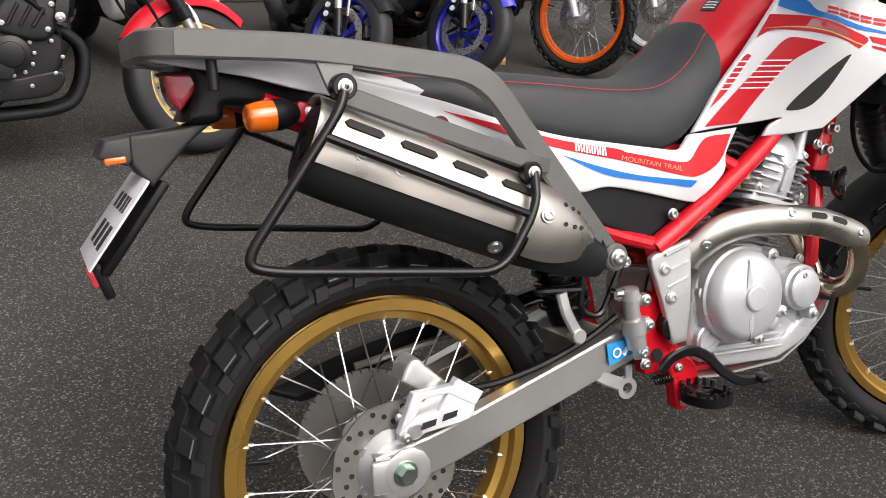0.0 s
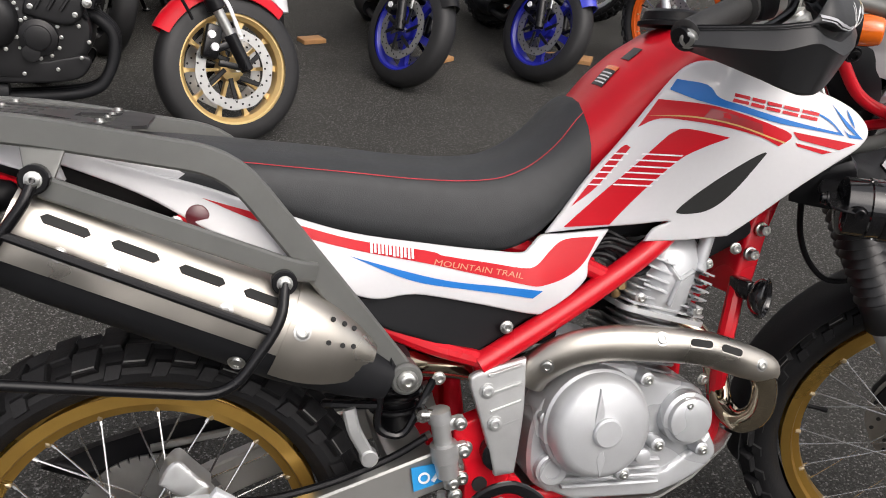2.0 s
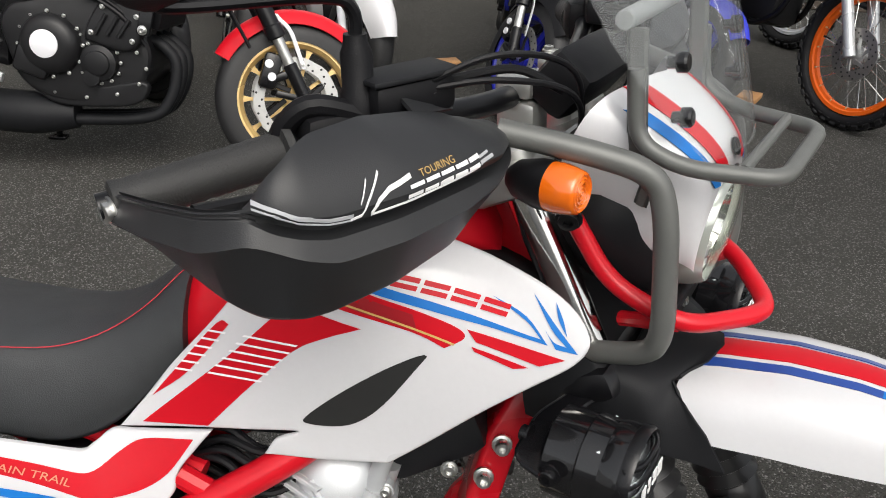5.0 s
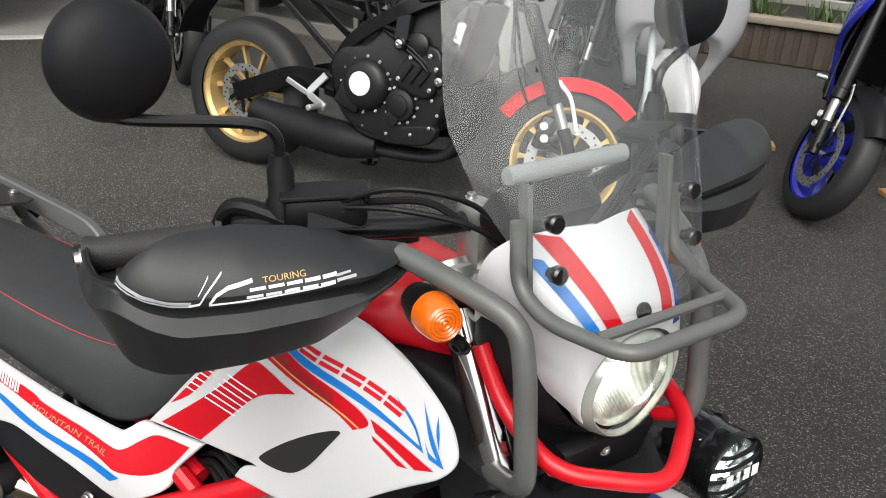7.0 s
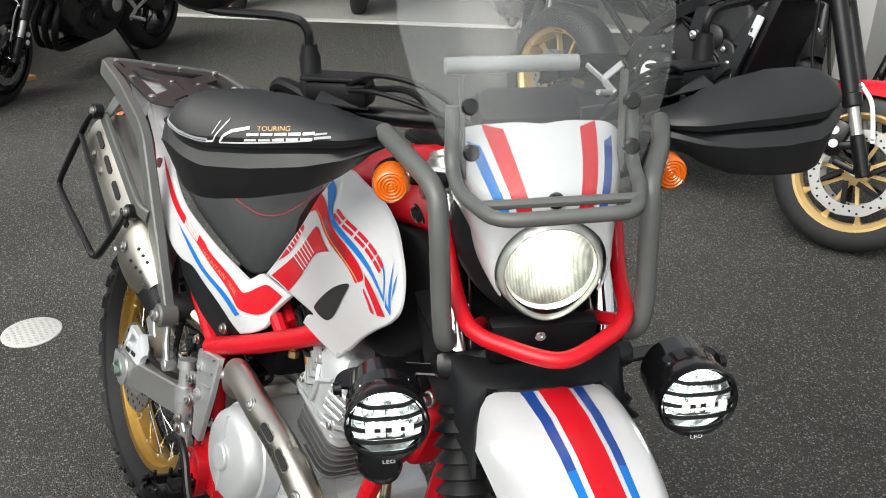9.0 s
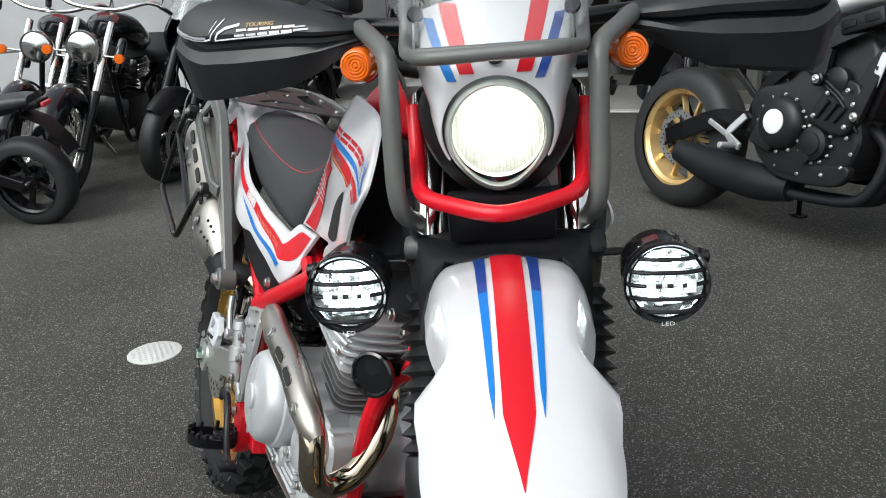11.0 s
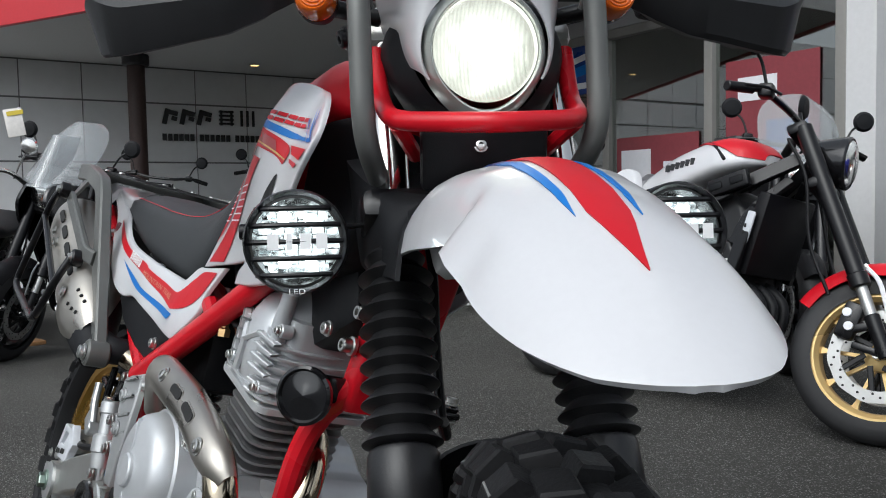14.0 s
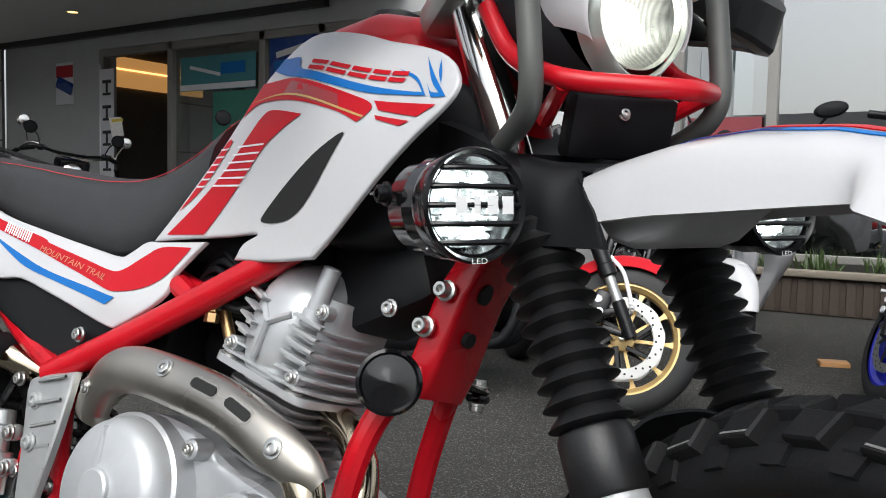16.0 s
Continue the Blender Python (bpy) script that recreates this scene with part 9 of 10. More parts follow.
    mirrored(lambda s: panel(bm, out, FE, s, 0.16, 0.02, 0.05))
    e = part("engine", bm, eng, b, "black engine block")
    for s in (-1, 1):
        bm = B()
        lathe(bm, [(0, 0.102), (0.012, 0.101), (0.030, 0.093), (0.042, 0.075), (0.046, 0.05), (0.046, 0)], (0.66, s * 0.165, 0.455), (0, s, 0), 40)
        part("clutch_cover", bm, eng, e)
        bm = B()
        lathe(bm, [(0, 0.062), (0.03, 0.060), (0.036, 0.042), (0.042, 0.040), (0.045, 0.028), (0.045, 0.0)], (0.815, s * 0.150, 0.400), (0, s, 0), 28)
        part("side_cover", bm, eng, e)
        bm = B()
        lathe(bm, [(0, 0.03), (0.025, 0.028), (0.027, 0)], (0.79, s * 0.16, 0.35), (0, s, 0), 20)
        part("oil_cap", bm, eng, e)
        for k in range(3):
            bm = B()
            flat_bar(bm, [(0.815 + 0.038 * k, s * 0.182, 0.495 - 0.004 * k), (0.855 + 0.038 * k, s * 0.180, 0.560 - 0.008 * k)], 0.012, 0.014)
            part("engine_rib", bm, eng, e)
    for s in (-1, 1):
        bm = B()
        lathe(bm, [(0, 0.046), (0.004, 0.046), (0.006, 0.042), (0.006, 0)], (0.655, s * 0.211, 0.460), (0, s, 0), 32)
        part("cover_disc", bm, M_PLATEW if detailed else M_ALU, e, "pale round cover disc")
    if detailed:
        first = None
        for s in (-1, 1):
            for k in range(12):
                a = 2 * math.pi * k / 12
                pts = [(0.66 + 0.108 * math.cos(a), s * 0.174, 0.455 + 0.108 * math.sin(a)), (0.815 + 0.070 * math.cos(a), s * 0.160, 0.400 + 0.070 * math.sin(a)), (0.76 + 0.21 * math.cos(a), s * 0.160, 0.385 + 0.105 * math.sin(a))]
                for p in pts:
                    mm = Matrix.Translation(p) @ Vector((0, s, 0)).to_track_quat("Z", "Y").to_matrix().to_4x4()
                    if first is None:
                        bm = B()
                        bolt(bm, (0, 0, 0), (0, 0, 1), 0.005, 0.008)
                        first = part("bolt", bm, M_ZINC, e, m=mm)
                    else:
                        again(first, mm)
    # exhaust under the engine
    bm = B()
    for y in (-0.07, 0.0, 0.07):
        tube(bm, [(0.92, y, 0.49), (1.00, y, 0.455), (1.045, y, 0.39), (1.02, y * 0.9 - 0.02, 0.27), (0.93, y * 0.8 - 0.04, 0.205), (0.6, y * 0.6 - 0.07, 0.19)], 0.020, 12)
        part("header_pipe", bm, M_BLACKMATT, b, "black exhaust header pipe")
        bm = B()
    tube(bm, [(0.70, -0.10, 0.21), (0.55, -0.11, 0.21), (0.30, -0.12, 0.23), (0.12, -0.15, 0.27)], [0.05, 0.075, 0.075, 0.05], 16)
    part("exhaust", bm, M_BLACKMATT, b, "black low exhaust")
    # frame and swingarm
    bm = B()
    for s in (-1, 1):
        flat_bar(bm, [(1.12, s * 0.05, 0.93), (0.98, s * 0.125, 0.845), (0.84, s * 0.165, 0.775), (0.70, s * 0.168, 0.70), (0.57, s * 0.16, 0.61), (0.49, s * 0.14, 0.48), (0.47, s * 0.12, 0.38)], 0.05, 0.03, (0, 1, 0), 0.07)
        flat_bar(bm, [(1.10, s * 0.05, 0.86), (1.0, s * 0.13, 0.74), (0.96, s * 0.15, 0.62)], 0.035, 0.025, (0, 1, 0), 0.06)
        flat_bar(bm, [(0.60, s * 0.12, 0.70), (0.30, s * 0.10, 0.76), (-0.12, s * 0.08, 0.84)], 0.03, 0.02)
        flat_bar(bm, [(0.50, s * 0.13, 0.52), (0.16, s * 0.10, 0.76)], 0.025, 0.02)
        flat_bar(bm, [(0.50, s * 0.12, 0.44), (0.30, s * 0.125, 0.44), (0.0, s * 0.115, 0.315)], 0.075, 0.035, (0, 1, 0), 0.08)
    part("frame", bm, M_BLACKSATIN, b, "black frame and swingarm")
    for s in (-1, 1):
        bm = B()
        flat_bar(bm, [(0.47, s * 0.16, 0.46), (0.40, s * 0.18, 0.38), (0.50, s * 0.20, 0.34)], 0.03, 0.012)
        flat_bar(bm, [(0.40, s * 0.18, 0.38), (0.30, s * 0.18, 0.42)], 0.022, 0.012)
        cyl(bm, (0.48, s * 0.19, 0.345), (0.48, s * 0.29, 0.345), 0.012)
        part("footrest", bm, M_ALU, b, "cast alloy footrest")
    # radiator with side plate
    bm = B()
    box(bm, (1.03, 0, 0.66), (0.05, 0.30, 0.30), Matrix.Rotation(radians(14), 4, "Y"), 0.01)
    rad_ = part("radiator", bm, M_BLACK, b)
    for s in (-1, 1):
        bm = B()
        box(bm, (1.012, s * 0.168, 0.635), (0.032, 0.012, 0.205), Matrix.Rotation(radians(14), 4, "Y"), 0.006)
        part("radiator_plate", bm, M_WHITEPLASTIC if accent is M_WHITE else M_BLACK, rad_, "silver radiator side plate")
    # tank
    bm = B()
    bm2 = B()
    rings, rings2 = [], []
    for x in np.linspace(0.38, 1.0, 26):
        top = float(np.interp(x, [0.38, 0.46, 0.6, 0.75, 0.86, 0.94, 0.98, 1.0], [0.82, 0.89, 0.965, 1.012, 1.022, 1.005, 0.975, 0.955]))
        lo_ = float(np.interp(x, [0.38, 0.46, 0.54, 0.62, 0.72, 0.85, 1.0], [0.79, 0.755, 0.75, 0.78, 0.83, 0.875, 0.915]))
        w = float(np.interp(x, [0.38, 0.5, 0.65, 0.85, 0.95, 1.0], [0.06, 0.115, 0.160, 0.165, 0.13, 0.07]))
        mid = (top + lo_) / 2
        rings.append([(x, w * (0.82 - 0.20 * math.sin(a)) / 0.9 * math.copysign(abs(math.cos(a)) ** 0.45, math.cos(a)), mid + (top - mid) * math.copysign(abs(math.sin(a)) ** 0.75, math.sin(a))) for a in [2 * math.pi * k / 28 for k in range(28)]])
        if x > 0.72:
            dl = 62 - 75 * min(1.0, (x - 0.72) / 0.22)
            rings2.append([(x, w * (0.82 - 0.20 * math.sin(a)) / 0.9 * 1.012 * math.copysign(abs(math.cos(a)) ** 0.45, math.cos(a)), mid + 0.003 + (top - mid) * math.copysign(abs(math.sin(a)) ** 0.75, math.sin(a))) for a in [radians(dl + (180 - 2 * dl) * k / 16) for k in range(17)]])
    loft(bm, rings)
    tk = part("fuel_tank", bm, tank_mat, b, smooth=60)
    if tank_top:
        sheet(bm2, rings2, 0.003)
        part("tank_top", bm2, tank_top, tk, smooth=60)
        bm = B()
        for s in (-1, 1):
            for k in range(6):
                bm = B()
                box(bm, (0.625 + 0.024 * k, s * (0.136 + 0.0012 * k), 0.905 + 0.0045 * k), (0.015, 0.020, 0.026), None, 0)
                part("plain_bar", bm, M_SIGN, tk, smooth=0)
        bm = B()
        for s in (-1, 1):
            bm = B()
            flat_bar(bm, [(0.77, s * 0.085, 1.008), (0.83, s * 0.130, 0.985), (0.885, s * 0.150, 0.93)], 0.012, 0.012)
            part("tank_line", bm, M_BLACKSATIN, tk)
    # seat and tail
    bm = B()
    rings = []
    for x, z, w, h in ((0.44, 0.85, 0.09, 0.03), (0.30, 0.845, 0.12, 0.045), (0.1, 0.855, 0.125, 0.05), (-0.08, 0.875, 0.11, 0.045), (-0.18, 0.885, 0.08, 0.03)):
        rings.append([(x, w * math.copysign(abs(math.cos(a)) ** 0.6, math.cos(a)), z + h * math.copysign(abs(math.sin(a)) ** 0.7, math.sin(a))) for a in [2 * math.pi * k / 20 for k in range(20)]])
    loft(bm, rings)
    if seat_mat is M_WRAP:
        # crinkled clear film loosely wrapped over the seat
        bmesh.ops.subdivide_edges(bm, edges=bm.edges[:], cuts=3, use_grid_fill=True)
        for v in bm.verts:
            q = v.co * 16
            d_ = Vector((v.co.x, v.co.y, v.co.z - 0.86)).normalized()
            v.co += Vector((0, d_.y, d_.z)) * (0.018 * abs(math.sin(q.x + 2.1 * math.sin(q.y * 1.7)) * math.cos(q.z * 1.3 + q.x * 0.7)) + 0.006 * math.sin(q.x * 5.1 + q.y * 4.3))
    part("seat", bm, seat_mat, b, smooth=30 if seat_mat is M_WRAP else 60)
    if accent is M_WHITE:
        for s in (-1, 1):
            bm = B()
            panel(bm, [(0.46, 0.84, 1), (0.42, 0.905), (0.36, 0.925), (0.28, 0.885), (0.20, 0.862, 1), (0.30, 0.825), (0.42, 0.80, 1)], lambda q: 0.122 - 0.35 * np.maximum(q[:, 1] - 0.84, 0), s, 0.03, 0.012, 0.03)
            part("side_panel", bm, M_WHITE, b, "white side panel behind the tank", smooth=50)
    if detailed:
        for s in (-1, 1):
            # air duct, throttle gear and hoses along the engine's flank
            bm = B()
            box(bm, (0.93, s * 0.172, 0.835), (0.17, 0.028, 0.062), Matrix.Rotation(radians(-16), 4, "Y"), 0.010)
            duct = part("air_duct", bm, M_ENGBLACK, b, "black air duct beside the tank")
            for k in range(2):
                bm = B()
                box(bm, (0.885 + 0.085 * k, s * 0.187, 0.822 + 0.025 * k), (0.055, 0.004, 0.026), Matrix.Rotation(radians(-16), 4, "Y"), 0.004)
                part("duct_panel", bm, M_BLACKMATT, duct)
            for k in range(3):
                bm = B()
                tube(bm, [(0.60 + 0.05 * k, s * 0.12, 0.76), (0.66 + 0.06 * k, s * 0.165, 0.70 - 0.03 * k), (0.80 + 0.05 * k, s * 0.175, 0.66 - 0.05 * k), (0.97, s * 0.15, 0.56 - 0.05 * k)], 0.008, 8)
                part("coolant_hose", bm, M_BLACK, b, "black rubber hose")
            bm = B()
            box(bm, (0.60, s * 0.185, 0.40), (0.12, 0.03, 0.10), Matrix.Rotation(radians(20), 4, "Y"), 0.02)
            part("sprocket_cover", bm, eng, e)
            bm = B()
            lathe(bm, [(0, 0.05), (0.02, 0.048), (0.028, 0.035), (0.03, 0)], (0.86, s * 0.15, 0.63), (0, s, 0), 24)
            part("cam_cover", bm, eng, e)
            bm = B()
            panel(bm, [(0.775, 0.475), (0.83, 0.60), (0.88, 0.635), (0.95, 0.625), (0.975, 0.56), (0.95, 0.46), (0.88, 0.44)], lambda q: 0.176 - 0.10 * np.maximum(q[:, 1] - 0.52, 0), s, 0.04, 0.012, 0.03)
            part("cylinder_flank", bm, eng, e, smooth=40)
            bolts(e, [((x, s * 0.178, z), (0, s, 0)) for x, z in ((0.845, 0.585), (0.925, 0.60), (0.955, 0.555), (0.80, 0.50), (0.935, 0.475))], 0.007, 0.008)
            bm = B()
            flat_bar(bm, [(0.80, s * 0.165, 0.735), (0.80, s * 0.178, 0.645)], 0.055, 0.030, (0, 1, 0))
            lathe(bm, [(0, 0.026), (0.02, 0.025), (0.024, 0.02)], (0.802, s * 0.178, 0.63), (0, s, 0), 20)
            part("engine_hanger", bm, M_BLACKSATIN, b, "black frame hanger")
            bm = B()
            flat_bar(bm, [(1.02, s * 0.12, 0.76), (1.01, s * 0.165, 0.66), (0.985, s * 0.178, 0.54), (0.975, s * 0.178, 0.50)], 0.045, 0.026, (0, 1, 0), 0.04)
            part("engine_hanger", bm, M_BLACKSATIN, b, "black frame hanger")
            bolts(b, [((0.802, s * 0.203, 0.63), (0, s, 0)), ((0.976, s * 0.193, 0.515), (0, s, 0))], 0.012, 0.010)
            bm = B()
            panel(bm, [(0.62, 0.335), (0.70, 0.35), (0.80, 0.32), (0.95, 0.34), (0.965, 0.30), (0.90, 0.255), (0.68, 0.25), (0.60, 0.29)], lambda q: np.full(len(q), 0.158), s, 0.03, 0.008, 0.04)
            part("sump_cover", bm, eng, e, smooth=40)
    bm = B()
    box(bm, (-0.17, 0, 0.85), (0.16, 0.15, 0.05), Matrix.Rotation(radians(6), 4, "Y"), 0.02)
    part("tail", bm, accent, b)
    bm = B()
    g = [[(x, y * 0.08, z - 0.01 * y * y) for y in (-1, 0, 1)] for x, z in ((-0.10, 0.80), (-0.22, 0.74), (-0.32, 0.62), (-0.36, 0.52))]
    sheet(bm, g, 0.006)
    part("rear_fender", bm, M_BLACK, b)
    if accent is M_WHITE:
        for s in (-1, 1):
            bm = B()
            panel(bm, [(0.26, 0.80, 1), (0.22, 0.76), (0.10, 0.775, 1), (0.02, 0.83, 1), (0.20, 0.835)], surf([(0.0, 0.8, 0.118), (0.3, 0.8, 0.128), (0.1, 0.9, 0.12), (0.1, 0.7, 0.12)]), s, 0.012, 0.004, 0.04)
            tb = part("seat_bracket", bm, M_WHITEPLASTIC, b, "white drilled seat bracket")
            for x, z, r in ((0.20, 0.80, 0.013), (0.155, 0.805, 0.011), (0.115, 0.812, 0.009)):
                bm = B()
                lathe(bm, [(-0.002, r), (0.003, r)], (x, s * 0.124, z), (0, s, 0), 16)
                part("bracket_hole", bm, M_HOLE, tb)
            for k in range(3):
                bm = B()
                box(bm, (1.010 + 0.007 * (k - 1), s * 0.1755, 0.635 + 0.024 * k), (0.007, 0.003, 0.014), None, 0)
                part("plate_slot", bm, M_HOLE, rad_)
    bm = B()
    box(bm, (-0.262, 0, 0.85), (0.03, 0.10, 0.035), None, 0.01)
    part("tail_light", bm, M_REDLENS, b)
    # bars, lamp, mirrors
    bm = B()
    tube(bm, [(0.93, -0.38, 1.08), (1.0, -0.26, 1.11), (1.06, -0.10, 1.09), (1.06, 0.10, 1.09), (1.0, 0.26, 1.11), (0.93, 0.38, 1.08)], 0.012, 10)
    for s in (-1, 1):
        cyl(bm, (0.93, s * 0.38, 1.08), (0.985, s * 0.28, 1.105), 0.018)
        box(bm, (1.02, s * 0.24, 1.11), (0.05, 0.05, 0.05), None, 0.01)
        tube(bm, [(1.06, s * 0.21, 1.11), (1.04, s * 0.30, 1.10), (0.99, s * 0.37, 1.085)], 0.006, 8)
    part("handlebar", bm, M_BLACKSATIN, b, "black handlebar with grips", m=st)
    for s in (-1, 1):
        bm = B()
        tube(bm, [(1.02, s * 0.24, 1.12), (1.0, s * 0.27, 1.20), (0.98, s * 0.31, 1.24)], 0.006, 8)
        part("mirror_stem", bm, M_BLACKSATIN, b, m=st)
        bm = B()
        lathe(bm, [(0, 0.05), (0.006, 0.052), (0.02, 0.04), (0.024, 0)], (0.98, s * 0.33, 1.26), (1, 0, 0), 20)
        part("mirror", bm, M_BLACKMATT, b, m=st)
    bm = B()
    lathe(bm, [(-0.13, 0.03), (-0.10, 0.075), (-0.02, 0.092), (0.0, 0.094), (0.006, 0.088)], (1.26, 0, 0.93), (1, 0, -0.05), 28)
    hl = part("headlight", bm, M_BLACKGLOSS, b, m=st)
    bm = B()
    lathe(bm, [(0.0, 0.086), (0.012, 0.07), (0.018, 0.0)], (1.262, 0, 0.93), (1, 0, -0.05), 28)
    part("lens", bm, M_REFLECT, hl)
    bm = B()
    tube(bm, [(1.08, -0.12, 0.98), (1.16, -0.13, 0.84), (1.20, -0.12, 0.62), (1.28, -0.11, 0.45)], 0.006, 8)
    tube(bm, [(1.06, 0.12, 1.05), (1.14, 0.13, 0.86), (1.22, 0.12, 0.60), (1.30, 0.11, 0.45)], 0.006, 8)
    part("brake_hose", bm, M_BLACK, b, m=st)
    bm = B()
    sharp_tube(bm, [(0.56, 0.12, 0.30), (0.50, 0.20, 0.14), (0.47, 0.245, 0.05)], 0.011)
    box(bm, (0.465, 0.25, 0.045), (0.07, 0.04, 0.01), Matrix.Rotation(radians(lean), 4, "X"), 0.003)
    part("side_stand", bm, M_BLACKSATIN, b)
    if body:
        # half fairing sides
        FB = surf([(0.8, 0.6, 0.17), (1.2, 0.8, 0.17), (1.0, 1.0, 0.15), (1.3, 0.95, 0.10), (0.9, 0.45, 0.15)])
        bm = B()
        mirrored(lambda s: panel(bm, [(0.78, 0.88), (1.0, 0.98), (1.25, 1.0), (1.34, 0.90), (1.28, 0.78), (1.14, 0.62), (1.02, 0.40), (0.82, 0.34), (0.80, 0.5), (0.92, 0.62)], FB, s, 0.02, 0.01, 0.04))
        part("fairing", bm, body, b, smooth=60)
        bm = B()
        rings = [[(1.34 - 0.16 * v - 0.10 * u * u, 0.12 * u * (1 - 0.3 * v), 0.97 + 0.30 * v) for u in np.linspace(-1, 1, 11)] for v in np.linspace(0, 1, 8)]
        sheet(bm, rings, 0.004)
        part("screen", bm, M_SMOKE, b, smooth=60)
    if screen:
        bm = B()
        rings = [[(1.30 - 0.30 * v - 0.12 * u * u, 0.20 * u * math.sqrt(max(1 - (max(v - 0.45, 0) / 0.58) ** 2.5, 0.02)), 1.0 + 0.36 * v) for u in np.linspace(-1, 1, 11)] for v in np.linspace(0, 1, 12)]
        sheet(bm, rings, 0.004)
        sc = part("screen", bm, screen, b, smooth=60)
    return b


# the white and red roadster with gold wheels
xsr = naked_bike(pose(-1.30, 2.42, 0, 0, 0, 2.2) @ Matrix.Scale(1.045, 4), "black roadster with white and red tank and gold wheels", lean=9, steer=18)
# two blue-wheeled machines and their neighbour
b1 = naked_bike(pose(1.18, 4.72, 0, 0, 0, -95), "black and blue roadster with blue wheels on asphalt", M_BLUERIM, M_BLACK, M_BLUEBODY, None, steer=33, lean=8, seat_mat=M_SEAT, accent=M_BLACK, detailed=False, body=M_BLUEBODY, twin=False, group="parked machines")
b2 = naked_bike(pose(1.98, 4.84, 0, 0, 0, -96), "blue faired motorcycle with blue wheels on asphalt", M_BLUERIM, M_BLUEBODY, M_BLUEBODY, None, steer=33, lean=8, seat_mat=M_SEAT, accent=M_BLACK, detailed=False, body=M_BLUEBODY, twin=False, group="parked machines")
naked_bike(pose(-0.52, 5.2, 0, 0, 0, -84), "black faired motorcycle parked between white machines", M_BLACKSATIN, M_BLACKGLOSS, M_BLACKGLOSS, None, steer=15, lean=8, seat_mat=M_SEAT, accent=M_BLACK, detailed=False, body=M_BLACKGLOSS, twin=False, group="parked machines")
# black machines beside the shop
naked_bike(pose(-4.46, 1.46, 0, 0, 0, -51), "black faired tourer with a tall grey screen", M_BLACKSATIN, M_BLACK, M_BLACKGLOSS, None, steer=10, lean=8, seat_mat=M_SEAT, accent=M_BLACK, detailed=False, body=M_BLACKGLOSS, screen=M_SMOKE, twin=False, group="parked machines")
naked_bike(pose(-6.75, 2.35, 0, 0, 0, -35), "black roadster parked by the panel wall", M_BLACKSATIN, M_BLACK, M_BLACKGLOSS, None, lean=8, seat_mat=M_SEAT, accent=M_BLACK, detailed=False, twin=False, group="parked machines")
naked_bike(pose(-6.6, 3.25, 0, 0, 0, -30), "black motorcycle parked under the wall sign", M_BLACKSATIN, M_BLACK, M_BLACKGLOSS, None, lean=8, seat_mat=M_SEAT, accent=M_BLACK, detailed=False, twin=False, group="parked machines")
naked_bike(pose(-5.9, 4.0, 0, 0, 0, -30), "dark blue motorcycle parked by the shop door", M_BLACKSATIN, M_BLUEBODY, M_NAVY, None, lean=8, seat_mat=M_SEAT, accent=M_BLACK, detailed=False, twin=False, group="parked machines")
naked_bike(pose(-3.6, 4.1, 0, 0, 0, -38), "black roadster with a clear screen before the window", M_BLACKSATIN, M_BLACK, M_BLACKGLOSS, None, lean=8, seat_mat=M_SEAT, accent=M_BLACK, detailed=False, twin=False, group="parked machines", screen=M_SMOKE)
naked_bike(pose(-1.75, 4.2, 0, 0, 0, -40), "black tourer with a large pale screen", M_BLACKSATIN, M_BLACK, M_BLACKGLOSS, None, lean=8, seat_mat=M_SEAT, accent=M_WHITE, detailed=False, twin=False, group="parked machines", screen=M_SMOKE)


naked_bike(pose(-2.98, -0.40, 0, 0, 0, -122) @ Matrix.Scale(0.76, 4), "small black motorcycle with a tail fender parked on asphalt", M_BLACKSATIN, M_BLACK, M_BLACKGLOSS, None, lean=8, seat_mat=M_SEAT, accent=M_BLACK, detailed=False, twin=False, group="parked machines")


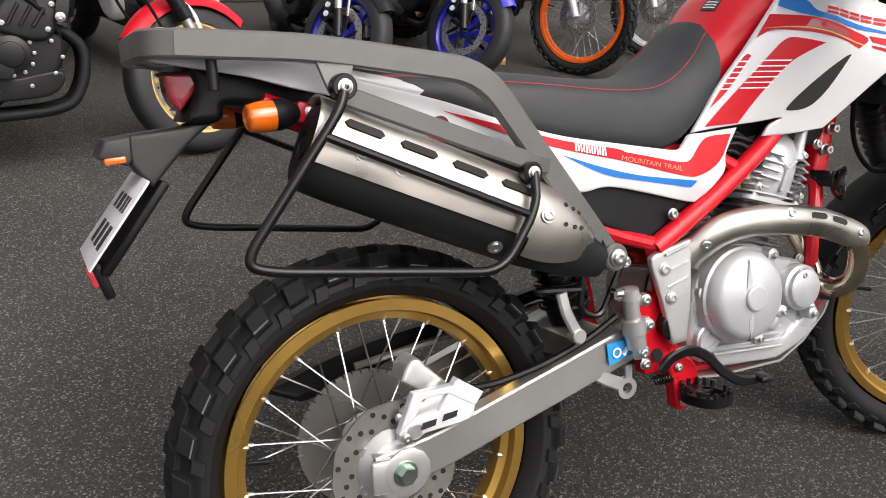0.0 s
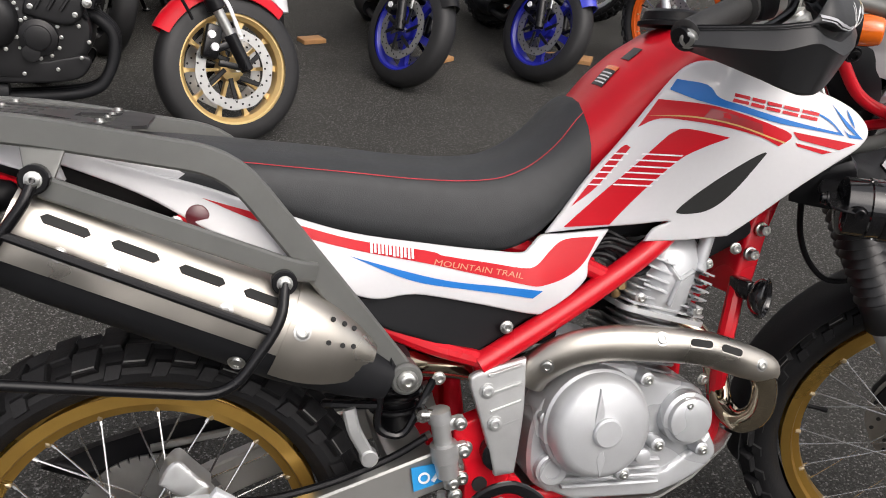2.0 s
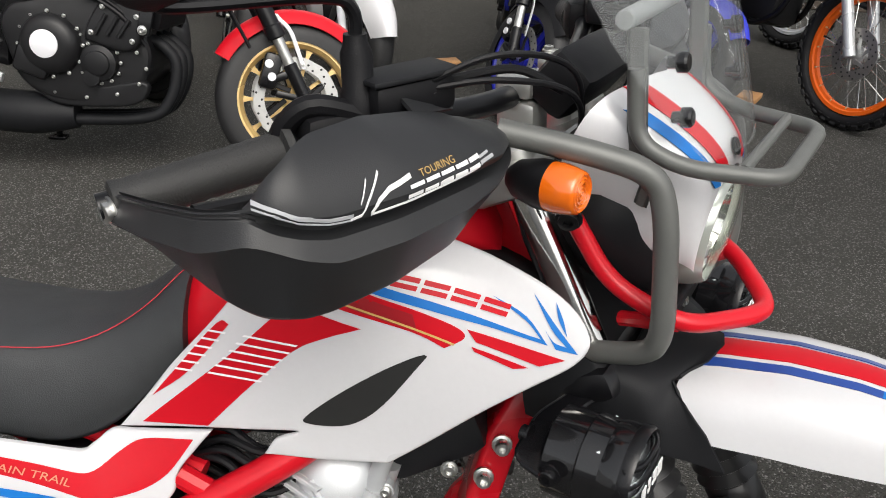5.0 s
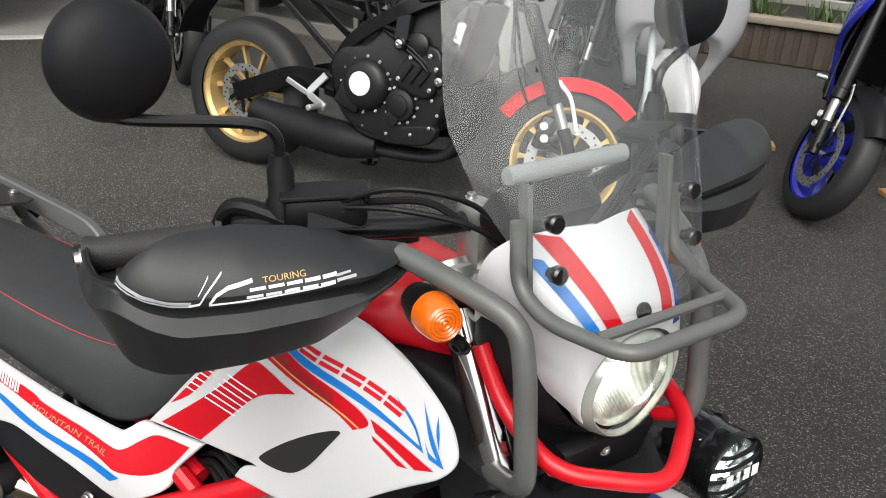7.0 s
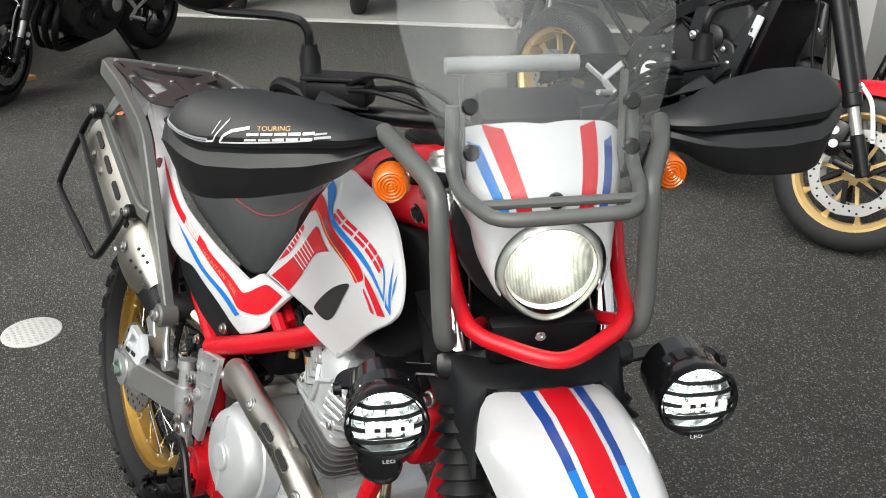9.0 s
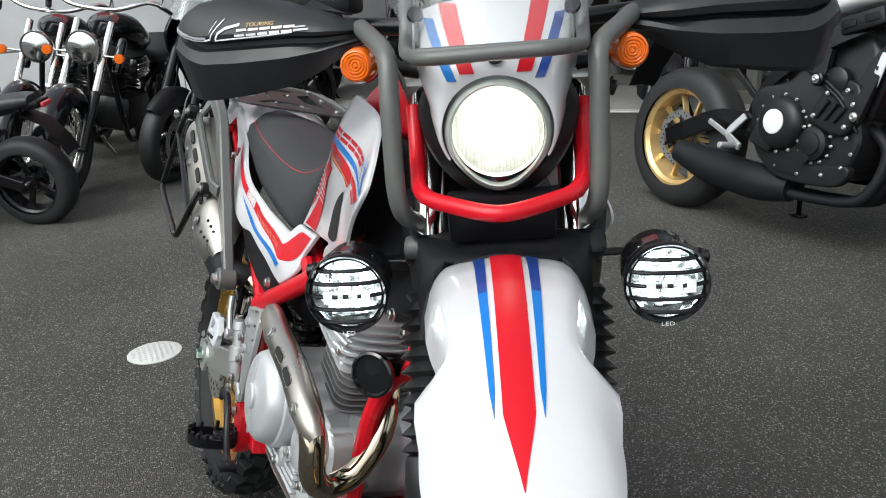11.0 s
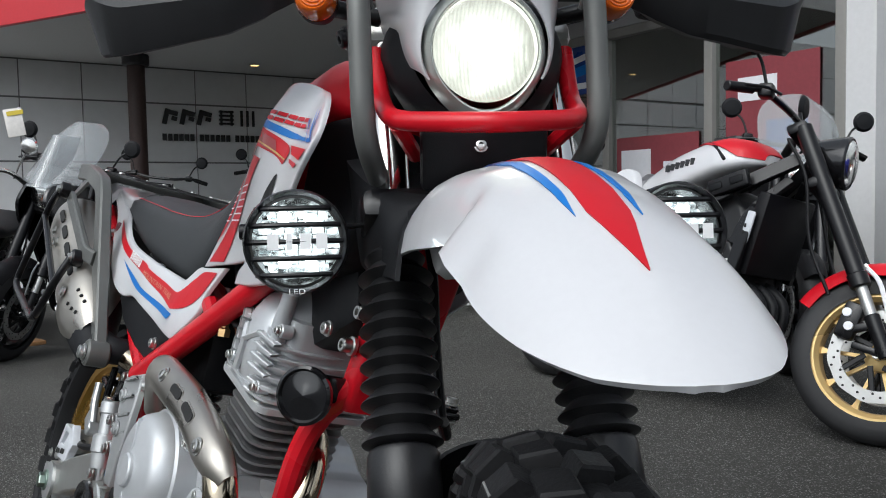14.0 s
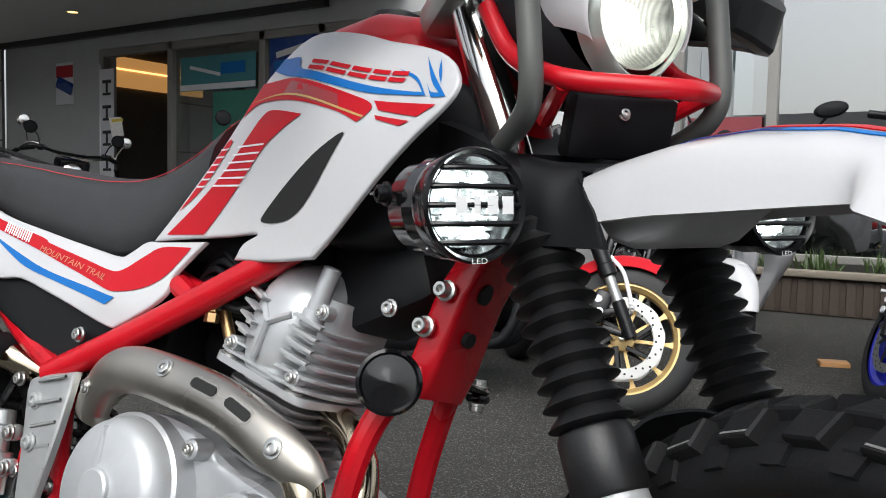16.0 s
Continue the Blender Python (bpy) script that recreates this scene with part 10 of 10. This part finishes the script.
def cruiser(m, label, paint=M_BLACKGLOSS):
    """A low cruiser: wire wheels, valanced fenders, chrome bars and a round lamp. Rear contact at the origin, nose along x."""
    b = thing("motorcycle", m @ pose(0, 0, 0, -11, 0, 0), label, "motorcycle", "parked machines")
    wb = 1.58
    spoke_wheel("front_wheel", (wb, 0, 0.32), 0.24, 0.06, 0.32, 0.12, b, Matrix.Identity(4), M_CHROME, knobs=0, spokes=28, disc_r=0.14, disc_y=-0.06, hub_w=0.05, rubber=M_TYRE2)
    spoke_wheel("rear_wheel", (0, 0, 0.32), 0.22, 0.08, 0.32, 0.15, b, Matrix.Identity(4), M_CHROME, knobs=0, spokes=28, disc_r=0.12, disc_y=-0.06, hub_w=0.05, rubber=M_TYRE2)
    ra = radians(32)

    def fk(z, y=0.0):
        return Vector((wb - (z - 0.32) * math.tan(ra), y, z))
    for s in (-1, 1):
        bm = B()
        cyl(bm, fk(0.30, s * 0.10), fk(0.62, s * 0.10), 0.030)
        part("fork_slider", bm, M_BLACKSATIN, b)
        bm = B()
        cyl(bm, fk(0.60, s * 0.10), fk(1.0, s * 0.10), 0.022)
        part("fork_tube", bm, M_CHROME, b)
        bm = B()
        lathe(bm, [(-0.03, 0.02), (0, 0.03), (0.02, 0.028), (0.022, 0)], fk(0.82, s * 0.21) + Vector((0.05, 0, 0)), (1, 0, 0), 16)
        part("turn_signal", bm, M_ORANGE, b)
        bm = B()
        cyl(bm, fk(0.82, s * 0.10) + Vector((0.03, 0, 0)), fk(0.82, s * 0.20) + Vector((0.03, 0, 0)), 0.007)
        part("signal_stalk", bm, M_CHROME, b)
        bm = B()
        lathe(bm, [(0, 0.048), (0.005, 0.05), (0.02, 0.04), (0.024, 0)], (1.02, s * 0.40, 1.30), (1, 0, 0), 20)
        part("mirror", bm, M_CHROME, b)
        bm = B()
        tube(bm, [(0.98, s * 0.33, 1.10), (1.0, s * 0.36, 1.2), (1.02, s * 0.39, 1.27)], 0.006, 8)
        part("mirror_stem", bm, M_CHROME, b)
    bm = B()
    g = []
    for k in range(21):
        a = radians(10 + 160 * k / 20)
        g.append([(wb + (0.36 - 0.09 * abs(u) ** 3) * math.cos(a), 0.085 * u, 0.32 + (0.36 - 0.09 * abs(u) ** 3) * math.sin(a)) for u in np.linspace(-1, 1, 13)])
    sheet(bm, g, 0.004)
    part("front_fender", bm, paint, b, smooth=60)
    bm = B()
    g = []
    for k in range(21):
        a = radians(20 + 155 * k / 20)
        g.append([((0.38 - 0.10 * abs(u) ** 3) * math.cos(a), 0.11 * u, 0.32 + (0.38 - 0.10 * abs(u) ** 3) * math.sin(a)) for u in np.linspace(-1, 1, 13)])
    sheet(bm, g, 0.004)
    part("rear_fender", bm, paint, b, smooth=60)
    bm = B()
    lathe(bm, [(-0.12, 0.03), (-0.09, 0.07), (-0.01, 0.095), (0.0, 0.10), (0.008, 0.098), (0.008, 0.09)], fk(0.86) + Vector((0.09, 0, 0)), (1, 0, -0.05), 28)
    hl = part("headlight", bm, M_CHROME, b, "chrome round headlight")
    bm = B()
    lathe(bm, [(0.004, 0.091), (0.018, 0.07), (0.026, 0.0)], fk(0.86) + Vector((0.09, 0, 0)), (1, 0, -0.05), 28)
    part("lens", bm, M_REFLECT, hl)
    bm = B()
    tube(bm, [(0.80, -0.43, 1.02), (0.92, -0.38, 1.08), (1.08, -0.30, 1.14), (1.16, -0.12, 1.08), (1.16, 0.12, 1.08), (1.08, 0.30, 1.14), (0.92, 0.38, 1.08), (0.80, 0.43, 1.02)], 0.0135, 12)
    part("handlebar", bm, M_CHROME, b, "wide chrome handlebar")
    bm = B()
    for s in (-1, 1):
        cyl(bm, (0.80, s * 0.43, 1.02), (0.90, s * 0.385, 1.07), 0.019)
    part("grip", bm, M_BLACK, b)
    bm = B()
    rings = []
    for x, z, w, h in ((0.42, 0.80, 0.07, 0.05), (0.55, 0.86, 0.14, 0.09), (0.75, 0.92, 0.16, 0.11), (0.95, 0.95, 0.13, 0.09), (1.05, 0.95, 0.07, 0.05)):
        rings.append([(x, w * math.cos(a), z + h * math.sin(a)) for a in [2 * math.pi * k / 24 for k in range(24)]])
    loft(bm, rings)
    part("fuel_tank", bm, paint, b, smooth=60)
    bm = B()
    rings = []
    for x, z, w, h in ((0.50, 0.76, 0.08, 0.04), (0.35, 0.72, 0.15, 0.055), (0.15, 0.73, 0.16, 0.06), (-0.02, 0.80, 0.11, 0.05), (-0.22, 0.80, 0.09, 0.04)):
        rings.append([(x, w * math.cos(a), z + h * math.sin(a)) for a in [2 * math.pi * k / 24 for k in range(24)]])
    loft(bm, rings)
    part("seat", bm, M_SEAT, b, smooth=60)
    bm = B()
    for k in range(9):
        for x0, t in ((0.60, 20), (0.80, -20)):
            bm = B()
            lathe(bm, [(0, 0.075), (0.006, 0.075)], (x0 + 0.02 * k * math.sin(radians(-t)), 0, 0.50 + 0.025 * k), (math.sin(radians(-t)), 0, 1), 16)
            part("cylinder_fin", bm, M_ENGBLACK, b)
    bm = B()
    box(bm, (0.68, 0, 0.40), (0.42, 0.26, 0.24), None, 0.06)
    part("engine", bm, M_ENGBLACK, b, "black finned twin engine")
    bm = B()
    box(bm, (0.74, 0.13, 0.70), (0.26, 0.06, 0.14), None, 0.03)
    part("air_box", bm, M_BLACKGLOSS, b, "black air cleaner cover")
    for k in range(3):
        bm = B()
        flat_bar(bm, [(0.64, 0.165, 0.67 + 0.03 * k), (0.86, 0.163, 0.67 + 0.03 * k)], 0.009, 0.01)
        part("trim_bar", bm, M_CHROME, b, "chrome trim strip")
    for s in (-1, 1):
        bm = B()
        box(bm, (1.10, s * 0.13, 0.80), (0.06, 0.05, 0.24), Matrix.Rotation(radians(-32), 4, "Y"), 0.02)
        part("fork_shroud", bm, M_BLACKGLOSS, b, "black fork shroud")
    bm = B()
    for dz in (0, 0.08):
        tube(bm, [(0.85, -0.10, 0.55), (0.92, -0.16, 0.40), (0.75, -0.19, 0.26 + dz), (0.2, -0.20, 0.26 + dz), (-0.25, -0.20, 0.28 + dz)], [0.022, 0.022, 0.025, 0.045, 0.045], 12)
    part("exhaust", bm, M_CHROME, b)
    bm = B()
    for s in (-1, 1):
        sharp_tube(bm, [(1.12, s * 0.04, 0.90), (0.95, s * 0.1, 0.40), (0.85, s * 0.12, 0.22), (0.4, s * 0.12, 0.24), (0.30, s * 0.12, 0.62), (0.0, s * 0.11, 0.32)], 0.018, 0.08)
    part("frame", bm, M_BLACKSATIN, b)
    bm = B()
    sharp_tube(bm, [(0.60, 0.14, 0.26), (0.56, 0.22, 0.12), (0.54, 0.265, 0.05)], 0.011)
    part("side_stand", bm, M_CHROME, b)
    bm = B()
    box(bm, (1.02, 0.30, 1.42), (0.006, 0.10, 0.16), Matrix.Rotation(radians(20), 4, "X"), 0.002)
    tg = part("price_tag", bm, M_TAG, b, "paper price tag on the bars")
    bm = B()
    box(bm, (1.026, 0.295, 1.475), (0.004, 0.09, 0.025), Matrix.Rotation(radians(20), 4, "X"), 0.0)
    part("tag_print", bm, M_YELLOW, tg, smooth=0)
    return b


cruiser(pose(-4.895, 0.38, 0, 0, 0, -25), "black cruiser with chrome handlebar and round headlight")
cruiser(pose(-5.42, 0.02, 0, 0, 0, -20), "black cruiser with wide chrome bars beside another")
cruiser(pose(-6.1, 3.95, 0, 0, 0, -25), "dark cruiser with round lamp before the shop door")


def scooter(m, label, paint=M_WHITE):
    """A city scooter: small wheels, leg shield, fender and seat. Front contact at the origin, nose along x."""
    b = thing("scooter", m @ pose(0, 0, 0, -7, 0, 0), label, "scooter")
    st = Matrix.Translation((-0.08, 0, 0)) @ Matrix.Rotation(radians(24), 4, "Z") @ Matrix.Translation((0.08, 0, 0))
    cast_wheel(b, (0, 0, 0.255), 0.255, 0.17, 0.12, M_ALUBRUSH, 3, True, 0.11, (-1,), m=st, name="front_wheel")
    cast_wheel(b, (-1.35, 0, 0.25), 0.25, 0.165, 0.13, M_ALUBRUSH, 3, True, 0.0, (), name="rear_wheel")
    bm = B()
    g = []
    for k in range(17):
        a = radians(20 + 125 * k / 16)
        wd = 0.095 * (0.4 + 0.6 * math.sin(math.pi * (0.1 + 0.85 * k / 16)))
        g.append([((0.30 - 0.10 * abs(u) ** 3) * math.cos(a), wd * u, 0.255 + (0.30 - 0.10 * abs(u) ** 3) * math.sin(a)) for u in np.linspace(-1, 1, 13)])
    sheet(bm, g, 0.004)
    part("front_fender", bm, paint, b, m=st, smooth=60)
    for s in (-1, 1):
        bm = B()
        cyl(bm, (0.0, s * 0.085, 0.25), (-0.16, s * 0.085, 0.62), 0.02)
        part("fork_leg", bm, M_WHITEPLASTIC, b, m=st)
    # front body
    FS = surf([(-0.1, 0.6, 0.20), (-0.3, 0.6, 0.30), (-0.25, 0.95, 0.25), (-0.02, 0.8, 0.14), (-0.4, 0.4, 0.24)])
    bm = B()
    mirrored(lambda s: panel(bm, [(0.02, 0.66), (0.05, 0.74), (-0.05, 0.88), (-0.16, 0.97), (-0.24, 0.96), (-0.34, 0.76), (-0.42, 0.45), (-0.40, 0.30), (-0.32, 0.28), (-0.22, 0.50), (-0.10, 0.62)], FS, s, 0.05, 0.02, 0.04))
    part("leg_shield", bm, paint, b, "glossy white front panels", smooth=60)
    bm = B()
    rings = []
    for x, z, w, h in ((0.04, 0.86, 0.05, 0.05), (0.0, 0.87, 0.11, 0.08), (-0.08, 0.88, 0.14, 0.12), (-0.22, 0.88, 0.15, 0.18)):
        rings.append([(x, w * math.cos(a), z + h * math.sin(a)) for a in [2 * math.pi * k / 24 for k in range(24)]])
    loft(bm, rings)
    nose = part("nose", bm, M_BLACKMATT, b, "dark nose panel", smooth=60)
    bm = B()
    lathe(bm, [(-0.08, 0.10), (0, 0.10), (0.02, 0.092), (0.035, 0.06), (0.04, 0.0)], (0.03, 0, 0.76), (1, 0, 0.25), 28)
    part("headlight", bm, M_REFLECT, b, "clear round headlight")
    bm = B()
    for s in (-1, 1):
        box(bm, (0.0, s * 0.13, 0.85), (0.05, 0.03, 0.09), Matrix.Rotation(radians(s * -20), 4, "X"), 0.01)
    part("turn_signal", bm, M_ORANGE, b)
    bm = B()
    tube(bm, [(-0.34, -0.34, 1.06), (-0.24, -0.2, 1.10), (-0.2, 0, 1.08), (-0.24, 0.2, 1.10), (-0.34, 0.34, 1.06)], 0.014, 10)
    part("handlebar", bm, M_BLACK, b)
    for s in (-1, 1):
        bm = B()
        tube(bm, [(-0.22, s * 0.24, 1.12), (-0.18, s * 0.30, 1.22), (-0.16, s * 0.33, 1.27)], 0.006, 8)
        part("mirror_stem", bm, M_BLACKMATT, b)
        bm = B()
        loft(bm, [[(x, s * 0.345 + wy * math.cos(a), 1.31 + wz * math.sin(a) + 0.25 * s * wy * math.cos(a)) for a in [2 * math.pi * k / 20 for k in range(20)]] for x, wy, wz in ((-0.175, 0.070, 0.036), (-0.165, 0.074, 0.040), (-0.145, 0.060, 0.030), (-0.138, 0.02, 0.01))])
        part("mirror", bm, M_BLACKMATT, b, "black oblong mirror")
        bm = B()
        cyl(bm, (-0.36, s * 0.36, 1.055), (-0.27, s * 0.25, 1.095), 0.018)
        part("grip", bm, M_BLACK, b)
        bm = B()
        tube(bm, [(-0.20, s * 0.20, 1.11), (-0.21, s * 0.27, 1.10), (-0.27, s * 0.35, 1.06)], 0.006, 8)
        part("lever", bm, M_ALU, b)
    bm = B()
    box(bm, (-0.55, 0, 0.30), (0.45, 0.30, 0.12), None, 0.03)
    part("floorboard", bm, M_BLACKMATT, b)
    FR = surf([(-0.7, 0.6, 0.16), (-1.2, 0.7, 0.18), (-1.6, 0.8, 0.10), (-1.0, 0.4, 0.17)])
    bm = B()
    mirrored(lambda s: panel(bm, [(-0.66, 0.36), (-0.70, 0.70), (-0.95, 0.76), (-1.3, 0.80), (-1.68, 0.86), (-1.60, 0.70), (-1.2, 0.52), (-0.95, 0.34)], FR, s, 0.12, 0.02, 0.05))
    part("rear_body", bm, paint, b, smooth=60)
    bm = B()
    rings = []
    for x, z, w, h in ((-0.68, 0.75, 0.09, 0.04), (-0.9, 0.79, 0.15, 0.06), (-1.2, 0.82, 0.16, 0.06), (-1.4, 0.88, 0.14, 0.06), (-1.62, 0.89, 0.09, 0.04)):
        rings.append([(x, w * math.cos(a), z + h * math.sin(a)) for a in [2 * math.pi * k / 20 for k in range(20)]])
    loft(bm, rings)
    part("seat", bm, M_SEAT, b, smooth=60)
    bm = B()
    box(bm, (-1.2, 0, 0.28), (0.45, 0.16, 0.2), None, 0.04)
    part("engine", bm, M_ENGBLACK, b)
    return b


scooter(pose(0.25, 3.52, 0, 0, 0, -76), "glossy white scooter with dark nose parked on asphalt")


def dirt_bike(m, label, rim_mat, plastic, rim_r=0.278, steer=0):
    """An off-road machine. Front contact at the origin, nose along x."""
    b = thing("motorcycle", m @ pose(0, 0, 0, -8, 0, 0), label, "motorcycle", "parked machines")
    spoke_wheel("front_wheel", (0, 0, 0.345), rim_r, 0.05, 0.345, 0.09, b, Matrix.Identity(4), rim_mat, knobs=34, spokes=32, disc_r=0.12, disc_y=-0.06, hub_w=0.05)
    spoke_wheel("rear_wheel", (-1.36, 0, 0.32), 0.24, 0.06, 0.32, 0.11, b, Matrix.Identity(4), rim_mat, knobs=30, spokes=32, disc_r=0.10, disc_y=-0.06, hub_w=0.05)
    for s in (-1, 1):
        bm = B()
        cyl(bm, (0, s * 0.085, 0.33), (-0.16, s * 0.09, 0.66), 0.026)
        part("fork_leg", bm, M_ALUPAINT, b)
        bm = B()
        cyl(bm, (-0.15, s * 0.09, 0.64), (-0.32, s * 0.09, 1.0), 0.03)
        part("fork_tube", bm, M_BLACKSATIN, b)
    bm = B()
    g = [[(x, wd * u, z - 0.05 * abs(u) ** 3) for u in np.linspace(-1, 1, 11)] for x, z, wd in ((-0.28, 0.82, 0.07), (-0.1, 0.85, 0.075), (0.1, 0.83, 0.085), (0.25, 0.77, 0.08), (0.34, 0.71, 0.04))]
    sheet(bm, g, 0.004)
    part("front_fender", bm, plastic, b, smooth=60)
    bm = B()
    box(bm, (-0.22, 0, 0.95), (0.10, 0.17, 0.22), Matrix.Rotation(radians(-25), 4, "Y"), 0.04)
    part("headlight_cowl", bm, plastic, b)
    bm = B()
    tube(bm, [(-0.55, -0.40, 1.10), (-0.44, -0.2, 1.13), (-0.38, 0, 1.08), (-0.44, 0.2, 1.13), (-0.55, 0.40, 1.10)], 0.012, 10)
    part("handlebar", bm, M_BLACKSATIN, b)
    bm = B()
    rings = []
    for x, z, w, h in ((-0.36, 0.90, 0.07, 0.07), (-0.5, 0.90, 0.14, 0.10), (-0.72, 0.86, 0.12, 0.08), (-0.85, 0.84, 0.09, 0.05)):
        rings.append([(x, w * math.cos(a), z + h * math.sin(a)) for a in [2 * math.pi * k / 20 for k in range(20)]])
    loft(bm, rings)
    part("fuel_tank", bm, plastic, b, smooth=60)
    bm = B()
    box(bm, (-1.05, 0, 0.86), (0.65, 0.18, 0.07), None, 0.03)
    part("seat", bm, M_SEAT, b)
    bm = B()
    box(bm, (-0.68, 0, 0.52), (0.36, 0.22, 0.34), None, 0.05)
    part("engine", bm, M_ENGBLACK, b)
    bm = B()
    for s in (-1, 1):
        sharp_tube(bm, [(-0.33, s * 0.03, 0.92), (-0.48, s * 0.09, 0.42), (-0.6, s * 0.1, 0.34), (-0.92, s * 0.1, 0.38), (-0.92, s * 0.1, 0.74), (-0.45, s * 0.06, 0.88)], 0.016, 0.06)
        flat_bar(bm, [(-0.92, s * 0.10, 0.42), (-1.36, s * 0.10, 0.32)], 0.05, 0.03)
        flat_bar(bm, [(-0.92, s * 0.09, 0.74), (-1.45, s * 0.07, 0.86)], 0.025, 0.02)
    part("frame", bm, M_BLACKSATIN, b)
    return b


dirt_bike(pose(2.62, 3.42, 0, 0, 0, -62), "trail motorcycle with bright orange spoked rims", M_ORANGERIM, M_BLACK)
dirt_bike(pose(3.45, 3.72, 0, 0, 0, -62), "trail motorcycle with white spoked rims", M_WHITEPLASTIC, M_WHITE)
# wooden blocks under the side stands
blk = None
for x, y, r in ((0.72, 4.1, 20), (1.40, 3.75, 35), (2.12, 3.85, 10), (2.30, 3.78, 60), (-4.05, 0.55, 15)):
    if blk is None:
        blk = thing("wood_block", pose(x, y, 0, 0, 0, r), "small bare wooden block under a side stand", "wood block", "stand blocks")
        bm = B()
        box(bm, (0, 0, 0.012), (0.14, 0.10, 0.024), None, 0.002)
        part("board", bm, mat("raw_pine", (0.42, 0.22, 0.09), 0.7, vary=0.25, scale=15), blk)
    else:
        copy_thing(blk, pose(x, y, 0, 0, 0, r))
